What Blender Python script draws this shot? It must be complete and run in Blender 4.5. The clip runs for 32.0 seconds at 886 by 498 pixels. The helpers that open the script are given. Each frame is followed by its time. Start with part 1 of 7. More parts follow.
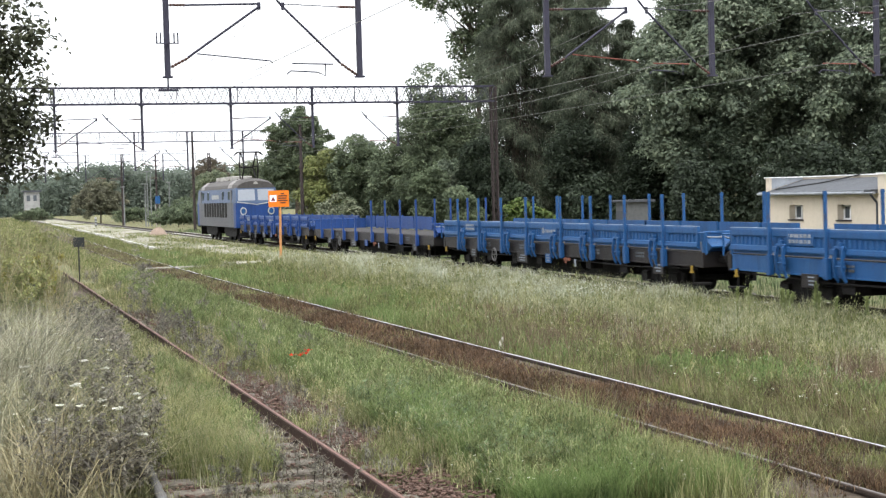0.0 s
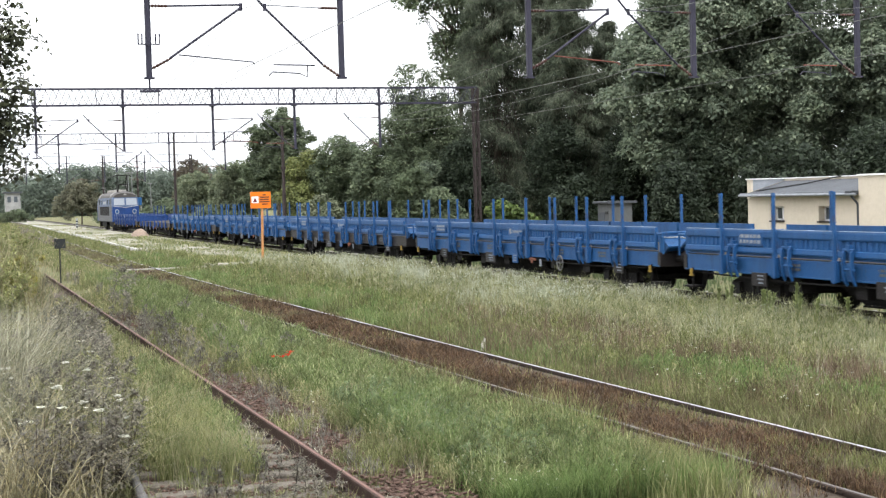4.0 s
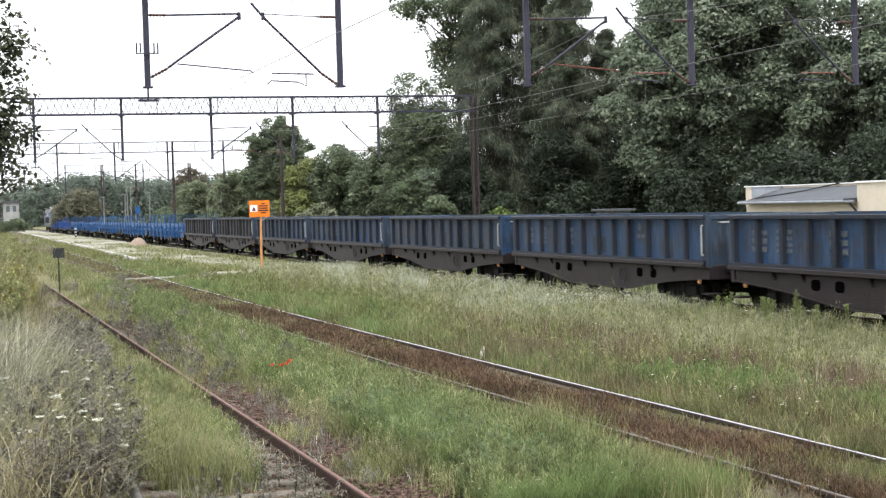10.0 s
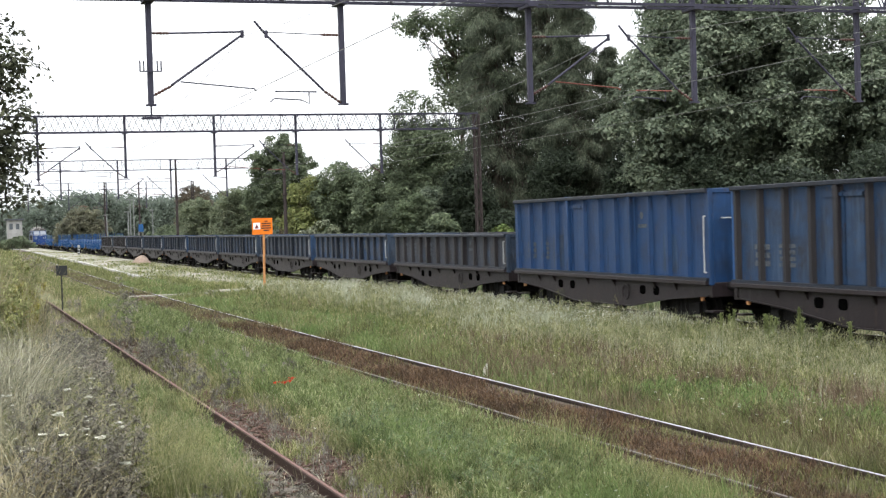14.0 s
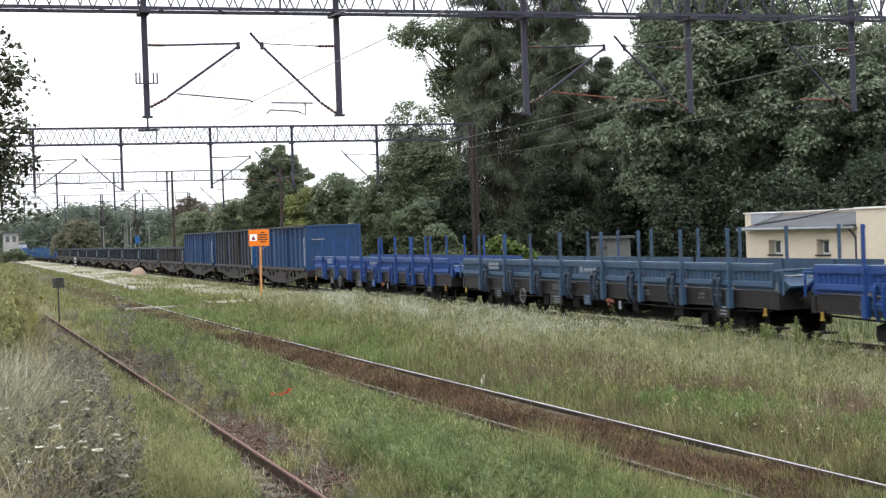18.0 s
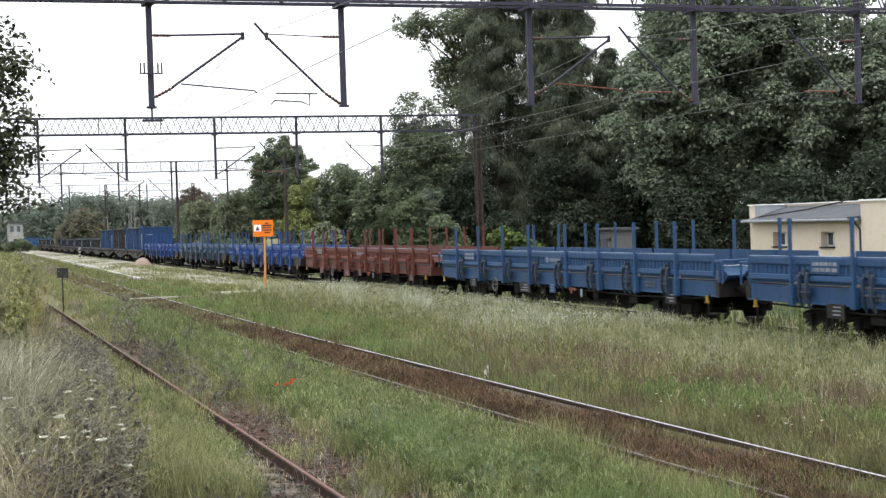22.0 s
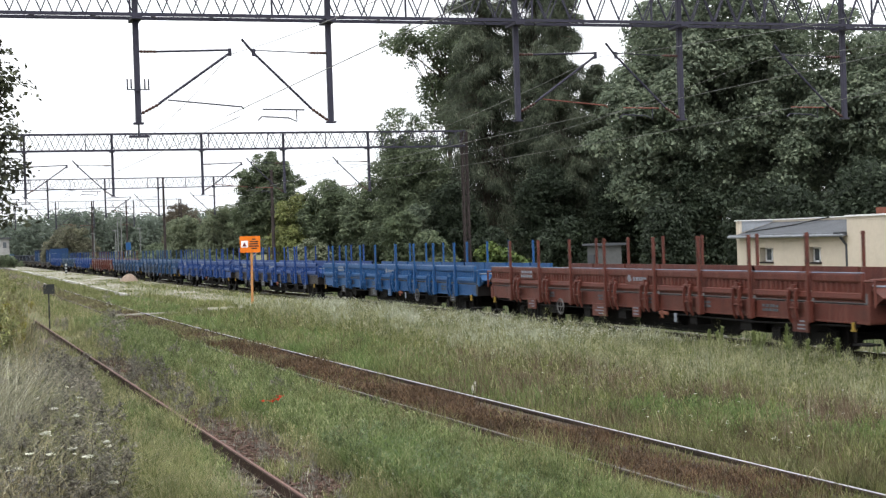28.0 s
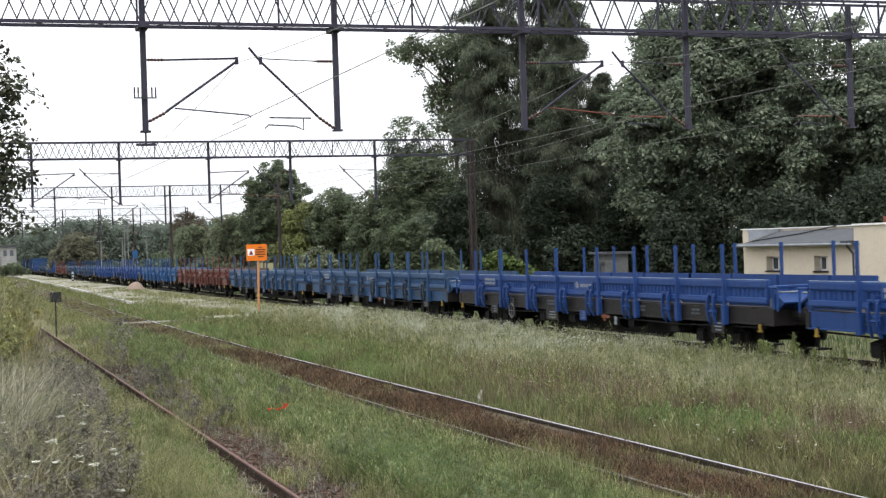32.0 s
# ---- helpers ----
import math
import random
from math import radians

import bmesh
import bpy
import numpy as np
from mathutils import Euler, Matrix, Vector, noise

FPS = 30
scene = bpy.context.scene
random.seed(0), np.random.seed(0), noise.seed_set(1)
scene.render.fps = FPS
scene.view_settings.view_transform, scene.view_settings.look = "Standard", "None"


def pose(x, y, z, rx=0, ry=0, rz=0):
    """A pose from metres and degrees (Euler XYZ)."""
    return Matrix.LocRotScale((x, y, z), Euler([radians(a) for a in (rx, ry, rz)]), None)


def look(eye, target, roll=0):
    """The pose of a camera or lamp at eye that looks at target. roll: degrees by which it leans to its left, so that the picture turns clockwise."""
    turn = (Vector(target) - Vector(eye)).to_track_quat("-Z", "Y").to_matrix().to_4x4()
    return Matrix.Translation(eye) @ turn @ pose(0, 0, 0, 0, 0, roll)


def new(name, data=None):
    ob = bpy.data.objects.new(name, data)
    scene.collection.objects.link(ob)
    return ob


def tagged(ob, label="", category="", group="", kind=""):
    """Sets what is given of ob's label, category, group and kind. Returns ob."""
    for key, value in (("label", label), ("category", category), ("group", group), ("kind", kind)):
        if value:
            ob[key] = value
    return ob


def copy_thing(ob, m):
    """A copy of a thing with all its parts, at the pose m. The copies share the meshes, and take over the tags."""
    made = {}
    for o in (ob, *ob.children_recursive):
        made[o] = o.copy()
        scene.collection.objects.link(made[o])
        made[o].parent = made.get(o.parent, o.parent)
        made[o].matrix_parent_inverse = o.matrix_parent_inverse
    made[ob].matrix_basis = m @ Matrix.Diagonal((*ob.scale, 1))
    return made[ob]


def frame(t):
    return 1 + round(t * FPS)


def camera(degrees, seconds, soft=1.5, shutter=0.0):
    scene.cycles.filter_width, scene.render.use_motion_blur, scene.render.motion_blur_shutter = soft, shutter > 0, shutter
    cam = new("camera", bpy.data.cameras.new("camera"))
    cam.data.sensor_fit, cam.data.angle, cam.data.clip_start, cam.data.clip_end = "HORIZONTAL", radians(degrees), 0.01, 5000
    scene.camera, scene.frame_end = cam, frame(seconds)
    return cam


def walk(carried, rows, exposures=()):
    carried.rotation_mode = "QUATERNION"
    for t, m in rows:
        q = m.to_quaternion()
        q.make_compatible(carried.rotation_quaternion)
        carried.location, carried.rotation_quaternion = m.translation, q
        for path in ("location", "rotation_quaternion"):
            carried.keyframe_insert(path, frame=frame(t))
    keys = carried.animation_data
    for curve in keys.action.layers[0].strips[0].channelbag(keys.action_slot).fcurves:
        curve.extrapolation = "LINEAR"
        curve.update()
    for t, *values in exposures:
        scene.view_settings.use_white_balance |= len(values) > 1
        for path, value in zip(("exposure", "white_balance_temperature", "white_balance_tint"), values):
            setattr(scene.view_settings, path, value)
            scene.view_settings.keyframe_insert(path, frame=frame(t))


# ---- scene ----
EYE = (0.0, 0.0, 2.80)
cam = camera(32.84, 32.0, soft=1.3, shutter=0.12)


def aim(yaw, pitch, roll):
    """The camera's pose from degrees: yaw to the right of the line, pitch upwards, roll to its right."""
    a, b = radians(yaw), radians(pitch)
    d = Vector((math.sin(a) * math.cos(b), math.cos(a) * math.cos(b), math.sin(b)))
    return look(EYE, Vector(EYE) + d * 20, -roll)


PATH = [
    (0, 17.435, -2.029, 1.597), (0.5, 17.336, -1.832, 1.604), (1, 17.378, -1.829, 1.614), (1.5, 17.415, -1.913, 1.435),
    (2, 17.397, -2.011, 1.341), (2.5, 17.429, -2.001, 1.395), (3, 17.627, -1.927, 1.507), (3.5, 17.886, -1.942, 1.554),
    (5.5, 18.458, -2.267, 1.673), (6, 18.451, -2.343, 1.671), (6.5, 18.383, -2.279, 1.745), (7, 18.320, -2.152, 1.790),
    (7.5, 18.235, -2.040, 1.708), (8, 18.149, -1.941, 1.487), (8.5, 18.081, -1.860, 1.304), (9, 18.062, -1.812, 1.349),
    (9.5, 18.078, -1.748, 1.574), (10, 18.169, -1.686, 1.751), (10.5, 18.257, -1.663, 1.737), (11, 18.288, -1.679, 1.712),
    (11.5, 18.301, -1.613, 1.695), (12, 18.301, -1.470, 1.640), (12.5, 18.358, -1.275, 1.649), (13, 18.392, -1.074, 1.704),
    (13.5, 18.323, -0.977, 1.634), (14, 18.080, -1.016, 1.772), (14.5, 17.891, -1.127, 1.879), (16.5, 18.066, -1.033, 1.670),
    (17, 18.165, -0.852, 1.774), (17.5, 18.232, -0.690, 1.945), (18, 18.216, -0.616, 2.028), (18.5, 18.131, -0.603, 1.903),
    (19, 18.061, -0.638, 1.890), (19.5, 18.060, -0.654, 2.114), (20, 18.129, -0.684, 2.271), (20.5, 18.236, -0.715, 2.378),
    (21, 18.255, -0.777, 2.265), (21.5, 18.177, -0.859, 2.007), (22, 18.051, -0.951, 1.869), (22.5, 18.032, -0.905, 1.932),
    (23, 18.128, -0.741, 1.906), (23.5, 18.122, -0.587, 1.970), (24, 18.034, -0.559, 2.034), (24.5, 17.936, -0.579, 2.098),
    (25, 17.943, -0.569, 2.075), (25.5, 18.065, -0.555, 2.001), (27.5, 18.525, -0.296, 2.044), (28, 18.559, -0.362, 1.923),
    (28.5, 18.528, -0.408, 1.834), (29, 18.440, -0.368, 1.702), (29.5, 18.368, -0.294, 1.762), (30, 18.428, -0.126, 1.737),
    (30.5, 18.533, 0.136, 1.732), (31, 18.449, 0.314, 1.661), (31.5, 18.254, 0.240, 1.752), (32, 18.323, -0.035, 1.860),
]
EXPOSURE = [(0.0, 0.42), (3.0, 0.42), (6.5, 0.53), (9.0, 0.48), (12.0, 0.36), (14.0, 0.30), (17.0, 0.21), (19.0, 0.11), (23.0, 0.12), (25.0, 0.06), (28.0, 0.03), (32.0, -0.08)]
walk(cam, [(t, aim(a, b, c)) for t, a, b, c in PATH], exposures=EXPOSURE)

# ---- light: a bright overcast sky ----
world = bpy.data.worlds.new("overcast_sky")
scene.world = world
world.use_nodes = True
wn, wl = world.node_tree.nodes, world.node_tree.links
wn.clear()
sky = wn.new("ShaderNodeTexSky")
sky.sky_type, sky.sun_disc = "NISHITA", False
sky.sun_elevation, sky.sun_rotation = radians(52), radians(200)
sky.dust_density, sky.air_density = 5.0, 1.0
veil = wn.new("ShaderNodeHueSaturation")
veil.inputs["Saturation"].default_value = 0.10
cloud = wn.new("ShaderNodeMix")
cloud.data_type = "RGBA"
cloud.inputs["Factor"].default_value = 0.72
cloud.inputs["B"].default_value = (12.4, 12.7, 13.2, 1)
back = wn.new("ShaderNodeBackground")
back.inputs["Strength"].default_value = 0.115
wout = wn.new("ShaderNodeOutputWorld")
wl.new(sky.outputs["Color"], veil.inputs["Color"])
wl.new(veil.outputs["Color"], cloud.inputs["A"])
# an overcast sky is about three times as bright overhead as at the horizon
spot = wn.new("ShaderNodeTexCoord")
axes = wn.new("ShaderNodeSeparateXYZ")
rise = wn.new("ShaderNodeMapRange")
rise.inputs["To Min"].default_value, rise.inputs["To Max"].default_value = 1.0, 2.6
dome = wn.new("ShaderNodeVectorMath")
dome.operation = "SCALE"
wl.new(spot.outputs["Generated"], axes.inputs["Vector"])
wl.new(axes.outputs["Z"], rise.inputs["Value"])
wl.new(cloud.outputs["Result"], dome.inputs[0])
wl.new(rise.outputs["Result"], dome.inputs["Scale"])
wl.new(dome.outputs["Vector"], back.inputs["Color"])
wl.new(back.outputs["Background"], wout.inputs["Surface"])
sun = new("sun", bpy.data.lights.new("sun", "SUN"))
sun.data.energy, sun.data.angle, sun.data.color = 1.2, radians(30), (1.0, 0.97, 0.92)
sun.matrix_basis = look((0, 0, 60), (16, 30, 0))


# ---- materials ----
class Mat:
    """A node material made step by step."""

    def __init__(self, name, rough=0.7, metal=0.0, spec=0.5):
        self.m = bpy.data.materials.new(name)
        self.m.use_nodes = True
        self.n, self.l = self.m.node_tree.nodes, self.m.node_tree.links
        self.b = self.n["Principled BSDF"]
        self.b.inputs["Roughness"].default_value = rough
        self.b.inputs["Metallic"].default_value = metal
        self.b.inputs["Specular IOR Level"].default_value = spec
        self.coord = None

    def where(self, scale=(1, 1, 1), world_space=False):
        c = self.n.new("ShaderNodeTexCoord")
        mp = self.n.new("ShaderNodeMapping")
        mp.inputs["Scale"].default_value = scale
        if world_space:
            g = self.n.new("ShaderNodeNewGeometry")
            self.l.new(g.outputs["Position"], mp.inputs["Vector"])
        else:
            self.l.new(c.outputs["Object"], mp.inputs["Vector"])
        return mp.outputs["Vector"]

    def noise(self, scale, stretch=(1, 1, 1), lo=0.35, hi=0.65, detail=4.0, world_space=False):
        t = self.n.new("ShaderNodeTexNoise")
        t.inputs["Scale"].default_value, t.inputs["Detail"].default_value = scale, detail
        self.l.new(self.where(stretch, world_space), t.inputs["Vector"])
        r = self.n.new("ShaderNodeMapRange")
        r.inputs["From Min"].default_value, r.inputs["From Max"].default_value = lo, hi
        self.l.new(t.outputs["Fac"], r.inputs["Value"])
        return r.outputs["Result"]

    def rand(self, island=False):
        if island:
            return self.n.new("ShaderNodeNewGeometry").outputs["Random Per Island"]
        return self.n.new("ShaderNodeObjectInfo").outputs["Random"]

    def mix(self, fac, a, b, mode="MIX", share=1.0):
        x = self.n.new("ShaderNodeMix")
        x.data_type, x.blend_type = "RGBA", mode
        if share != 1.0:
            k = self.n.new("ShaderNodeMath")
            k.operation = "MULTIPLY"
            k.inputs[1].default_value = share
            self.l.new(fac, k.inputs[0])
            fac = k.outputs[0]
        for key, v in (("Factor", fac), ("A", a), ("B", b)):
            if isinstance(v, (int, float)):
                x.inputs[key].default_value = v
            elif isinstance(v, tuple):
                x.inputs[key].default_value = (*v, 1)
            else:
                self.l.new(v, x.inputs[key])
        return x.outputs["Result"]

    def ramp(self, fac, stops):
        r = self.n.new("ShaderNodeValToRGB")
        e = r.color_ramp.elements
        while len(e) < len(stops):
            e.new(0.5)
        for k, (p, c) in zip(e, stops):
            k.position, k.color = p, (*c, 1)
        self.l.new(fac, r.inputs["Fac"])
        return r.outputs["Color"]

    def done(self, colour, bump=None, depth=0.02, rough=None):
        if isinstance(colour, tuple):
            self.b.inputs["Base Color"].default_value = (*colour, 1)
        else:
            self.l.new(colour, self.b.inputs["Base Color"])
        if bump is not None:
            k = self.n.new("ShaderNodeBump")
            k.inputs["Distance"].default_value = depth
            self.l.new(bump, k.inputs["Height"])
            self.l.new(k.outputs["Normal"], self.b.inputs["Normal"])
        if rough is not None:
            self.l.new(rough, self.b.inputs["Roughness"])
        return self.m


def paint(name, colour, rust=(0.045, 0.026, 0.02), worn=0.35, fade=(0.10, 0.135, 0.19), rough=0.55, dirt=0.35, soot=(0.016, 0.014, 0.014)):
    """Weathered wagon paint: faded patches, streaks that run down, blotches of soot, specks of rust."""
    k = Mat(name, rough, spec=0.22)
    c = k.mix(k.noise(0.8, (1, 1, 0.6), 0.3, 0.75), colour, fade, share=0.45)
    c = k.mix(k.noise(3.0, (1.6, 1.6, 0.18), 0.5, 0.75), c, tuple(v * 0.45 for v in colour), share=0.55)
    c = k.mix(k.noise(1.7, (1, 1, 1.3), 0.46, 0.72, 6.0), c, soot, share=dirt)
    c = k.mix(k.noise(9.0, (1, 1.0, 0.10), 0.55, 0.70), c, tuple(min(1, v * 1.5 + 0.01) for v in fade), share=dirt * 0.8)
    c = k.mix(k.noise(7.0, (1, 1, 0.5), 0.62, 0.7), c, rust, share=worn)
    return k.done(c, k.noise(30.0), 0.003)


def plain(name, colour, rough=0.6, metal=0.0, var=0.35, scale=5.0):
    k = Mat(name, rough, metal, 0.22)
    c = k.mix(k.noise(scale), colour, tuple(v * (1 - var) for v in colour))
    c = k.mix(k.noise(scale * 6), c, tuple(min(1, v * (1 + var * 0.6)) for v in colour), share=0.5)
    return k.done(c, k.noise(scale * 8), 0.004)


def leafy(name, stops, rough=0.55, see=0.25, tuft=2.4):
    """Leaves or blades, each with a tone of its own."""
    k = Mat(name, rough, spec=0.12)
    c = k.ramp(k.rand(island=True), stops)
    c2 = k.mix(k.noise(0.35, world_space=True), c, (0.66, 0.70, 0.62), "MULTIPLY", share=0.75)
    tone = k.ramp(k.noise(tuft, world_space=True), [(0.0, (1.24, 1.22, 1.16)), (1.0, (0.60, 0.61, 0.60))])
    c2 = k.mix(1.0, c2, tone, "MULTIPLY")
    k.done(c2)
    t = k.n.new("ShaderNodeBsdfTranslucent")
    k.l.new(c2, t.inputs["Color"])
    s = k.n.new("ShaderNodeMixShader")
    s.inputs["Fac"].default_value = see
    k.l.new(k.b.outputs["BSDF"], s.inputs[1])
    k.l.new(t.outputs["BSDF"], s.inputs[2])
    k.l.new(s.outputs["Shader"], k.n["Material Output"].inputs["Surface"])
    return k.m


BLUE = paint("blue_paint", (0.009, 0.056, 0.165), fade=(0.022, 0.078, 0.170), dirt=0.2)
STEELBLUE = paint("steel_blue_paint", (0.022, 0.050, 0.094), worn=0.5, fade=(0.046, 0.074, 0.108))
# painted highlight: the pale line where a top edge catches the sky
SKYLIT_EDGE = plain("skylit_pale_edge", (0.20, 0.26, 0.35), 0.6, 0.0, 0.4, 2.0)
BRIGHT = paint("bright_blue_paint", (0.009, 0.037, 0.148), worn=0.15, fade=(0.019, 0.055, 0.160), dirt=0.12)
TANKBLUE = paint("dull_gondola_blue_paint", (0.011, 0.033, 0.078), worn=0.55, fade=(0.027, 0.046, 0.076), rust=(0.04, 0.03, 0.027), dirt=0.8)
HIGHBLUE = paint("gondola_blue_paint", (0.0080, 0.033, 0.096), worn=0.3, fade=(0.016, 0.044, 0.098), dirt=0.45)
# near-black that paints the shade inside the frame openings
HOLE = Mat("painted_hole_shade", 1.0, 0.0, 0.0).done((0.002, 0.002, 0.002))
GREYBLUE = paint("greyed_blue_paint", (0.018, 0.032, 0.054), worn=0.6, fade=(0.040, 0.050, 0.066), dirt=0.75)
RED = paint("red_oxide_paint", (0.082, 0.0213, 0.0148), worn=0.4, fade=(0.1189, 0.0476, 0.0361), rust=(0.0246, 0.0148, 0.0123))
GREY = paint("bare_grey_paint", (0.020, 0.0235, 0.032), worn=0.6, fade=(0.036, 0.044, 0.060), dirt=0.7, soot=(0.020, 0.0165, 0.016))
# grimy paints, darkened further to put the ribs' shadow side into colour
GRIME_SHADE = paint("grimy_shaded_rib_paint", (0.0155, 0.0138, 0.0155), worn=0.4, fade=(0.024, 0.0215, 0.024), dirt=0.4)
GRIMEBLUE_SHADE = paint("grimy_shaded_blue_rib_paint", (0.0075, 0.0115, 0.0205), worn=0.5, fade=(0.014, 0.0175, 0.025), dirt=0.6)
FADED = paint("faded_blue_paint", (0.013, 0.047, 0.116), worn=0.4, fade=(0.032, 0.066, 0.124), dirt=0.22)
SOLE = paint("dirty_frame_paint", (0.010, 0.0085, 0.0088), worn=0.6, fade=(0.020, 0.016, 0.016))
BROWN = paint("brown_frame_paint", (0.0135, 0.0092, 0.0104), worn=0.5, fade=(0.020, 0.0150, 0.0162), dirt=0.35)
DARK = plain("oily_black_steel", (0.007, 0.006, 0.006), 0.8)
STEEL = plain("worn_rail_steel", (0.46, 0.45, 0.50), 0.46, 1.0, 0.12, 3.0)
WEB = plain("dark_rail_web", (0.035, 0.025, 0.02), 0.85, 0.0, 0.35, 4.0)
CHALK = plain("worn_chalk_lettering", (0.085, 0.096, 0.108), 0.8, 0.0, 0.5, 14.0)
WHITE = plain("white_lettering", (0.30, 0.31, 0.31), 0.6, 0.0, 0.3, 8.0)
LEVER = plain("red_lever_paint", (0.17, 0.062, 0.040), 0.7)
YELLOW = plain("yellow_paint", (0.25, 0.165, 0.03), 0.6)
LETTER = plain("faded_white_lettering", (0.18, 0.20, 0.235), 0.7, 0.0, 0.4, 8.0)
DECK = plain("worn_deck_boards", (0.030, 0.028, 0.028), 0.95, 0.0, 0.4, 2.0)
RUSTY_MAST = plain("rusty_dark_mast", (0.034, 0.026, 0.025), 0.8, 0.0, 0.35, 2.0)
GANTRY = plain("grey_violet_mast_paint", (0.030, 0.029, 0.046), 0.6, 0.0, 0.25, 3.0)
WIRE = plain("copper_wire", (0.17, 0.17, 0.16), 0.5, 0.5, 0.2)
ARM_RED = plain("red_oxide_tube", (0.16, 0.060, 0.045), 0.7)
INSUL = plain("brown_porcelain", (0.06, 0.028, 0.022), 0.3)
ORANGE = plain("orange_sign_sheet", (0.62, 0.15, 0.008), 0.45, 0.0, 0.08)
BLACK = plain("black_sheet", (0.02, 0.022, 0.022), 0.6)
POST = plain("rusty_orange_post", (0.42, 0.2, 0.08), 0.7)
CREAM = plain("cream_render", (0.49, 0.432, 0.352), 0.9, 0.0, 0.12, 0.7)
ROOFING = plain("grey_roof_sheet", (0.050, 0.054, 0.062), 0.7, 0.0, 0.25, 1.0)
CONCRETE = plain("weathered_concrete", (0.30, 0.29, 0.27), 0.9, 0.0, 0.3, 2.0)
SLEEPER = plain("grey_sleeper_wood", (0.115, 0.098, 0.082), 0.9, 0.0, 0.45, 6.0)
OLD_WOOD = plain("rotten_sleeper_wood", (0.12, 0.105, 0.085), 0.95, 0.0, 0.6, 7.0)
BROWNSTONE = plain("brown_ballast", (0.085, 0.064, 0.052), 0.95, 0.0, 0.5, 9.0)
LAMPGREY = plain("greyed_concrete_post", (0.17, 0.175, 0.175), 0.9, 0.0, 0.3, 2.0)
STONE = plain("reddish_ballast", (0.105, 0.066, 0.052), 0.95, 0.0, 0.5, 9.0)
BARK = plain("bark", (0.075, 0.06, 0.045), 0.95, 0.0, 0.5, 6.0)
DULL = plain("dull_rail_steel", (0.12, 0.106, 0.10), 0.6, 0.35, 0.3, 6.0)
GLASS = Mat("dark_glass", 0.08, 0.0, 0.8).done((0.05, 0.06, 0.07))


def ground_material():
    k = Mat("meadow_soil", 0.95, spec=0.2)
    c = k.mix(k.noise(0.35, world_space=True), (0.085, 0.105, 0.035), (0.13, 0.115, 0.055))
    c = k.mix(k.noise(2.5, world_space=True), c, (0.075, 0.06, 0.04), share=0.6)
    c = k.mix(k.noise(14.0, world_space=True), c, (0.16, 0.16, 0.08), share=0.45)
    return k.done(c, k.noise(9.0, world_space=True), 0.06)


GROUND = ground_material()


def sand_material():
    k = Mat("trodden_sand", 0.95, spec=0.2)
    c = k.mix(k.noise(0.5, (1, 0.25, 1), 0.42, 0.6, world_space=True), (0.24, 0.225, 0.19), (0.12, 0.13, 0.068))
    c = k.mix(k.noise(3.0, world_space=True), c, (0.225, 0.21, 0.175), share=0.6)
    return k.done(c, k.noise(12.0, world_space=True), 0.02)


SAND = sand_material()


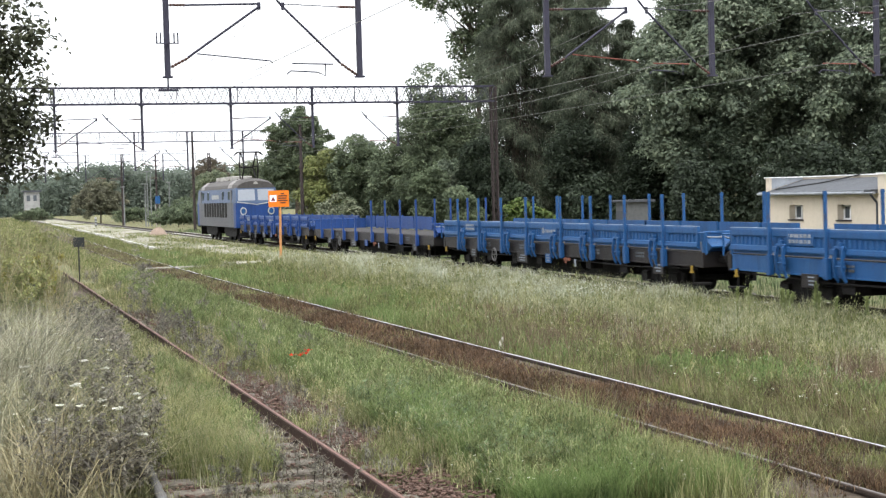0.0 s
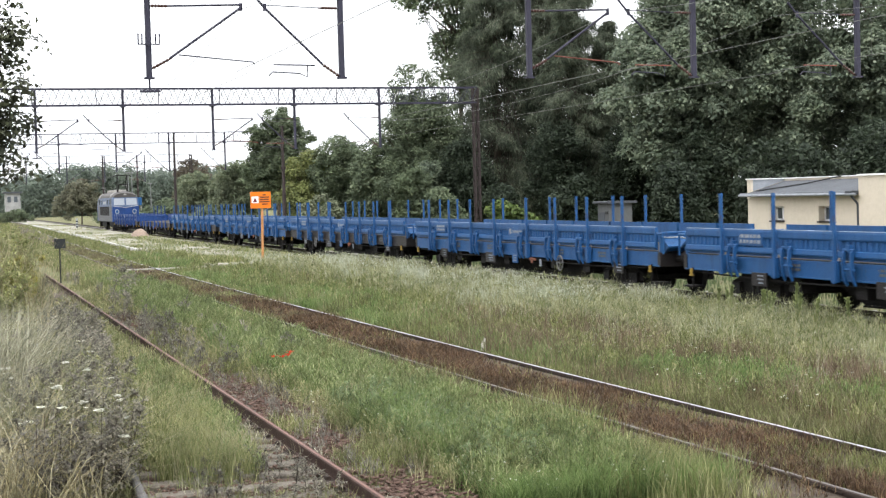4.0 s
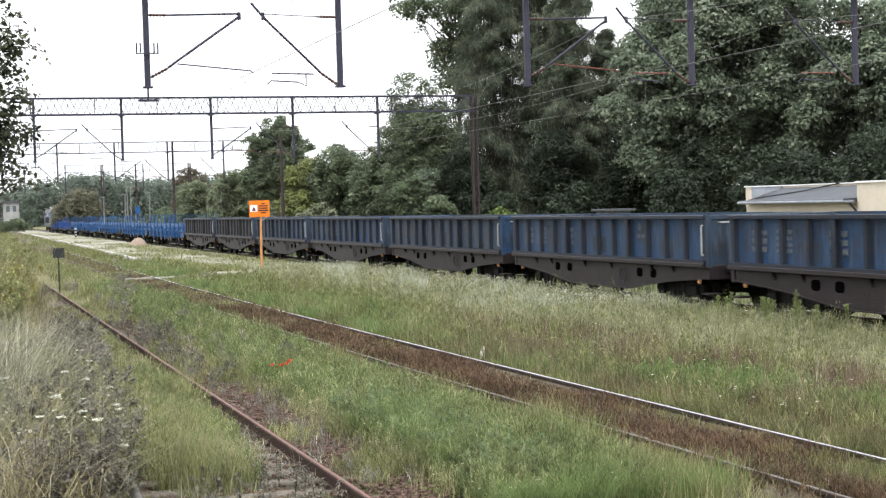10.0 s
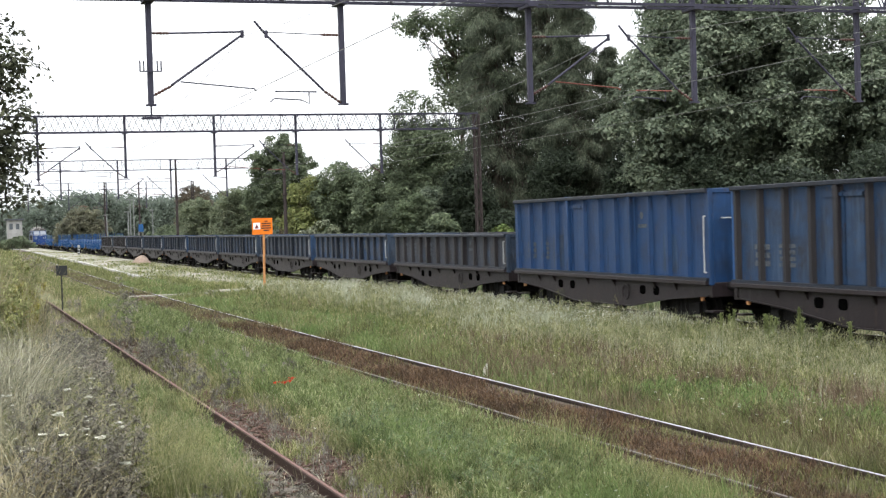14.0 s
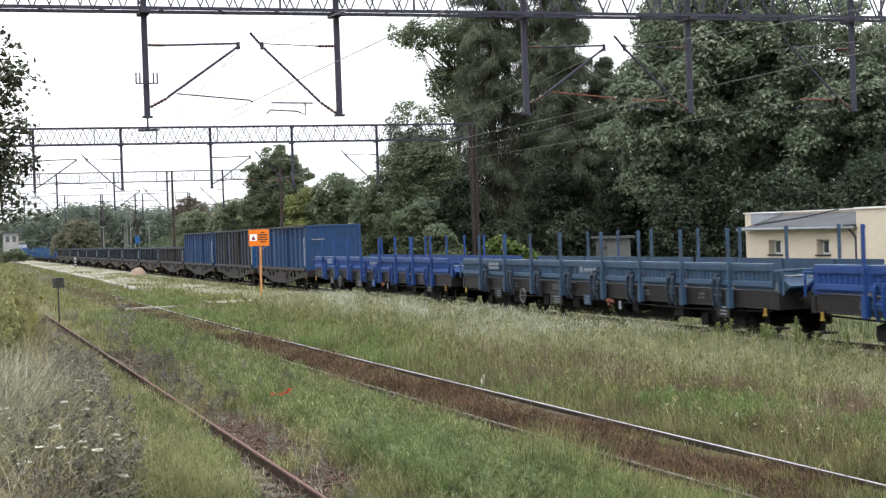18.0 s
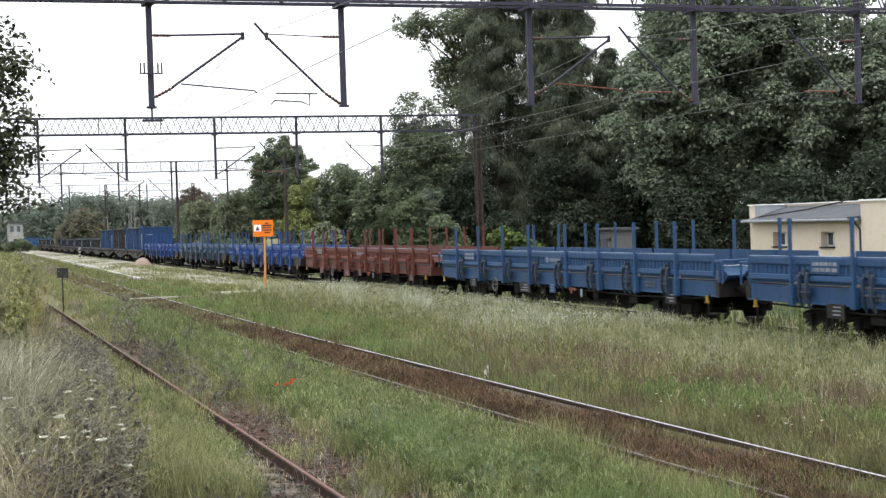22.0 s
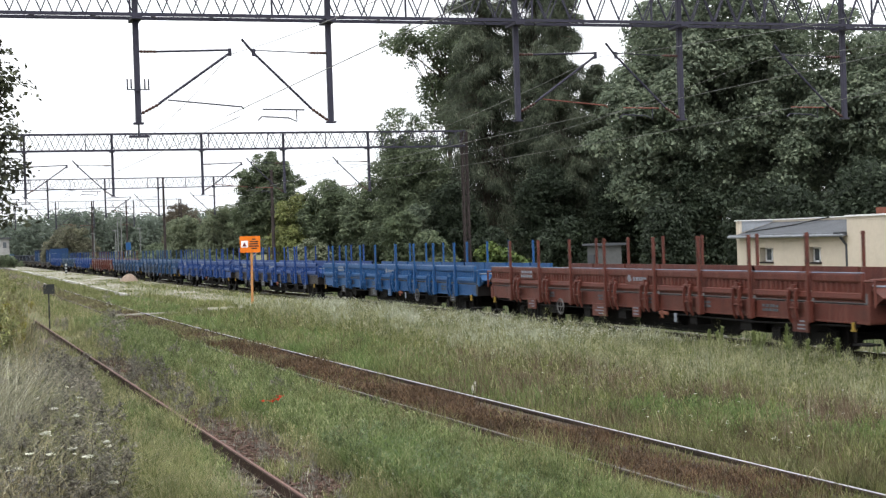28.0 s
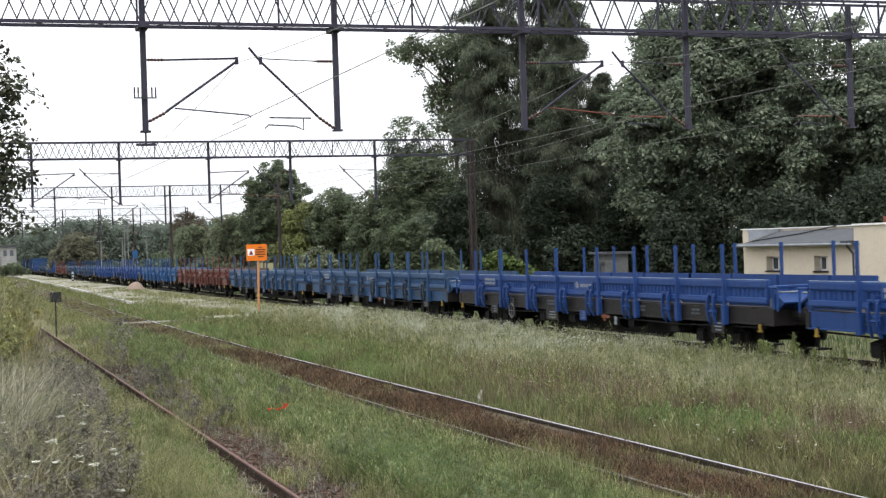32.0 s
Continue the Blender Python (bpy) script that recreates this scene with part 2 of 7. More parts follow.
# ---- mesh tools ----
class Form:
    """Gathers the faces of one mesh."""

    def __init__(self):
        self.v, self.f = [], []

    def add(self, verts, faces):
        o = len(self.v)
        self.v += [tuple(p) for p in verts]
        self.f += [tuple(i + o for i in q) for q in faces]
        return self

    def box(self, x0, x1, y0, y1, z0, z1, c=0.0):
        if c <= 0:
            p = [(x, y, z) for x in (x0, x1) for y in (y0, y1) for z in (z0, z1)]
            return self.add(p, [(0, 1, 3, 2), (4, 6, 7, 5), (0, 4, 5, 1), (2, 3, 7, 6), (0, 2, 6, 4), (1, 5, 7, 3)])
        # an eight-sided section along the longest side, so the long edges are bevelled
        d = [x1 - x0, y1 - y0, z1 - z0]
        a = d.index(max(d))
        u, w = [i for i in range(3) if i != a]
        lo, hi = [x0, y0, z0], [x1, y1, z1]
        sec = [(lo[u] + c, lo[w]), (hi[u] - c, lo[w]), (hi[u], lo[w] + c), (hi[u], hi[w] - c),
               (hi[u] - c, hi[w]), (lo[u] + c, hi[w]), (lo[u], hi[w] - c), (lo[u], lo[w] + c)]
        p = []
        for e in (lo[a], hi[a]):
            for s, t in sec:
                q = [0, 0, 0]
                q[a], q[u], q[w] = e, s, t
                p.append(q)
        return self.add(p, [tuple(range(8))[::-1], tuple(range(8, 16))] + [(i, (i + 1) % 8, 8 + (i + 1) % 8, 8 + i) for i in range(8)])

    def tube(self, a, b, r, n=8, r2=None, caps=True):
        a, b = Vector(a), Vector(b)
        r2 = r if r2 is None else r2
        q = (b - a).to_track_quat("Z", "Y").to_matrix()
        ring = [Vector((math.cos(2 * math.pi * i / n), math.sin(2 * math.pi * i / n), 0)) for i in range(n)]
        p = [a + q @ (v * r) for v in ring] + [b + q @ (v * r2) for v in ring]
        f = [(i, (i + 1) % n, n + (i + 1) % n, n + i) for i in range(n)]
        return self.add(p, f + ([tuple(range(n))[::-1], tuple(range(n, 2 * n))] if caps else []))

    def beam(self, a, b, w, h=None):
        """A square bar from a to b."""
        a, b = Vector(a), Vector(b)
        h = w if h is None else h
        q = (b - a).to_track_quat("Z", "Y").to_matrix()
        s = [(-w / 2, -h / 2), (w / 2, -h / 2), (w / 2, h / 2), (-w / 2, h / 2)]
        p = [e + q @ Vector((x, y, 0)) for e in (a, b) for x, y in s]
        return self.add(p, [(3, 2, 1, 0), (4, 5, 6, 7)] + [(i, (i + 1) % 4, 4 + (i + 1) % 4, 4 + i) for i in range(4)])

    def extrude(self, profile, axis, lo, hi):
        """A flat outline (pairs in the other two axes) drawn out along one axis."""
        n, p = len(profile), []
        u, w = [i for i in range(3) if i != axis]
        for e in (lo, hi):
            for s, t in profile:
                q = [0, 0, 0]
                q[axis], q[u], q[w] = e, s, t
                p.append(q)
        return self.add(p, [tuple(range(n))[::-1], tuple(range(n, 2 * n))] + [(i, (i + 1) % n, n + (i + 1) % n, n + i) for i in range(n)])

    def poly(self, points, r, n=5):
        """A thin round bar through several points, in one piece."""
        pts = [Vector(p) for p in points]
        rows = []
        for i, p in enumerate(pts):
            d = pts[min(i + 1, len(pts) - 1)] - pts[max(i - 1, 0)]
            q = d.to_track_quat("Z", "Y").to_matrix()
            rows += [p + q @ Vector((r * math.cos(2 * math.pi * k / n), r * math.sin(2 * math.pi * k / n), 0)) for k in range(n)]
        m = len(pts)
        return self.add(rows, [(j * n + i, j * n + (i + 1) % n, (j + 1) * n + (i + 1) % n, (j + 1) * n + i) for j in range(m - 1) for i in range(n)]
                        + [tuple(range(n))[::-1], tuple(range((m - 1) * n, m * n))])

    def lathe(self, a, b, radii, n=10):
        """A turned shape from a to b with the given radii at even steps."""
        a, b = Vector(a), Vector(b)
        q = (b - a).to_track_quat("Z", "Y").to_matrix()
        m = len(radii)
        p = [a.lerp(b, j / (m - 1)) + q @ Vector((r * math.cos(2 * math.pi * k / n), r * math.sin(2 * math.pi * k / n), 0)) for j, r in enumerate(radii) for k in range(n)]
        return self.add(p, [(j * n + i, j * n + (i + 1) % n, (j + 1) * n + (i + 1) % n, (j + 1) * n + i) for j in range(m - 1) for i in range(n)]
                        + [tuple(range(n))[::-1], tuple(range((m - 1) * n, m * n))])

    def torus(self, centre, axis, big, small, n=20, m=6):
        q = Vector(axis).to_track_quat("Z", "Y").to_matrix()
        c = Vector(centre)
        p = []
        for i in range(n):
            a = 2 * math.pi * i / n
            for j in range(m):
                b = 2 * math.pi * j / m
                p.append(c + q @ Vector(((big + small * math.cos(b)) * math.cos(a), (big + small * math.cos(b)) * math.sin(a), small * math.sin(b))))
        return self.add(p, [(i * m + j, ((i + 1) % n) * m + j, ((i + 1) % n) * m + (j + 1) % m, i * m + (j + 1) % m) for i in range(n) for j in range(m)])

    def mesh(self, name, mat):
        me = bpy.data.meshes.new(name)
        me.from_pydata(self.v, [], self.f)
        me.validate()
        bm = bmesh.new()
        bm.from_mesh(me)
        bmesh.ops.recalc_face_normals(bm, faces=bm.faces)
        bm.to_mesh(me)
        bm.free()
        me.materials.append(mat)
        return me


def part(name, form, mat, parent, label="", at=None):
    """One mesh object under a thing or a part; form may be a mesh that is shared."""
    ob = new(name, form if isinstance(form, bpy.types.Mesh) else form.mesh(name, mat))
    ob.parent = parent
    if at is not None:
        ob.matrix_basis = at
    if label:
        tagged(ob, label)
    return ob


def thing(name, label, category, group="", at=None, kind=""):
    ob = new(name)
    tagged(ob, label, category, group, kind)
    if at is not None:
        ob.matrix_basis = at
    return ob


def solid(name, form, mat, label, category, group="", kind="", at=None):
    ob = new(name, form.mesh(name, mat))
    tagged(ob, label, category, group, kind)
    if at is not None:
        ob.matrix_basis = at
    return ob


def cloud_mesh(name, verts, faces, mat, smooth=False):
    """A large mesh of many small pieces, from arrays; faces all have the same number of corners."""
    me = bpy.data.meshes.new(name)
    n = faces.shape[1]
    me.vertices.add(len(verts))
    me.vertices.foreach_set("co", np.ascontiguousarray(verts, dtype=np.float32).ravel())
    me.loops.add(faces.size)
    me.loops.foreach_set("vertex_index", np.ascontiguousarray(faces, dtype=np.int32).ravel())
    me.polygons.add(len(faces))
    me.polygons.foreach_set("loop_start", np.arange(0, faces.size, n, dtype=np.int32))
    me.update(calc_edges=True)
    me.materials.append(mat)
    return me


# ---- ground and tracks ----
RNG = np.random.default_rng(7)


def line_two(y):
    """The middle of the polished track, which bends slightly."""
    return 7.74 + (0.00027 if y < 65 else 0.0001) * (y - 65) ** 2


TRAIN_X, OLD_X = 18.62, 3.0


def ground():
    g = Form()
    xs = [-1500, -300, -60, -20, -8, 0, 8, 16, 24, 40, 80, 300, 1500]
    ys = [-300, -40, 0, 10, 30, 60, 100, 160, 300, 700, 2500]
    p = [(x, y, -0.22) for y in ys for x in xs]
    n = len(xs)
    g.add(p, [(j * n + i, j * n + i + 1, (j + 1) * n + i + 1, (j + 1) * n + i) for j in range(len(ys) - 1) for i in range(n - 1)])
    return solid("ground", g, GROUND, "flat overgrown railway land with grass and soil", "ground", kind="structure")


ground()
RAIL_PROFILE = [(-0.07, -0.172), (0.07, -0.172), (0.07, -0.16), (0.012, -0.135), (0.012, -0.045), (0.034, -0.035), (0.034, -0.006),
                (0.026, 0.0), (-0.026, 0.0), (-0.034, -0.006), (-0.034, -0.035), (-0.012, -0.045), (-0.012, -0.135), (-0.07, -0.16)]


def rail(track, side, centre, y0, y1, step, mat, label, top=None):
    """One rail that follows the middle line of its track."""
    ys = np.arange(y0, y1 + step, step)
    form = Form()
    n = len(RAIL_PROFILE)
    rows = [[(centre(y) + side * 0.7525 + x, y, z) for x, z in RAIL_PROFILE] for y in ys]
    form.add([p for r in rows for p in r], [(j * n + i, j * n + (i + 1) % n, (j + 1) * n + (i + 1) % n, (j + 1) * n + i)
                                             for j in range(len(ys) - 1) for i in range(n)] + [tuple(range(n))[::-1], tuple(range((len(ys) - 1) * n, len(ys) * n))])
    ob = part("rail", form, mat, track, label)
    if top:
        band = Form()
        rows = [[(centre(y) + side * 0.7525 + x, y, 0.004 if abs(x) < 0.016 else 0.001) for x in (-0.018, -0.014, 0.014, 0.018)] for y in ys]
        band.add([p for r in rows for p in r], [(4 * j + i, 4 * j + i + 1, 4 * j + i + 5, 4 * j + i + 4) for j in range(len(ys) - 1) for i in range(3)])
        part("running_band", band, top, ob, "bright running surface")
    return ob


def sleepers(track, centre, y0, y1, n_max, z, mat, gap=0.62, half=1.3):
    f = Form().box(-half, half, -0.13, 0.13, -0.13, 0.0, 0.02)
    me = f.mesh("sleeper", mat)
    y, k = y0, 0
    while y < y1 and k < n_max:
        part("sleeper", me, mat, track, at=pose(centre(y), y, z + random.uniform(-0.015, 0.01), 0, 0, random.uniform(-1.5, 1.5)))
        y, k = y + gap, k + 1


track_main = thing("main_track", "railway track under the freight train, rails and sleepers in ballast", "track", kind="structure")
for s in (-1, 1):
    rail(track_main, s, lambda y: TRAIN_X, -60, 900, 40, WEB, "brown rail with a worn top", DULL)
sleepers(track_main, lambda y: TRAIN_X, 18, 90, 110, -0.14, SLEEPER)
track_two = thing("polished_track", "railway track with shiny rails among brown weeds", "track", kind="structure")
for s in (-1, 1):
    rail(track_two, s, line_two, 4, 330, 3, WEB, "rail with a bright polished head" if s > 0 else "rail with a dull worn head", STEEL if s > 0 else DULL)
sleepers(track_two, line_two, 12, 60, 76, -0.095, SLEEPER)
track_old = thing("rusty_siding", "disused siding with rusty rails and rotten sleepers", "track", kind="structure")
# rust with a lighter pinkish band on top, painting its sky-lit face
for s in (-1, 1):
    rail(track_old, s, lambda y: OLD_X, 6 if s > 0 else 18, 66, 6, plain("dark_rusty_web", (0.045, 0.026, 0.020), 0.85), "red-brown rusty rail", plain("lit_pinkish_rust", (0.125, 0.066, 0.052), 0.7))
sleepers(track_old, lambda y: OLD_X - 0.1, 11, 40, 47, -0.150, OLD_WOOD, 0.62, 1.2)
chair = Form().box(-0.15, 0.15, -0.09, 0.09, -0.158, -0.14, 0.006).box(-0.11, -0.06, -0.05, 0.05, -0.15, -0.10, 0.01).box(0.06, 0.11, -0.05, 0.05, -0.15, -0.10, 0.01).mesh("rail_chair", WEB)
for k in range(47):
    for side in (-1, 1) if k > 12 else (1,):
        part("rail_chair", chair, WEB, track_old, at=pose(OLD_X + side * 0.7525, 11 + 0.62 * k, 0))


def bed(name, x_of, half, y0, y1, step, z, mat, label):
    """A low bank of soil and ballast that carries a track."""
    f = Form()
    ys = np.arange(y0, y1, step)
    prof = [(-half - 0.35, -0.22), (-half, z), (-half * 0.4, z + 0.02), (half * 0.4, z + 0.02), (half, z), (half + 0.35, -0.22)]
    f.add([(x_of(y) + x, y, h + (random.uniform(-0.015, 0.015) if h > -0.2 else -0.02)) for y in ys for x, h in prof],
          [(j * 6 + i, j * 6 + i + 1, j * 6 + i + 7, j * 6 + i + 6) for j in range(len(ys) - 1) for i in range(5)])
    return solid(name, f, mat, label, "ballast", kind="structure")


BED = plain("brown_track_soil", (0.070, 0.054, 0.040), 0.95, 0.0, 0.5, 2.0)
bed("track_bed", line_two, 1.1, 6, 330, 0.6, -0.078, BED, "brown weedy soil between polished rails")
bed("track_bed", lambda y: OLD_X, 1.0, 6, 64, 0.5, -0.205, BED, "brown stony bed of the rusty siding")
bed("track_bed", lambda y: TRAIN_X, 1.5, -60, 700, 4, -0.165, plain("grey_ballast_bed", (0.10, 0.095, 0.088), 0.95, 0.0, 0.5, 3.0), "grey ballast bed under the train")


def stones(name, x_of, half, y0, y1, n, size, mat, label, height=-0.2, drop=0.03):
    """Loose ballast stones, each a small uneven block."""
    y = y0 * (y1 / y0) ** RNG.random(n)
    x = np.array([x_of(v) for v in y]) + RNG.uniform(-half, half, n)
    s = size * RNG.uniform(0.5, 1.3, n) * (0.7 + y / 60)
    base = np.array([(-1, -1, -0.7), (1, -1, -0.7), (1, 1, -0.7), (-1, 1, -0.7), (-0.7, -0.6, 0.7), (0.6, -0.7, 0.6), (0.7, 0.7, 0.7), (-0.6, 0.6, 0.5)])
    jit = base[None] * RNG.uniform(0.6, 1.25, (n, 8, 3))
    a = RNG.uniform(0, 6.3, n)
    ca, sa = np.cos(a)[:, None], np.sin(a)[:, None]
    v = np.stack([jit[..., 0] * ca - jit[..., 1] * sa, jit[..., 0] * sa + jit[..., 1] * ca, jit[..., 2] * 0.5], -1) * s[:, None, None]
    v += np.stack([x, y, height + RNG.uniform(-drop, drop, n)], -1)[:, None]
    f = np.array([(3, 2, 1, 0), (4, 5, 6, 7), (0, 1, 5, 4), (1, 2, 6, 5), (2, 3, 7, 6), (3, 0, 4, 7)])
    faces = (f[None] + 8 * np.arange(n)[:, None, None]).reshape(-1, 4)
    return tagged(new(name, cloud_mesh(name, v.reshape(-1, 3), faces, mat)), label, "ballast", kind="stuff")


stones("ballast", lambda y: OLD_X + 0.45, 1.75, 12, 50, 15000, 0.026, STONE, "reddish crushed stone round the rusty siding", -0.178, 0.04)
stones("ballast", lambda y: OLD_X + 1.15, 0.36, 13, 30, 3600, 0.026, STONE, "larger reddish stones banked beside the rusty rail", -0.15, 0.05)
stones("ballast", lambda y: TRAIN_X, 1.9, 18, 150, 6000, 0.035, CONCRETE, "grey crushed stone bed under the train", -0.15)
stones("ballast", line_two, 0.7, 30, 140, 4000, 0.028, BROWNSTONE, "rusty brown stones between polished rails", -0.065)

# ---- low platform of sand between the tracks ----
plat = Form()
edge = [(11.0, 66), (11.1, 95), (11.35, 115), (11.9, 150), (12.6, 230), (13.2, 330), (16.9, 330), (16.9, 66)]
plat.extrude(edge, 2, -0.24, 0.06)
solid("platform", plat, SAND, "low sandy platform with patchy grass and a pale edge", "platform", kind="structure")
kerb = Form()
for (xa, ya), (xb, yb) in zip(edge[1:5], edge[2:6]):
    kerb.beam((xa - 0.12, ya, -0.02), (xb - 0.12, yb, -0.02), 0.15, 0.2)
solid("platform_edge", kerb, plain("whitewashed_kerb", (0.44, 0.43, 0.41), 0.9), "whitewashed concrete edge along the platform", "kerb", kind="structure")
PIPEGREY = plain("dull_grey_pipe", (0.105, 0.10, 0.095), 0.9, 0.0, 0.5, 5.0)
pipe = thing("steel_pipe", "grey weathered pipe lying among the weeds", "pipe")
part("tube", Form().tube((1.69, 14.2, -0.13), (1.83, 18.6, -0.08), 0.05, 12), PIPEGREY, pipe)
part("collar", Form().tube((1.80, 17.5, -0.07), (1.804, 17.62, -0.069), 0.062, 12), PIPEGREY, pipe)
boards = thing("board_crossing", "grey timber foot crossing over the polished track", "crossing", kind="structure")
for k in range(4):
    part("board", Form().box(6.2, 12.6, 66.6 + k * 0.3, 66.86 + k * 0.3, -0.14, -0.03, 0.01), plain("mossy_board", (0.19, 0.18, 0.15), 0.9, 0.0, 0.5, 3.0), boards)

# ---- overhead line: gantries across the tracks ----
GX0, GX1, GZ, GH = -0.8, 33.8, 9.0, 1.02
HANGERS = [(5.2, 1), (10.5, -1), (16.1, 1), (21.4, -1), (27.1, -1)]


def lattice_post(name, parent, x, y, z0, z1, w=0.32):
    f = Form()
    for sx in (-1, 1):
        for sy in (-1, 1):
            f.beam((x + sx * w / 2, y + sy * w / 2, z0), (x + sx * w / 2, y + sy * w / 2, z1), 0.09)
    z, k = z0, 0
    while z < z1 - 0.3:
        s = 1 if k % 2 else -1
        for o in (-1, 1):
            f.beam((x - s * w / 2, y + o * w / 2, z), (x + s * w / 2, y + o * w / 2, min(z + 0.5, z1)), 0.045)
            f.beam((x + o * w / 2, y - s * w / 2, z), (x + o * w / 2, y + s * w / 2, min(z + 0.5, z1)), 0.045)
        z, k = z + 0.5, k + 1
    return part(name, f, RUSTY_MAST, parent, "rusty lattice mast")


def gantry(y):
    """A lattice portal; far ones get thinner bars that stand for sky glare and haze."""
    g = thing("catenary_gantry", "grey lattice steel gantry carrying overhead wires across the tracks", "gantry", "gantries over the railway")
    thin = 1.0 if y < 120 else 0.75 if y < 200 else 0.45
    for sy in (-1, 1):
        for z, w in ((GZ, 0.085 * thin), (GZ + GH, 0.075 * thin)):
            part("chord", Form().beam((GX0, y + sy * 0.35, z + w / 2), (GX1, y + sy * 0.35, z + w / 2), w), GANTRY, g)
    web = Form()
    n = 88
    for k in range(n):
        xa, xb = GX0 + (GX1 - GX0) * k / n, GX0 + (GX1 - GX0) * (k + 1) / n
        up = k % 2 == 0
        for sy in (-1, 1):
            a, b = (GZ + 0.1, GZ + GH) if up == (sy > 0) else (GZ + GH, GZ + 0.1)
            web.beam((xa, y + sy * 0.35, a), (xb, y + sy * 0.35, b), 0.032 * thin)
        if k % 4 == 0:
            for z in (GZ + 0.04, GZ + GH + 0.04):
                web.beam((xa, y - 0.35, z), (xb, y + 0.35, z), 0.035 * thin)
    tagged(part("web", web, GANTRY, g, "zigzag lattice bars"), kind="stuff")
    for x in np.linspace(GX0 + 2, GX1 - 2, 9):
        part("upright", Form().beam((x, y - 0.35, GZ), (x, y - 0.35, GZ + GH), 0.05), GANTRY, g)
    for x in (GX0, GX1):
        lattice_post("post", g, x, y, -0.3, GZ + GH)
    for x, s in HANGERS:
        f = Form().box(x - 0.075, x + 0.075, y - 0.08, y + 0.08, 6.2, GZ + GH, 0.02)
        h = part("hanger", f, GANTRY, g, "hanging steel drop post")
        part("foot_plate", Form().box(x - 0.13, x + 0.13, y - 0.10, y + 0.10, 6.15, 6.2), GANTRY, h)
        part("clamp", Form().box(x - 0.14, x + 0.14, y - 0.42, y + 0.42, GZ - 0.08, GZ + 0.0), GANTRY, h)
        tip = x + s * (2.52 if s > 0 else 2.12)
        part("top_tube", Form().tube((x + s * 0.5, y, 8.10), (tip, y, 8.16), 0.028 if s > 0 else 0.014), GANTRY, h)
        part("strut_tube", Form().tube((x + s * 0.55, y, 6.70), (tip - (0.0 if s > 0 else 0.30), y, 8.08 if s > 0 else 8.46), 0.034) if s > 0
             else Form().poly([(x - 0.55, y, 6.56), (tip, y, 8.08), (tip - 0.32, y, 8.46)], 0.034, 8), GANTRY, h)
        part("end_clamp", Form().tube((tip, y, 8.20), (tip, y, 8.0), 0.05), GANTRY, h)
        if s > 0:
            part("steady_arm", Form().poly([(x + 0.80, y, 6.80), (x + 2.80, y, 6.61), (x + 2.86, y, 6.55)], 0.020, 6), ARM_RED if x > 14 else GANTRY, h)
        else:
            part("steady_arm", Form().tube((x - 0.75, y, 6.52), (x - 1.92, y, 6.54), 0.020), ARM_RED if x > 14 else GANTRY, h)
            part("drop_arm", Form().poly([(x - 0.97, y, 6.52), (x - 0.97, y, 6.20), (x - 1.20, y, 6.30), (x - 1.95, y, 6.34), (x - 2.06, y, 6.24)], 0.020, 6), GANTRY, h)
        for z, dz in ((8.10, 0.0), (6.42, 0.30) if s > 0 else (6.20, 0.40)):
            ins = Form().lathe((x + s * 0.05, y, z), (x + s * 0.62, y, z + dz), [0.022, 0.022] + [0.05, 0.024] * 5 + [0.022, 0.022])
            part("insulator", ins, INSUL, h, "brown ribbed porcelain insulator")
    x = 5.2
    part("hanging_plate", Form().tube((x, y, 6.2), (x, y, 5.85), 0.025).box(x - 0.26, x + 0.26, y - 0.12, y + 0.12, 5.80, 5.85), GANTRY, g)
    cross = Form().box(x - 0.30, x + 0.30, y - 0.16, y - 0.12, 7.05, 7.08)
    for o in (-0.28, -0.18, 0.18, 0.28):
        cross.tube((x + o, y - 0.14, 7.06), (x + o, y - 0.14, 7.35), 0.02)
    part("cross_arm", cross, GANTRY, g)
    return g


def line_mast(x, y, h, label):
    """A slender steel mast that stands by itself among the tracks."""
    w = thing("line_mast", label, "mast", "masts along the line")
    part("shaft", Form().tube((x, y, -0.3), (x, y, h), 0.16, 8, 0.10), RUSTY_MAST, w)
    part("cap", Form().box(x - 0.13, x + 0.13, y - 0.13, y + 0.13, h, h + 0.08, 0.02), RUSTY_MAST, w)
    part("collar", Form().tube((x, y, h * 0.62), (x, y, h * 0.62 + 0.16), 0.20, 8), RUSTY_MAST, w)
    part("step_iron", Form().beam((x - 0.45, y, h - 0.9), (x + 0.45, y, h - 0.9), 0.06), RUSTY_MAST, w)


line_mast(22.0, 154.6, 10.0, "slender dark steel mast below the gantry")
line_mast(21.2, 221.6, 10.0, "slender dark steel mast among the tracks")
line_mast(26.1, 221.6, 10.0, "slender dark steel mast beside the far platform")
line_mast(24.1, 112.0, 8.4, "dark brown mast before the yellowing bush")
GANTRY_Y = [40.7, 95.5, 154.0, 221.0]
for gy in GANTRY_Y:
    gantry(gy)


def wires():
    ys = [-18.0] + GANTRY_Y + [330.0]
    for x, stag in ((7.75, 0.2), (18.7, -0.2), (24.3, 0.2)):
        w = thing("overhead_wires", "thin dark contact wire, messenger wire and droppers", "wire", "overhead wires")
        for a, b in zip(ys, ys[1:]):
            f = Form()
            f.beam((x + stag, a, 6.35), (x - stag, b, 6.35), 0.013)
            part("contact_wire", f, WIRE, w)
            pts = [(x, a + (b - a) * k / 12, 8.05 - 4 * 1.15 * (k / 12) * (1 - k / 12)) for k in range(13)]
            part("messenger_wire", Form().poly(pts, 0.007), WIRE, w)
            for p in pts[2:-1:3]:
                part("dropper", Form().beam(p, (x, p[1], 6.36), 0.005), WIRE, w)
        stag = -stag


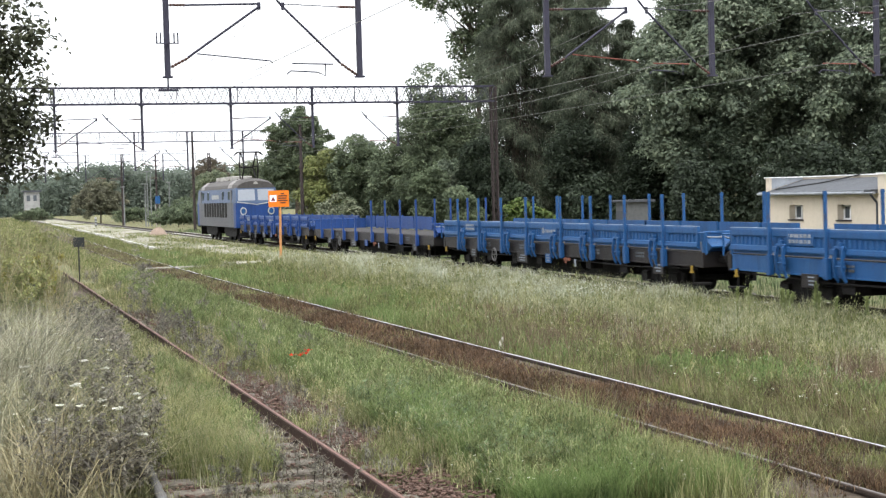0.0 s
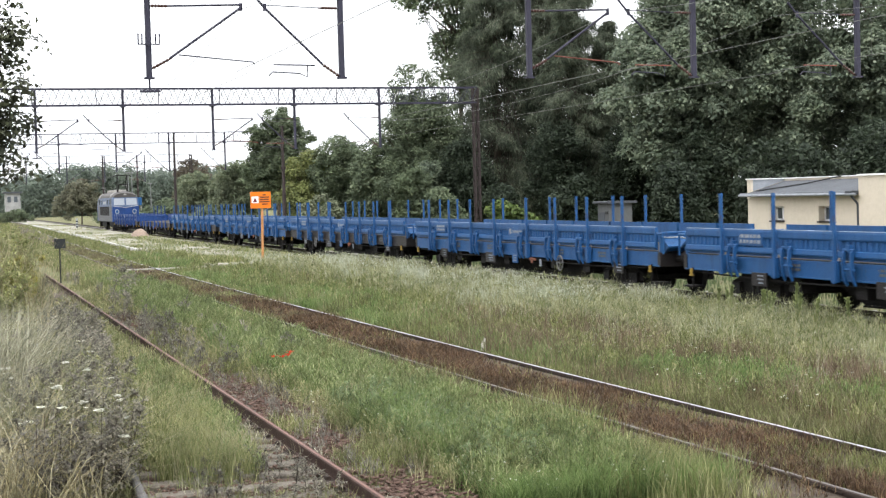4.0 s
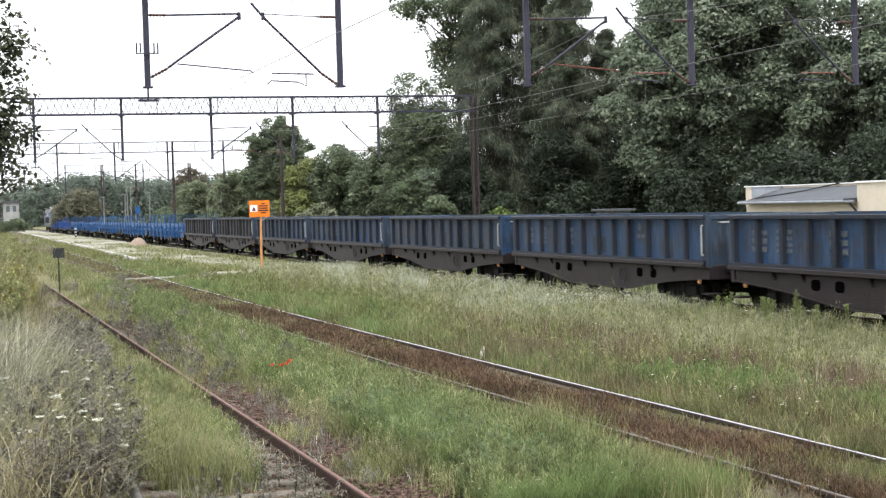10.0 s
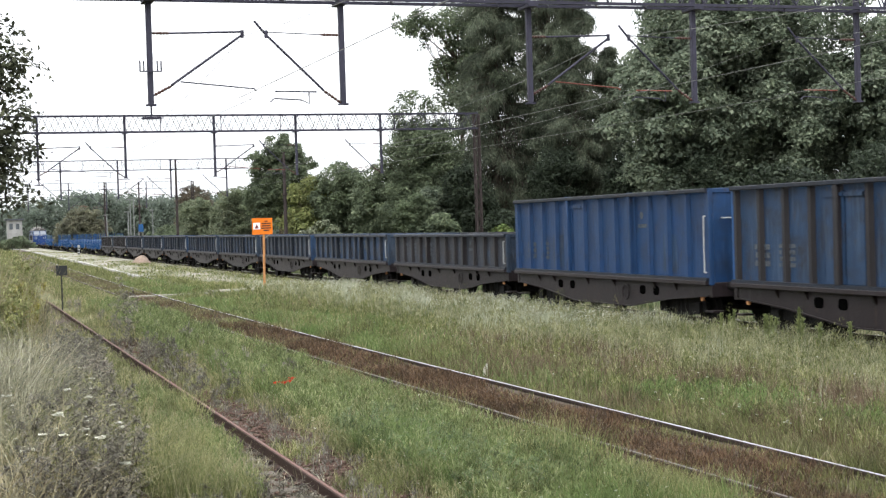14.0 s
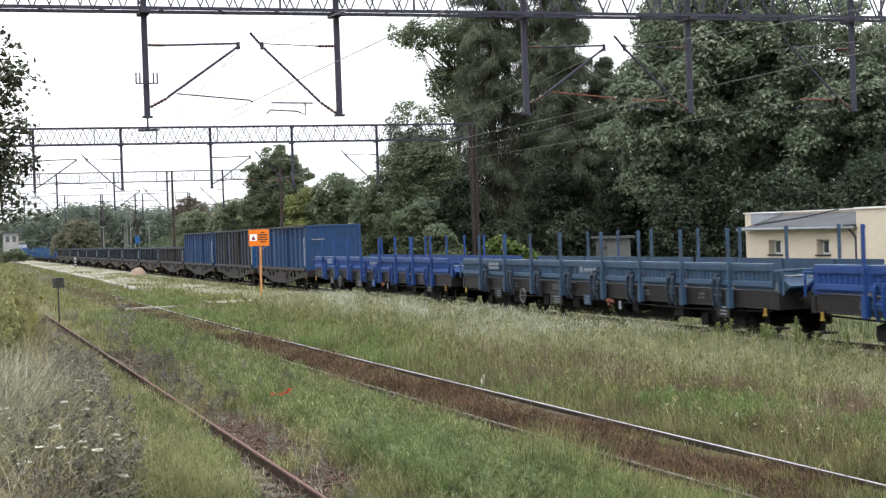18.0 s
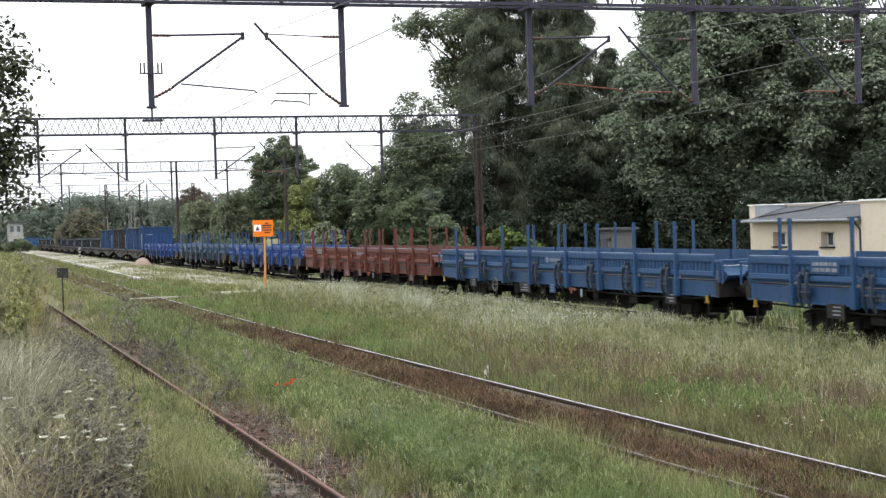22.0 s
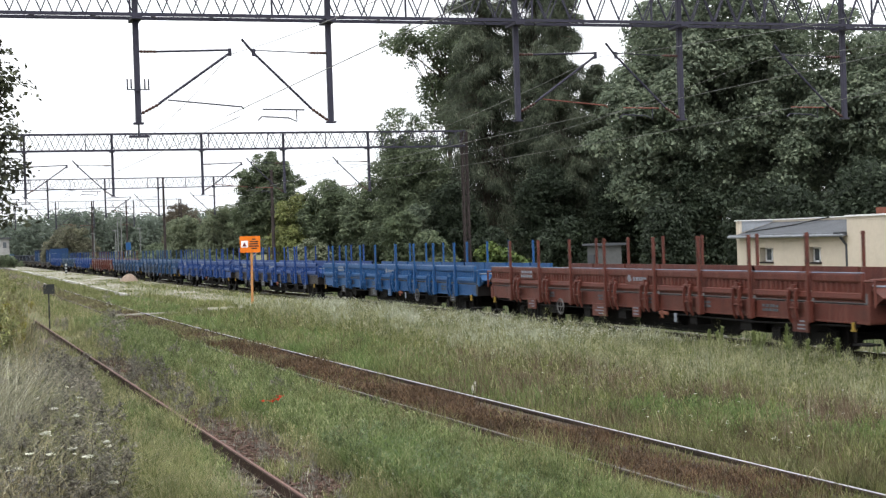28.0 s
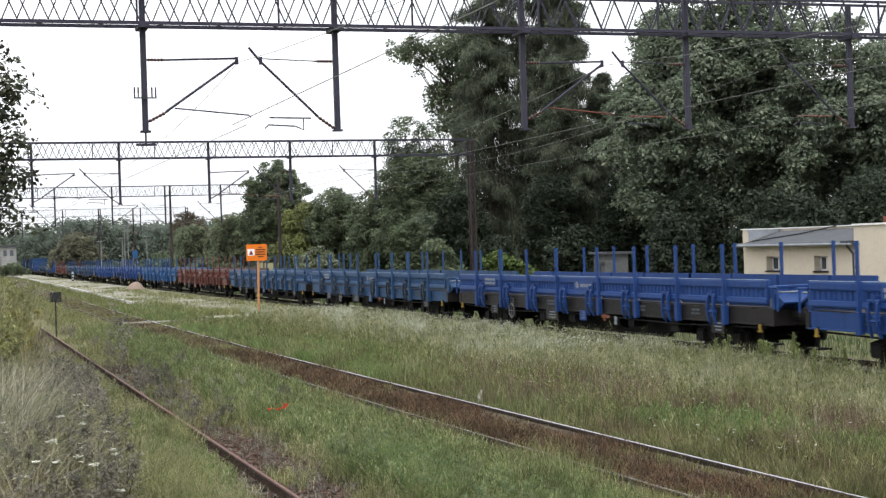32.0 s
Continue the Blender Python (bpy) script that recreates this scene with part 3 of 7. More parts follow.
wires()


# ---- freight wagons ----
def wheelset(parent, y):
    f = Form()
    for s in (-1, 1):
        f.tube((s * 0.69, y, 0.46), (s * 0.815, y, 0.46), 0.46, 24)
        f.tube((s * 0.66, y, 0.46), (s * 0.69, y, 0.46), 0.485, 24)
        f.tube((s * 0.80, y, 0.46), (s * 0.86, y, 0.46), 0.16, 12)
    f.tube((-0.7, y, 0.46), (0.7, y, 0.46), 0.085, 10)
    return part("wheelset", f, DARK, parent, "dark steel wheels on an axle")


def bogie(parent, y):
    f = Form()
    for s in (-1, 1):
        prof = [(y - 1.25, 0.62), (y - 1.25, 0.40), (y - 0.55, 0.40), (y - 0.40, 0.28), (y + 0.40, 0.28), (y + 0.55, 0.40), (y + 1.25, 0.40),
                (y + 1.25, 0.62), (y + 0.62, 0.80), (y - 0.62, 0.80)]
        f.extrude(prof, 0, s * 1.0 - 0.05, s * 1.0 + 0.05)
        for o in (-0.9, 0.9):
            f.box(s * 1.02 - 0.14, s * 1.02 + 0.14, y + o - 0.17, y + o + 0.17, 0.33, 0.62, 0.03)
        for o in (-0.25, 0.0, 0.25):
            f.tube((s * 1.0, y + o, 0.35), (s * 1.0, y + o, 0.70), 0.09, 8)
    f.box(-1.0, 1.0, y - 0.22, y + 0.22, 0.55, 0.86)
    b = part("bogie", f, DARK, parent, "grimy cast steel bogie")
    for o in (-0.9, 0.9):
        wheelset(b, y + o)
    return b


def buffers(parent, half):
    for e in (-1, 1):
        for s in (-1, 1):
            f = Form()
            f.tube((s * 0.875, e * (half - 0.62), 1.06), (s * 0.875, e * (half - 0.25), 1.06), 0.115, 12)
            f.tube((s * 0.875, e * (half - 0.25), 1.06), (s * 0.875, e * (half - 0.05), 1.06), 0.08, 10)
            f.tube((s * 0.875, e * (half - 0.05), 1.06), (s * 0.875, e * half, 1.06), 0.23, 16)
            part("buffer", f, DARK, parent)
        c = Form().tube((0, e * (half - 0.7), 1.02), (0, e * half, 0.98), 0.05, 8)
        part("coupling", c, DARK, parent)


def patch(parent, x, y0, y1, z0, z1, mat, label):
    """A thin scuffed panel of other paint on a wagon side."""
    part("repaint_patch", Form().box(x - 0.003, x + 0.003, y0, y1, z0, z1), mat, parent, label)


def bars(parent, x, y0, z0, w, h, rows, mat=None, label="white stencilled marking"):
    """Illegible stencilled writing, as rows of short plain bars on the side at x."""
    f = Form()
    for r in range(rows):
        z = z0 + (r + 0.15) * h / rows
        y = y0
        while y < y0 + w:
            d = random.uniform(0.08, 0.22)
            f.box(x - 0.006, x + 0.004, y, min(y + d, y0 + w), z, z + 0.62 * h / rows)
            y += d + 0.05
    part("marking", f, mat or WHITE, parent, label)


def flat_wagon(side, sole, label, skirt=False, dropped=False, wheel_y=4.55, low=False, latch=None):
    """A long four-axle flat wagon with stakes and hinged sides."""
    w = thing("flat_wagon", label, "wagon", "wagons of the freight train")
    half, hw = 10.55, 1.42
    part("deck", Form().box(-1.36, 1.36, -half, half, 1.16, 1.24), DECK, w, "worn dark deck")
    stakes = [-8.56, -6.20, -3.84, -1.48, 1.48, 3.84, 6.20, 8.56]
    cuts = [-half + 0.06] + stakes + [half - 0.06]
    for s in (-1, 1):
        f = Form()
        f.box(s * 1.32 - 0.06, s * 1.32 + 0.06, -half, half, 0.86, 1.225, 0.015)
        f.box(s * 1.30 - 0.05, s * 1.30 + 0.05, -half, half, 1.20, 1.24, 0.008)
        f.box(s * 1.34 - 0.07, s * 1.34 + 0.06, -half, half, 0.85, 0.88)
        part("side_sill", f, side if skirt else sole, w)
        truss = Form().extrude([(-5.6, 0.88), (5.6, 0.88), (4.0, 0.30), (-4.0, 0.30)], 0, s * 0.60 - 0.05, s * 0.60 + 0.05)
        truss.box(s * 0.60 - 0.12, s * 0.60 + 0.12, -4.0, 4.0, 0.27, 0.31)
        part("underframe_girder", truss, DARK, w)
    cache = {}
    for s in (-1, 1):
        for k, (a, b) in enumerate(zip(cuts, cuts[1:])):
            a, b = a + 0.07, b - 0.07
            if dropped and s < 0:
                continue
            if dropped and s > 0 and b < 0:
                continue
            L = round(b - a, 2)
            if (L, s) not in cache:
                f = Form()
                f.box(s * 1.375 - 0.014, s * 1.375 + 0.014, -L / 2, L / 2, 1.27, 1.85)
                # smooth hollow top rail, ribbed band, then the lower rail that overhangs the hinge gap
                f.extrude([(s * 1.36, 1.67), (s * 1.425, 1.66), (s * 1.445, 1.70), (s * 1.445, 1.82), (s * 1.43, 1.86), (s * 1.36, 1.86)], 1, -L / 2, L / 2)
                f.extrude([(s * 1.36, 1.33), (s * 1.455, 1.33), (s * 1.465, 1.36), (s * 1.455, 1.45), (s * 1.41, 1.47), (s * 1.36, 1.47)], 1, -L / 2, L / 2)
                m = max(3, int(L / 0.19))
                for i in range(m):
                    y = -L / 2 + (i + 0.5) * L / m
                    f.extrude([(s * 1.38, y - 0.055), (s * 1.425, y - 0.03), (s * 1.425, y + 0.03), (s * 1.38, y + 0.055)], 2, 1.465, 1.67)
                for y in (-L / 2 + 0.035, L / 2 - 0.035):
                    f.box(s * 1.41 - 0.03, s * 1.41 + 0.04, y - 0.035, y + 0.035, 1.33, 1.84)
                cache[(L, s)] = f.mesh("drop_side", side)
            board = part("drop_side", cache[(L, s)], side, w, at=pose(0, (a + b) / 2, 0))
            # pale strip painted as skylight on the top edge, near side only
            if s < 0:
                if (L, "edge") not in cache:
                    cache[(L, "edge")] = Form().box(s * 1.405 - 0.035, s * 1.405 + 0.035, -L / 2, L / 2, 1.858, 1.870).mesh("worn_edge", SKYLIT_EDGE)
                part("worn_edge", cache[(L, "edge")], SKYLIT_EDGE, board)
    st = {}
    for s in (-1, 1):
        f = Form()
        f.box(s * 1.49 - 0.036, s * 1.49 + 0.036, -0.038, 0.038, 0.80, 2.68, 0.010)
        f.box(s * 1.46 - 0.08, s * 1.46 + 0.06, -0.085, 0.085, 0.82, 1.26, 0.02)
        f.box(s * 1.49 - 0.039, s * 1.49 + 0.039, -0.041, 0.041, 2.60, 2.64)
        st[s] = f.mesh("stake", side)
        f = Form().box(s * 1.49 - 0.04, s * 1.49 + 0.04, -0.045, 0.045, 0.80, 1.92, 0.012).box(s * 1.46 - 0.08, s * 1.46 + 0.06, -0.085, 0.085, 0.82, 1.26, 0.02)
        st[s, "short"] = f.mesh("stake", side)
        g = Form()
        for o in (-0.17, 0.12):
            g.extrude([(s * 1.44, 1.50), (s * 1.50, 1.53), (s * 1.56, 1.44), (s * 1.58, 1.22), (s * 1.57, 1.02), (s * 1.53, 0.86), (s * 1.47, 0.76), (s * 1.44, 0.80),
                       (s * 1.49, 0.92), (s * 1.515, 1.06), (s * 1.515, 1.22), (s * 1.49, 1.36)], 1, o, o + 0.05)
        g.tube((s * 1.50, -0.20, 1.50), (s * 1.50, 0.20, 1.50), 0.028, 7)
        g.box(s * 1.48 - 0.05, s * 1.48 + 0.05, -0.06, 0.06, 1.46, 1.60, 0.015)
        g.tube((s * 1.52, -0.22, 1.10), (s * 1.52, 0.22, 1.10), 0.030, 7)
        g.box(s * 1.47 - 0.05, s * 1.47 + 0.04, -0.10, 0.10, 0.98, 1.20, 0.02)
        st[s, "latch"] = g.mesh("latch", latch or side)
    for s in (-1, 1):
        for y in stakes:
            part("stake", st[s, "short"] if low or (dropped and y > 0) else st[s], side, w, at=pose(0, y, 0))
        if not (dropped and s < 0):
            for y in stakes:
                part("latch", st[s, "latch"], side, w, at=pose(0, y - math.copysign(0.55, y), 0))
    for e in (-1, 1):
        f = Form()
        f.box(-1.36, 1.36, e * half - 0.03, e * half + 0.03, 1.24, 1.72)
        for x in (-1.32, -0.8, -0.25, 0.25, 0.8, 1.32):
            f.box(x - 0.05, x + 0.05, e * half - 0.05, e * half + 0.06, 1.10, 1.72, 0.01)
        f.box(-1.36, 1.36, e * half - 0.05, e * half + 0.05, 1.68, 1.74, 0.012)
        part("end_board", f, side, w)
        h = Form().box(-1.4, 1.4, e * half - 0.06, e * half + 0.10, 0.84, 1.22, 0.02)
        part("headstock", h, sole, w)
        flap = Form().extrude([(e * (half + 0.06), 1.50), (e * (half + 0.40), 1.34), (e * (half + 0.42), 1.38), (e * (half + 0.06), 1.56)], 0, -1.34, 1.34)
        for x in (-1.25, -0.4, 0.4, 1.25):
            flap.extrude([(e * (half + 0.06), 1.20), (e * (half + 0.34), 1.36), (e * (half + 0.06), 1.50)], 0, x - 0.03, x + 0.03)
        part("end_flap", flap, side, w)
        foot = Form().tube((-1.30, e * (half + 0.34), 1.60), (-0.90, e * (half + 0.34), 1.60), 0.022, 6)
        for x in (-1.30, -0.90):
            foot.tube((x, e * (half + 0.05), 1.60), (x, e * (half + 0.34), 1.60), 0.022, 6)
        part("end_handle", foot, LETTER, w, "pale worn grab handle on the end")
        rail_ = Form()
        rail_.tube((-1.42, e * (half - 0.05), 1.70), (-1.42, e * (half + 0.28), 1.70), 0.03, 6)
        rail_.tube((-1.42, e * (half + 0.28), 1.70), (-1.42, e * (half + 0.28), 1.18), 0.03, 6)
        part("grab_rail", rail_, side, w)
        part("brake_tag", Form().box(-1.50, -1.44, e * (half - 0.42) - 0.025, e * (half - 0.42) + 0.025, 0.72, 0.88, 0.01).box(-1.5, -1.44, e * (half - 0.42) - 0.06, e * (half - 0.42) + 0.06, 0.70, 0.74), YELLOW, w, "small yellow brake handle")
        part("step", Form().box(-1.46, -1.14, e * (half - 0.22) - 0.25, e * (half - 0.22) + 0.25, 0.42, 0.46).box(-1.44, -1.40, e * (half - 0.42), e * (half - 0.40), 0.44, 0.9), DARK, w)
    wheel = Form().torus((-1.52, wheel_y, 0.74), (1, 0, 0), 0.22, 0.022)
    for a in range(4):
        wheel.tube((-1.52, wheel_y, 0.74), (-1.52, wheel_y + 0.22 * math.cos(a * 1.57), 0.74 + 0.22 * math.sin(a * 1.57)), 0.014, 5)
    part("brake_handwheel", wheel, plain("handwheel_grey", (0.10, 0.10, 0.10)), w, "grey spoked handwheel")
    gear = Form()
    gear.tube((-0.7, -1.6, 0.62), (-0.7, -0.4, 0.62), 0.2, 14)
    part("brake_gear", gear, DARK, w, "dark air reservoir")
    for y, z, d in ((-5.6, 0.62, 0.5), (-3.1, 0.66, 0.35), (0.9, 0.64, 0.45), (3.2, 0.60, 0.4), (5.7, 0.62, 0.5)):
        part("underfloor_box", Form().box(-1.28, -0.9, y - d / 2, y + d / 2, z - 0.12, 0.87, 0.02), DARK, w)
    pipe = Form().poly([(-1.33, -10.2, 0.80), (-1.33, -6.0, 0.72), (-1.33, 0.0, 0.78), (-1.33, 6.0, 0.72), (-1.33, 10.2, 0.80)], 0.022, 6)
    part("brake_pipe", pipe, DARK, w)
    part("white_tag", Form().box(-1.475, -1.46, -2.60, -2.46, 0.58, 0.80), LETTER, w, "small white tag plate")
    part("red_lever", Form().box(-1.50, -1.46, -2.15, -1.70, 0.74, 0.82, 0.01).box(-1.50, -1.46, -1.90, -1.78, 0.66, 0.84, 0.01), LEVER, w, "red-brown brake lever")
    for y, z, d, mat in ((1.95, 0.56, 0.46, sole), (-0.35, 0.62, 0.22, side), (-8.2, 0.60, 0.30, sole), (6.9, 0.60, 0.32, sole)):
        plate = part("plate", Form().box(-1.475, -1.44, y - d, y + d, z, 0.90, 0.006), mat, w)
        mark = Form()
        for r in range(3):
            mark.box(-1.482, -1.474, y - d * 0.6, y + d * random.uniform(0.0, 0.7), z + 0.06 + r * 0.08, z + 0.09 + r * 0.08)
        part("marking", mark, LETTER, plate, "small pale stencilled lines")
    if not dropped:
        part("label_plate", Form().box(-1.452, -1.43, 6.75, 7.85, 1.50, 1.80), side, w)
        part("label_plate", Form().box(-1.452, -1.43, -1.05, 0.25, 1.46, 1.74), side, w)
        bars(w, -1.456, 6.85, 1.53, 0.9, 0.25, 2, LETTER)
        bars(w, -1.456, -0.95, 1.54, 0.78, 0.15, 1, LETTER)
        part("emblem", Form().tube((-1.450, 0.05, 1.62), (-1.458, 0.05, 1.62), 0.10, 7).box(-1.458, -1.45, -0.08, 0.10, 1.56, 1.60), LETTER, w, "pale worn emblem")
    for y in (8.2, 5.3, 1.8, -1.5, -4.2, -7.2):
        bars(w, -1.392, y, 0.98, random.uniform(0.3, 0.7), 0.18, 2, CHALK)
    for y in (-7.6, 7.6):
        bogie(w, y)
    buffers(w, 11.25)
    return w


def body_side(w, s, hw, y0, y1, z0, z1, ribs, mat, rib_mat, rim=0.10, rim_mat=None):
    """A side wall: plate, rim and foot in one, with each rib a piece of its own."""
    f = Form()
    f.box(s * (hw - 0.09) - 0.012, s * (hw - 0.09) + 0.012, y0, y1, z0, z1)
    wall = part("side_wall", f, mat, w)
    part("top_rim", Form().box(s * hw - 0.10, s * hw + 0.02, y0, y1, z1 - rim, z1, 0.015), rim_mat or rib_mat, wall)
    part("foot_rim", Form().box(s * hw - 0.10, s * hw + 0.02, y0, y1, z0, z0 + 0.07), rim_mat or rib_mat, wall)
    me = Form().extrude([(s * (hw - 0.085), -0.10), (s * (hw + 0.025), -0.055), (s * (hw + 0.025), 0.055), (s * (hw - 0.085), 0.10)], 2, z0 + 0.04, z1 - rim + 0.01).mesh("rib", rib_mat)
    for k in range(ribs + 1):
        part("rib", me, rib_mat, wall, at=pose(0, y0 + 0.10 + (y1 - y0 - 0.20) * k / ribs, 0))
    for k in (1 / 3, 2 / 3):
        y = y0 + 0.10 + (y1 - y0 - 0.20) * k
        part("joint_post", Form().box(s * hw - 0.09, s * hw + 0.045, y - 0.085, y + 0.085, z0 - 0.06, z1 + 0.015, 0.02), rib_mat, wall)
    return wall


def gondola(side, frame_mat, label, top, ribs, doors=False, end=None, rib=None):
    """An open four-axle gondola with ribbed walls on a fish-belly frame."""
    w = thing("gondola_wagon" if top < 3 else "high_gondola_wagon", label, "wagon", "wagons of the freight train")
    half, hw, z0 = 6.42, 1.42, 1.20
    part("floor_plate", Form().box(-1.36, 1.36, -half, half, 1.12, 1.20), DARK, w)
    for s in (-1, 1):
        body_side(w, s, hw, -half, half, z0, top, ribs, side, rib or side, rim_mat=GRIMEBLUE_SHADE)
        lip = Form().box(s * 1.45 - 0.10, s * 1.45 + 0.05, -half, half, 1.10, 1.20, 0.012)
        part("floor_ledge", lip, frame_mat, w)
        fb = Form()
        prof = [(-half + 0.1, 1.12), (-half + 0.1, 0.84), (-4.3, 0.70), (-3.4, 0.60), (-1.9, 0.42), (1.9, 0.42), (3.4, 0.60), (4.3, 0.70), (half - 0.1, 0.84), (half - 0.1, 1.12)]
        fb.extrude(prof, 0, s * 1.36 - 0.03, s * 1.36 + 0.03)
        for a, b in zip(prof[1:], prof[2:-1]):
            fb.beam((s * 1.38, a[0], a[1]), (s * 1.38, b[0], b[1]), 0.10, 0.03)
        part("fish_belly_frame", fb, frame_mat, w, "dark deep-bellied side frame")
        # black plates laid on the uncut frame stand for its shaded openings
        for y in (-3.45, -2.65, 2.05, 2.95):
            hole = [(y + 0.17 * math.copysign(abs(math.cos(a * 0.5236 + 0.26)) ** 0.6, math.cos(a * 0.5236 + 0.26)), 0.87 + 0.12 * math.copysign(abs(math.sin(a * 0.5236 + 0.26)) ** 0.6, math.sin(a * 0.5236 + 0.26))) for a in range(12)]
            part("hole_shade", Form().extrude(hole, 0, s * 1.392, s * 1.402), HOLE, w, "rounded black plate painted as a shaded opening")
        for y in (-4.6, -3.4, -0.9, 0.9, 3.4, 4.6):
            part("bracket", Form().extrude([(s * 1.38, 1.12), (s * 1.50, 1.12), (s * 1.38, 0.88)], 1, y - 0.03, y + 0.03), frame_mat, w)
        ring = Form().torus((s * 1.44, -1.70, 0.78), (1, 0, 0), 0.19, 0.02, 18, 5)
        part("hand_ring", ring, frame_mat, w)
    for e in (-1, 1):
        f = Form()
        f.box(-1.38, 1.38, e * half - 0.02, e * half + 0.02, 1.1, top)
        f.box(-1.42, 1.42, e * half - 0.05, e * half + 0.06, top - 0.12, top, 0.015)
        for x in (-0.7, 0.7):
            f.box(x - 0.06, x + 0.06, e * half, e * (half + 0.001) + e * 0.05, 1.1, top - 0.1)
        for x in (-1.38, 1.38):
            f.box(x - 0.07, x + 0.07, e * half - 0.06, e * half + 0.06, 1.1, top, 0.02)
        part("end_wall", f, end or side, w)
        part("headstock", Form().box(-1.4, 1.4, e * half - 0.05, e * half + 0.10, 0.80, 1.16, 0.02), frame_mat, w)
        part("brake_tag", Form().box(-1.40, -1.34, e * (half - 0.5) - 0.05, e * (half - 0.5) + 0.05, 0.70, 0.79, 0.01), POST, w, "small ochre brake handle")
        part("step", Form().box(-1.42, -1.1, e * (half - 0.1) - 0.2, e * (half - 0.1) + 0.2, 0.44, 0.48), BROWN, w)
    h = Form()
    h.tube((-1.50, -half + 0.12, 1.40), (-1.50, -half + 0.12, min(top - 0.25, 2.75)), 0.022, 6)
    for z in (1.40, min(top - 0.25, 2.75)):
        h.tube((-1.50, -half + 0.12, z), (-1.42, -half + 0.12, z), 0.022, 6)
    part("grab_rail", h, WHITE, w, "pale vertical grab rail")
    e_h = Form().tube((-1.1, -half - 0.14, top - 0.18 if top < 3 else 2.7), (-0.5, -half - 0.14, top - 0.18 if top < 3 else 2.7), 0.02, 6)
    for x in (-1.1, -0.5):
        e_h.tube((x, -half - 0.14, top - 0.18 if top < 3 else 2.7), (x, -half, top - 0.18 if top < 3 else 2.7), 0.02, 6)
    part("end_rail", e_h, WHITE, w, "pale grab rail on the end wall")
    if doors:
        for o in (-0.36, 0.36):
            f = Form().box(-1.40, -1.34, 1.9 + o - 0.33, 1.9 + o + 0.33, 1.28, top - 0.22, 0.01)
            f.box(-1.44, -1.39, 1.9 + o - 0.33, 1.9 + o + 0.33, top - 0.34, top - 0.26)
            part("door", f, side, w)
    zb = 1.55 if top < 3 else 1.62
    for y, rows in ((5.28, 3), (4.22, 4), (2.12, 3)):
        bars(w, -1.352, y - 0.33, zb - 0.05, 0.66, 0.56, rows, CHALK, "worn chalky lettering")
    bars(w, -1.352, -2.90, top - 0.62 if top < 3 else top - 0.95, 0.5, 0.16, 1, CHALK)
    part("emblem", Form().tube((-1.352, -2.62, top - 0.30 if top < 3 else top - 0.6), (-1.358, -2.62, top - 0.30 if top < 3 else top - 0.6), 0.11, 6), CHALK, w, "small pale emblem")
    for y, d, mt in ((0.0, 0.40, rib or side), (-4.2, 0.38, GREYBLUE if top < 3 else TANKBLUE), (3.15, 0.40, GREYBLUE if top < 3 else TANKBLUE)):
        patch(w, -1.3445, y - d, y + d, 1.36, 1.36 + 0.5 * (top - 1.5), mt, "dull patch of older paint")
    for y in (-4.25, 4.25):
        bogie(w, y)
    buffers(w, 7.02)
    return w


# opaque pale colour that stands for the sky reflected in the windscreens
SCREEN = plain("painted_sky_reflection", (0.22, 0.24, 0.27), 0.4, 0.0, 0.1)


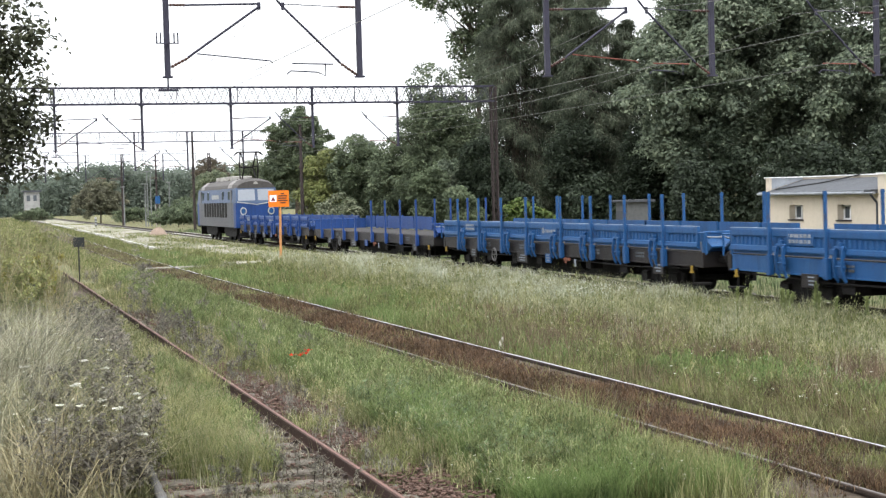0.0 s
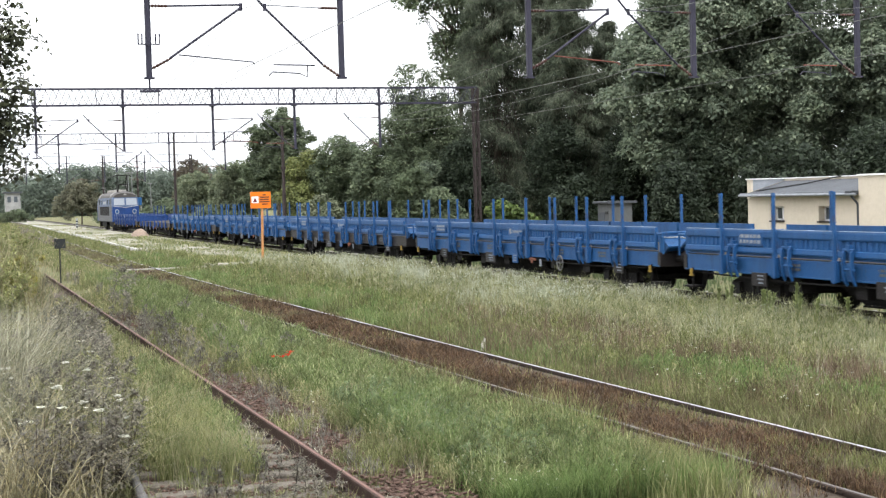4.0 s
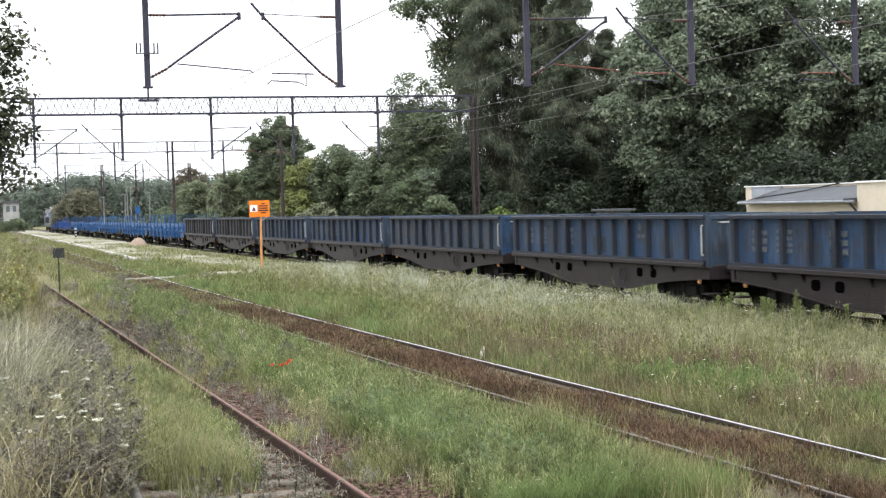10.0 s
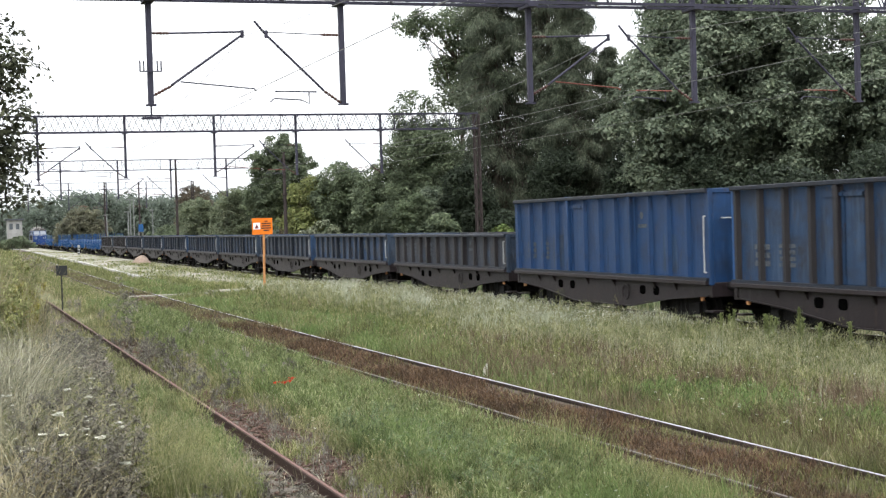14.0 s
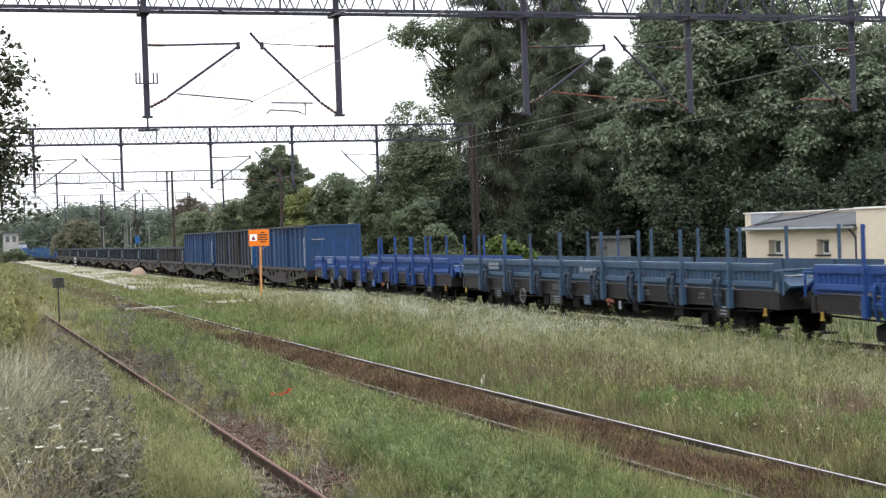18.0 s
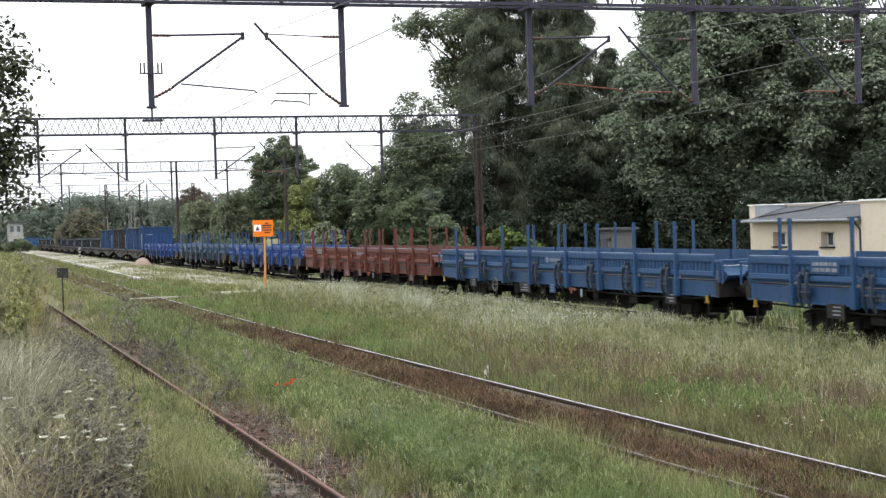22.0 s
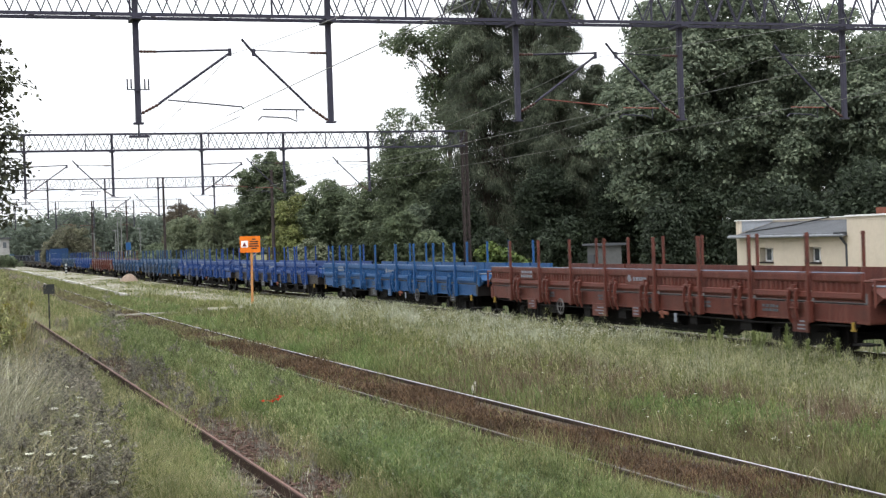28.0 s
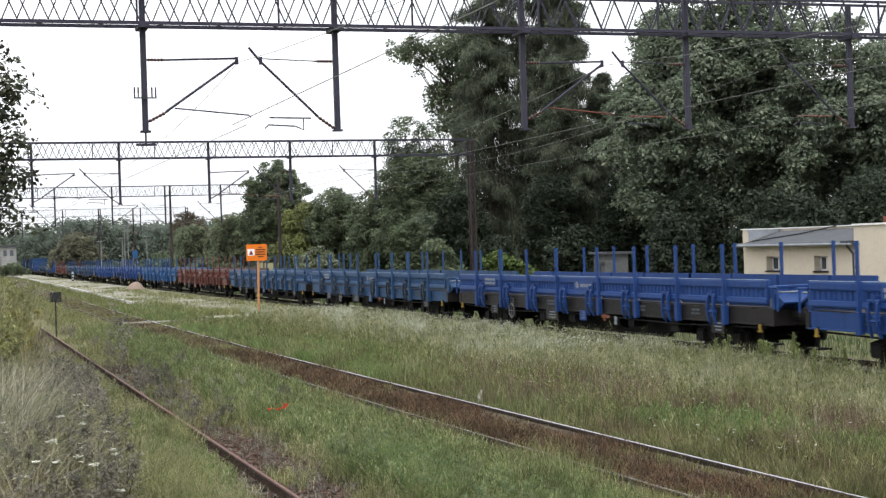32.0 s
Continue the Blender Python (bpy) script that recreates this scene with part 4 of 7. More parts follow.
def locomotive():
    """A six-axle electric locomotive with a rounded roof."""
    w = thing("electric_locomotive", "grey and blue electric locomotive with raised pantograph hauling wagons", "locomotive")
    half = 8.9
    blue, grey = BRIGHT, plain("loco_grey_paint", (0.065, 0.067, 0.074), 0.5, 0.0, 0.25, 1.5)
    pale = plain("loco_pale_blue_paint", (0.05, 0.078, 0.14), 0.5, 0.0, 0.25, 1.5)

    for nm, a, b, mat in (("lower_side", 1.02, 1.55, grey), ("middle_side", 1.55, 2.45, grey), ("upper_side", 2.45, 3.30, pale)):
        f = Form()
        for s in (-1, 1):
            xa, xb = 1.45, 1.45 if b < 2.6 else 1.36
            f.extrude([(s * xa, a), (s * xb, b), (s * (xb - 0.06), b), (s * (xa - 0.06), a)], 1, -half + 0.9, half - 0.9)
        part(nm, f, mat, w)
    f = Form().box(-1.38, 1.38, -half + 0.9, half - 0.9, 0.98, 1.06)
    part("floor_frame", f, DARK, w)
    for e in (-1, 1):
        f = Form()
        f.add([(-1.45, e * (half - 0.9), 1.0), (1.45, e * (half - 0.9), 1.0), (1.45, e * half, 1.0), (-1.45, e * half, 1.0),
               (-1.45, e * (half - 0.9), 2.42), (1.45, e * (half - 0.9), 2.42), (1.45, e * (half + 0.02), 2.42), (-1.45, e * (half + 0.02), 2.42)],
              [(0, 1, 2, 3), (4, 5, 6, 7), (0, 3, 7, 4), (1, 2, 6, 5), (2, 3, 7, 6), (0, 1, 5, 4)])
        part("nose", f, blue, w, "blue cab front")
        f = Form()
        f.add([(-1.45, e * (half - 0.9), 2.42), (1.45, e * (half - 0.9), 2.42), (1.45, e * (half + 0.02), 2.42), (-1.45, e * (half + 0.02), 2.42),
               (-1.36, e * (half - 0.9), 3.32), (1.36, e * (half - 0.9), 3.32), (1.36, e * (half - 0.28), 3.32), (-1.36, e * (half - 0.28), 3.32)],
              [(0, 1, 2, 3), (4, 5, 6, 7), (0, 3, 7, 4), (1, 2, 6, 5), (2, 3, 7, 6), (0, 1, 5, 4)])
        cab = part("cab_front", f, pale, w)
        for s in (-1, 1):
            p = [(s * 0.10, 2.56), (s * 1.28, 2.56), (s * 1.22, 3.20), (s * 0.10, 3.20)]
            g = Form()
            g.add([(x, e * (half + 0.03 - (z - 2.42) * 0.333), z) for x, z in p] + [(x, e * (half - 0.02 - (z - 2.42) * 0.333), z) for x, z in p],
                  [(0, 1, 2, 3), (7, 6, 5, 4), (0, 1, 5, 4), (1, 2, 6, 5), (2, 3, 7, 6), (3, 0, 4, 7)])
            part("windscreen", g, SCREEN, cab, "windscreen painted pale as reflected sky")
            g = Form().tube((s * 0.95, e * (half - 0.05), 1.95), (s * 0.95, e * (half + 0.10), 1.95), 0.20, 16)
            g.torus((s * 0.95, e * (half + 0.10), 1.95), (0, 1, 0), 0.2, 0.035, 16, 6)
            g = part("lamp", g, WHITE, w, "round headlamp with a pale rim")
            part("lens", Form().tube((s * 0.95, e * (half + 0.10), 1.95), (s * 0.95, e * (half + 0.115), 1.95), 0.15, 16), BLUE, g, "dark lamp glass")
            g = Form().tube((s * 0.875, e * half, 1.06), (s * 0.875, e * (half + 0.62), 1.06), 0.12, 12).tube((s * 0.875, e * (half + 0.62), 1.06), (s * 0.875, e * (half + 0.68), 1.06), 0.24, 16)
            part("buffer", g, DARK, w)
        g = Form().tube((0, e * (half - 0.55), 3.55), (0, e * (half - 0.25), 3.50), 0.16, 14)
        part("top_lamp", g, CONCRETE, w)
        part("snow_plough", Form().box(-1.2, 1.2, e * (half - 0.05) - 0.1, e * (half - 0.05) + 0.1, 0.3, 0.9, 0.03), DARK, w)
    roof = Form()
    sec = [(-1.38, 3.28), (-1.28, 3.50), (-0.95, 3.72), (-0.45, 3.84), (0, 3.87), (0.45, 3.84), (0.95, 3.72), (1.28, 3.50), (1.38, 3.28)]
    ys = [(-half + 0.25, 0.7), (-half + 0.9, 0.95), (-half + 1.8, 1.0), (half - 1.8, 1.0), (half - 0.9, 0.95), (half - 0.25, 0.7)]
    pts = [(x * (0.8 + 0.2 * k), y, 3.28 + (z - 3.28) * k) for y, k in ys for x, z in sec]
    m = len(sec)
    roof.add(pts, [(j * m + i, j * m + i + 1, (j + 1) * m + i + 1, (j + 1) * m + i) for j in range(len(ys) - 1) for i in range(m - 1)]
             + [tuple(range(m)), tuple(range((len(ys) - 1) * m, len(ys) * m))[::-1]])
    part("roof", roof, plain("loco_roof_grey", (0.062, 0.057, 0.054), 0.7, 0.0, 0.4, 1.2), w, "grimy grey rounded roof")
    for s in (-1, 1):
        for k in range(9):
            y = -4.8 + k * 1.2
            g = Form().box(s * 1.455 - 0.02, s * 1.455 + 0.02, y - 0.40, y + 0.40, 1.58, 2.46, 0.01)
            for j in range(7):
                g.box(s * 1.475 - 0.012, s * 1.475 + 0.012, y - 0.36, y + 0.36, 1.64 + j * 0.115, 1.68 + j * 0.115)
            part("grille", g, DARK, w, "dark ventilation grille")
        for y in (-7.0, 7.0):
            part("cab_door", Form().box(s * 1.44 - 0.02, s * 1.44 + 0.03, y - 0.34, y + 0.34, 1.2, 3.2, 0.01), grey, w)
        for y in (-6.0, -3.4, 3.4, 6.0):
            part("side_window", Form().box(s * 1.41 - 0.02, s * 1.41 + 0.03, y - 0.4, y + 0.4, 2.62, 3.12, 0.01), GLASS, w, "dark side window")
        bars(w, s * 1.43, -1.6, 2.62, 3.2, 0.42, 1, WHITE, "large pale lettering band")
    for y in (-4.3, 4.3):
        f = Form()
        for s in (-1, 1):
            f.extrude([(y - 2.6, 0.95), (y - 2.6, 0.55), (y - 1.9, 0.35), (y + 1.9, 0.35), (y + 2.6, 0.55), (y + 2.6, 0.95)], 0, s * 1.02 - 0.06, s * 1.02 + 0.06)
        f.box(-1.0, 1.0, y - 2.4, y + 2.4, 0.6, 0.95)
        b = part("bogie", f, DARK, w, "three-axle bogie")
        for o in (-1.75, 0, 1.75):
            g = Form()
            for s in (-1, 1):
                g.tube((s * 0.69, y + o, 0.62), (s * 0.82, y + o, 0.62), 0.62, 24)
            part("wheelset", g, DARK, b)
    for y, up in ((-6.2, True), (6.2, False)):
        g = Form()
        top = 6.2 if up else 4.35
        g.beam((-0.7, y - 0.9, 4.32), (0.7, y - 0.9, 4.32), 0.08).beam((-0.7, y + 0.9, 4.32), (0.7, y + 0.9, 4.32), 0.08)
        for x in (-0.55, 0.55):
            mid = (4.32 + top) / 2 - 0.1
            for o in (-1, 1):
                g.tube((x, y + o * 0.35, 4.32), (x * 0.85, y + o * 1.0, mid), 0.05, 6).tube((x * 0.85, y + o * 1.0, mid), (x, y + o * 0.12, top), 0.045, 6)
        for o in (-1, 1):
            g.tube((-0.47, y + o * 1.0, (4.32 + top) / 2 - 0.1), (0.47, y + o * 1.0, (4.32 + top) / 2 - 0.1), 0.045, 6)
        for o in (-0.15, 0.15):
            g.beam((-0.75, y + o, top), (0.75, y + o, top), 0.08)
            for s in (-1, 1):
                g.beam((s * 0.75, y + o, top), (s * 1.0, y + o, top - 0.2), 0.06)
        part("pantograph", g, DARK, w, "raised pantograph" if up else "folded pantograph")
    for y in (-3.0, -1.0, 1.2, 3.2):
        part("roof_box", Form().box(-0.7, 0.7, y - 0.6, y + 0.6, 3.8, 4.05, 0.05), CONCRETE, w)
    for e in (-1, 1):
        cap = Form()
        cap.add([(x * 1.012, y, 3.30 + (z - 3.28) * 1.02) for y in (e * 5.4, e * 7.1) for x, z in sec], [(i, i + 1, m + i + 1, m + i) for i in range(m - 1)])
        part("roof_panel", cap, plain("loco_pale_roof", (0.20, 0.19, 0.185), 0.7, 0.0, 0.3, 1.5), w, "pale repainted roof panel")
        v = Form().extrude([(-1.34, 2.46), (0.0, 2.30), (1.34, 2.46), (1.34, 2.52), (0.0, 2.36), (-1.34, 2.52)], 1, e * (half + 0.02), e * (half + 0.05))
        part("trim_line", v, WHITE, w, "pale trim line across the cab front")
    # the body stands a little taller than first drawn
    for ob in w.children_recursive:
        if ob.data and not ob.name.startswith(("bogie", "wheelset", "pantograph")):
            for v in ob.data.vertices:
                if v.co.z > 1.0:
                    v.co.z = 1.0 + (v.co.z - 1.0) * 1.18
    return w


def placed(y):
    return pose(TRAIN_X, y, 0)


def head(t):
    """How far along the line the front of the first wagon is, t seconds into the clip."""
    return 100.43 + 17.184 * t + 0.0161 * t * t - 0.00016 * t ** 3 + 0.04 * max(0.0, t - 28) ** 2


def make_train():
    """All vehicles with their distance behind the front of the first wagon."""
    train = [(locomotive(), -9.6)]
    flats = {
        "first": flat_wagon(BRIGHT, SOLE, "blue flat wagon with low posts and hinged ribbed sides", low=True),
        "blue": flat_wagon(BLUE, SOLE, "blue flat wagon with stakes and hinged ribbed sides, dirty frame"),
        "skirt": flat_wagon(FADED, SOLE, "faded blue flat wagon with stakes and blue frame", skirt=True, latch=GREYBLUE),
        "bright": flat_wagon(BRIGHT, SOLE, "freshly painted bright blue flat wagon with stakes", wheel_y=5.2),
        "bright_skirt": flat_wagon(BLUE, SOLE, "bright blue flat wagon with stakes and blue frame", skirt=True, wheel_y=-4.2),
        "deep_skirt": flat_wagon(BRIGHT, SOLE, "deep blue flat wagon with stakes and blue frame", skirt=True, wheel_y=5.2),
        "grey": flat_wagon(STEELBLUE, SOLE, "greyed steel-blue flat wagon with stakes and rusty frame", latch=GREYBLUE),
        "red": flat_wagon(RED, RED, "red-brown flat wagon with stakes and hinged sides", skirt=True),
        "open": flat_wagon(BRIGHT, SOLE, "blue flat wagon with lowered sides and bare deck", dropped=True),
    }
    low = {
        "grey": gondola(GREY, BROWN, "brown-grey low-sided open gondola wagon with dark frame", 2.36, 12, rib=GRIME_SHADE, end=GREYBLUE),
        "blue": gondola(TANKBLUE, BROWN, "dull blue low-sided open gondola wagon with dark frame", 2.36, 12, rib=GRIMEBLUE_SHADE, end=GREYBLUE),
        "faded": gondola(GREYBLUE, BROWN, "faded grey-blue low-sided open gondola wagon", 2.36, 12, end=TANKBLUE, rib=GRIMEBLUE_SHADE),
    }
    high = {
        "blue": gondola(HIGHBLUE, BROWN, "blue high-sided open gondola wagon with ribbed walls", 3.42, 12, True, rib=HIGHBLUE),
        "grey": gondola(TANKBLUE, BROWN, "greyed blue high-sided open gondola wagon with ribbed walls", 3.42, 12, True, end=BLUE, rib=GRIME_SHADE),
    }
    used = set()

    def get(kind, key):
        store = {"f": flats, "g": low, "t": high}[kind]
        if (kind, key) in used:
            return copy_thing(store[key], placed(0))
        used.add((kind, key))
        return store[key]

    order = [("f", k) for k in ("first", "open", "blue", "bright_skirt", "blue", "bright_skirt", "bright_skirt")]
    order += [("g", k) for k in ("grey", "grey", "blue", "blue", "faded", "blue", "blue", "faded", "blue", "grey")]
    order += [("t", k) for k in ("blue", "grey", "blue")]
    order += [("f", k) for k in ("bright", "grey", "bright", "red", "skirt", "skirt", "deep_skirt", "bright", "bright_skirt", "red", "skirt", "skirt", "bright", "deep_skirt")]
    length = {"f": 22.55, "g": 14.05, "t": 14.05}
    at = 0.0
    for kind, key in order:
        train.append((get(kind, key), at + length[kind] / 2 - (0.25 if kind == "t" else -0.15 if at > 340 else 0.0)))
        at += length[kind]
    return train


TRAIN = make_train()
TIMES = [0, 2, 4, 6, 8, 10, 12, 14, 16, 18, 20, 22, 24, 26, 28, 29, 30, 31, 32]


def motions():
    for vehicle, back in TRAIN:
        walk(vehicle, [(t, placed(head(t) - back)) for t in TIMES])

# ---- buildings beyond the railway ----
FRAME_WHITE = plain("white_window_paint", (0.7, 0.7, 0.7), 0.5, 0.0, 0.08)


def house():
    """The long cream building with a lean-to roof; its front faces the tracks."""
    w = thing("cream_building", "single-storey cream rendered building with grey sheet roof and gutter", "building")
    X, y0, y1 = 34.0, 51.0, 59.8
    for a, b in ((y0, 53.05), (54.05, 56.75), (57.85, y1)):
        part("wall", Form().box(X, X + 0.42, a, b, -0.3, 2.52), CREAM, w)
    for a, b in ((53.05, 54.05), (56.75, 57.85)):
        part("wall_below_window", Form().box(X + 0.002, X + 0.42, a, b, -0.3, 1.36), CREAM, w)
        part("wall_above_window", Form().box(X + 0.002, X + 0.42, a, b, 1.98, 2.52), CREAM, w)
    part("end_wall", Form().box(X + 0.422, X + 9, y1 - 0.3, y1 - 0.004, -0.3, 2.29), CREAM, w)
    part("back_wall", Form().box(X + 2.0, X + 9, y1 - 0.3, y1, 2.97, 3.12), CREAM, w)
    for a, b in ((53.05, 54.05), (56.75, 57.85)):
        win = part("window", Form().box(X + 0.32, X + 0.35, a, b, 1.36, 1.98), GLASS, w, "small dark window in a white frame")
        fr = Form()
        for p in ((a, a + 0.07, 1.36, 1.98), (b - 0.07, b, 1.36, 1.98), (a, b, 1.36, 1.43), (a, b, 1.91, 1.98), ((a + b) / 2 - 0.04, (a + b) / 2 + 0.04, 1.36, 1.98)):
            fr.box(X + 0.28, X + 0.35, *p)
        part("window_frame", fr, FRAME_WHITE, win, "white window frame")
        part("window_sill", Form().box(X - 0.06, X + 0.28, a - 0.05, b + 0.05, 1.30, 1.36), BROWN, win, "brown tiled sill")
    part("roof", Form().extrude([(X - 0.35, 2.52), (X + 1.7, 3.08), (X + 9, 3.10), (X + 9, 3.0), (X + 1.7, 2.98), (X - 0.35, 2.44)], 1, y0, y1 - 0.32), ROOFING, w, "grey sheet metal roof")
    g = Form().tube((X - 0.40, y0 - 0.2, 2.44), (X - 0.40, y1 + 0.05, 2.46), 0.06, 10).box(X - 0.37, X - 0.33, y0, y1 + 0.05, 2.42, 2.57)
    part("gutter", g, plain("zinc", (0.20, 0.215, 0.235), 0.5, 0.3, 0.3), w, "grey zinc gutter")
    p = Form().tube((X - 0.38, y0 + 0.1, 2.4), (X - 0.08, y0 + 0.1, 2.05), 0.05, 8).tube((X - 0.08, y0 + 0.1, 2.05), (X - 0.08, y0 + 0.1, -0.2), 0.05, 8)
    part("downpipe", p, ROOFING, w)
    part("parapet", Form().box(X + 1.7, X + 1.95, y0, y1 - 0.3, 2.98, 3.17), CREAM, w)
    part("end_parapet", Form().box(X - 0.02, X + 1.95, y1 - 0.3, y1, 2.30, 3.17), CREAM, w, "cream end wall rising above the roof")
    part("capping", Form().box(X - 0.07, X + 2.0, y1 - 0.36, y1 + 0.06, 3.17, 3.215).box(X + 1.65, X + 2.0, y0, y1 - 0.36, 3.17, 3.215), FRAME_WHITE, w, "pale sheet metal capping")
    # thin sheet that paints the parapet's inner face in its sky-lit grey
    part("inner_parapet_face", Form().extrude([(X + 0.10, 2.66), (X + 1.68, 3.09), (X + 1.68, 3.165), (X + 0.10, 3.165)], 1, y1 - 0.315, y1 - 0.302), plain("sky_lit_inner_face", (0.26, 0.28, 0.31), 0.5, 0.2, 0.2), w, "inner face of the end parapet, painted sky-lit grey")
    part("gutter_box", Form().box(X - 0.44, X - 0.12, y0 - 0.02, y0 + 0.45, 2.42, 2.58, 0.02), ROOFING, w, "dark rain hopper")
    tall = Form().box(X - 0.1, X + 9, 34, y0, -0.3, 3.16)
    part("taller_wing", tall, CREAM, w)
    part("capping", Form().box(X - 0.16, X + 9, 33.9, y0 + 0.05, 3.16, 3.23), FRAME_WHITE, w)
    part("chimney", Form().box(38.45, 39.0, 55.0, 55.6, 3.08, 3.56), plain("chimney_brick", (0.20, 0.075, 0.05), 0.9), w, "red brick chimney")
    part("roof_cable", Form().poly([(X + 0.0, 59.0, 2.66), (X + 1.0, 56.6, 2.93), (X + 1.66, 54.9, 3.20), (X + 1.8, 54.8, 3.30)], 0.03, 6), BLACK, w, "dark cable up the roof")


house()


def shed():
    w = thing("grey_shed", "small grey concrete shed with flat roof under the trees", "shed")
    f = Form().box(32.2, 33.5, 70.8, 72.2, -0.3, 2.2)
    part("wall", f, plain("grey_render", (0.085, 0.088, 0.09), 0.9, 0.0, 0.2, 1.0), w)
    part("roof", Form().box(32.0, 33.7, 70.6, 72.4, 2.2, 2.32, 0.02), ROOFING, w)
    part("door", Form().box(32.16, 32.2, 71.3, 72.1, -0.2, 1.75), ROOFING, w)
    part("vent", Form().box(32.15, 32.2, 70.9, 71.2, 1.65, 1.8), BLACK, w)


shed()


def far_house(x, y, wdt, hgt):
    w = thing("white_house", "distant flat-roofed white house half hidden by leaves", "building", "distant houses")
    part("wall", Form().box(x, x + wdt, y, y + 8, -0.3, hgt), plain("white_render", (0.24, 0.24, 0.235), 0.9, 0.0, 0.4, 0.6), w)
    part("roof", Form().box(x - 0.4, x + wdt + 0.4, y - 0.4, y + 8.4, hgt, hgt + 0.35, 0.05), ROOFING, w)
    for k in range(2):
        part("window", Form().box(x + 0.35 + k * 1.35, x + 1.05 + k * 1.35, y - 0.04, y, hgt - 1.9, hgt - 0.7), GLASS, w)


far_house(11.3, 330, 3.0, 6.0)


# ---- signs and small posts ----
def notice():
    """The orange notice on a post; its words are too small to read and become bars."""
    w = thing("orange_notice", "orange warning board with black lines on a rusty post", "sign")
    y, x0, x1, z0, z1 = 68.0, 13.06, 14.0, 2.5, 3.25
    part("post", Form().tube((13.55, y + 0.05, -0.25), (13.6, y + 0.05, 2.5), 0.055, 10), POST, w)
    part("brace", Form().tube((13.58, y + 0.05, 2.28), (13.95, y + 0.05, 2.55), 0.02, 6), CONCRETE, w)
    part("board", Form().box(x0, x1, y - 0.02, y + 0.02, z0, z1), ORANGE, w)
    part("symbol_panel", Form().box(x0 + 0.05, x0 + 0.37, y - 0.027, y - 0.02, 2.74, 3.04), FRAME_WHITE, w, "white square panel")
    part("symbol", Form().extrude([(x0 + 0.11, 2.78), (x0 + 0.31, 2.78), (x0 + 0.225, 2.96), (x0 + 0.195, 2.96)], 1, y - 0.033, y - 0.027), plain("dark_red_print", (0.16, 0.03, 0.03)), w, "dark red triangle sign")
    t = Form()
    for k, (a, b) in enumerate(((0.56, 0.72), (0.44, 0.86), (0.44, 0.84), (0.42, 0.88), (0.52, 0.78))):
        t.box(x0 + a, x0 + b, y - 0.03, y - 0.02, 3.08 - k * 0.105, 3.13 - k * 0.105)
    part("marking", t, BLACK, w, "black lines of small print")


notice()


def signal_box():
    w = thing("black_marker", "small black square marker plate on a thin post", "sign")
    y = 60.0
    part("plate", Form().box(3.80, 4.22, y - 0.03, y + 0.03, 1.20, 1.58, 0.01), BLACK, w)
    part("post", Form().tube((4.0, y + 0.05, -0.25), (4.0, y + 0.05, 1.25), 0.03, 8), BLACK, w)


signal_box()


def lamp_post(x, y, h, label):
    w = thing("lamp_post", label, "lamp post", "posts along the platform")
    part("pole", Form().tube((x, y, -0.25), (x, y, h), 0.085, 10, 0.055), LAMPGREY, w)
    part("lamp_head", Form().box(x - 0.45, x + 0.15, y - 0.12, y + 0.12, h, h + 0.14, 0.03), LAMPGREY, w)
    return w


lamp_post(22.92, 205, 7.1, "tall pale concrete lamp post")
lamp_post(23.6, 207, 7.1, "tall pale concrete lamp post")
lamp_post(22.5, 204, 5.4, "short pale concrete lamp post")
lamp_post(19.9, 206, 5.1, "short pale concrete lamp post")
lamp_post(26.1, 207, 5.6, "short pale concrete lamp post")
blue = thing("blue_station_board", "blue station board on grey posts", "sign")
part("board", Form().box(23.35, 24.0, 200.0, 200.1, 2.8, 3.8), BLUE, blue)
for xp in (23.42, 23.92):
    part("post", Form().tube((xp, 200.2, -0.25), (xp, 200.2, 3.7), 0.05, 8), CONCRETE, blue)
marker = thing("white_marker_post", "white post with dark bands beside the line", "post")
part("post", Form().box(15.5, 15.75, 200, 200.25, -0.25, 1.3, 0.02), WHITE, marker)
for k in range(3):
    part("band", Form().box(15.49, 15.76, 199.99, 200.26, 0.1 + k * 0.36, 0.26 + k * 0.36), BLACK, marker)
heap = Form()
rings = [(1.0, -0.02), (0.8, 0.20), (0.55, 0.48), (0.3, 0.66), (0.1, 0.72)]
heap.add([(15.7 + 0.9 * r * math.cos(a * 0.449) * random.uniform(0.9, 1.1), 133 + 2.6 * r * math.sin(a * 0.449) * random.uniform(0.9, 1.1), z + random.uniform(-0.03, 0.03)) for r, z in rings for a in range(14)],
         [(j * 14 + i, j * 14 + (i + 1) % 14, (j + 1) * 14 + (i + 1) % 14, (j + 1) * 14 + i) for j in range(4) for i in range(14)] + [tuple(range(56, 70))])
solid("sand_mound", heap, plain("pinkish_sand", (0.20, 0.15, 0.118), 0.95), "low mound of pinkish sand on the platform", "sand")

# ---- trees ----
OAK = leafy("oak_leaves", [(0, (0.108, 0.138, 0.106)), (0.5, (0.174, 0.208, 0.158)), (1, (0.272, 0.31, 0.236))], see=0.48, tuft=1.1)
LIME = leafy("lime_leaves", [(0, (0.092, 0.120, 0.082)), (0.6, (0.150, 0.182, 0.120)), (1, (0.215, 0.25, 0.165))], see=0.5, tuft=1.0)
BRIGHTLEAF = leafy("young_leaves", [(0, (0.055, 0.085, 0.025)), (0.6, (0.09, 0.13, 0.04)), (1, (0.14, 0.17, 0.06))])
GOLD = leafy("yellowing_leaves", [(0, (0.125, 0.145, 0.058)), (0.6, (0.185, 0.205, 0.080)), (1, (0.25, 0.262, 0.115))], tuft=1.0)
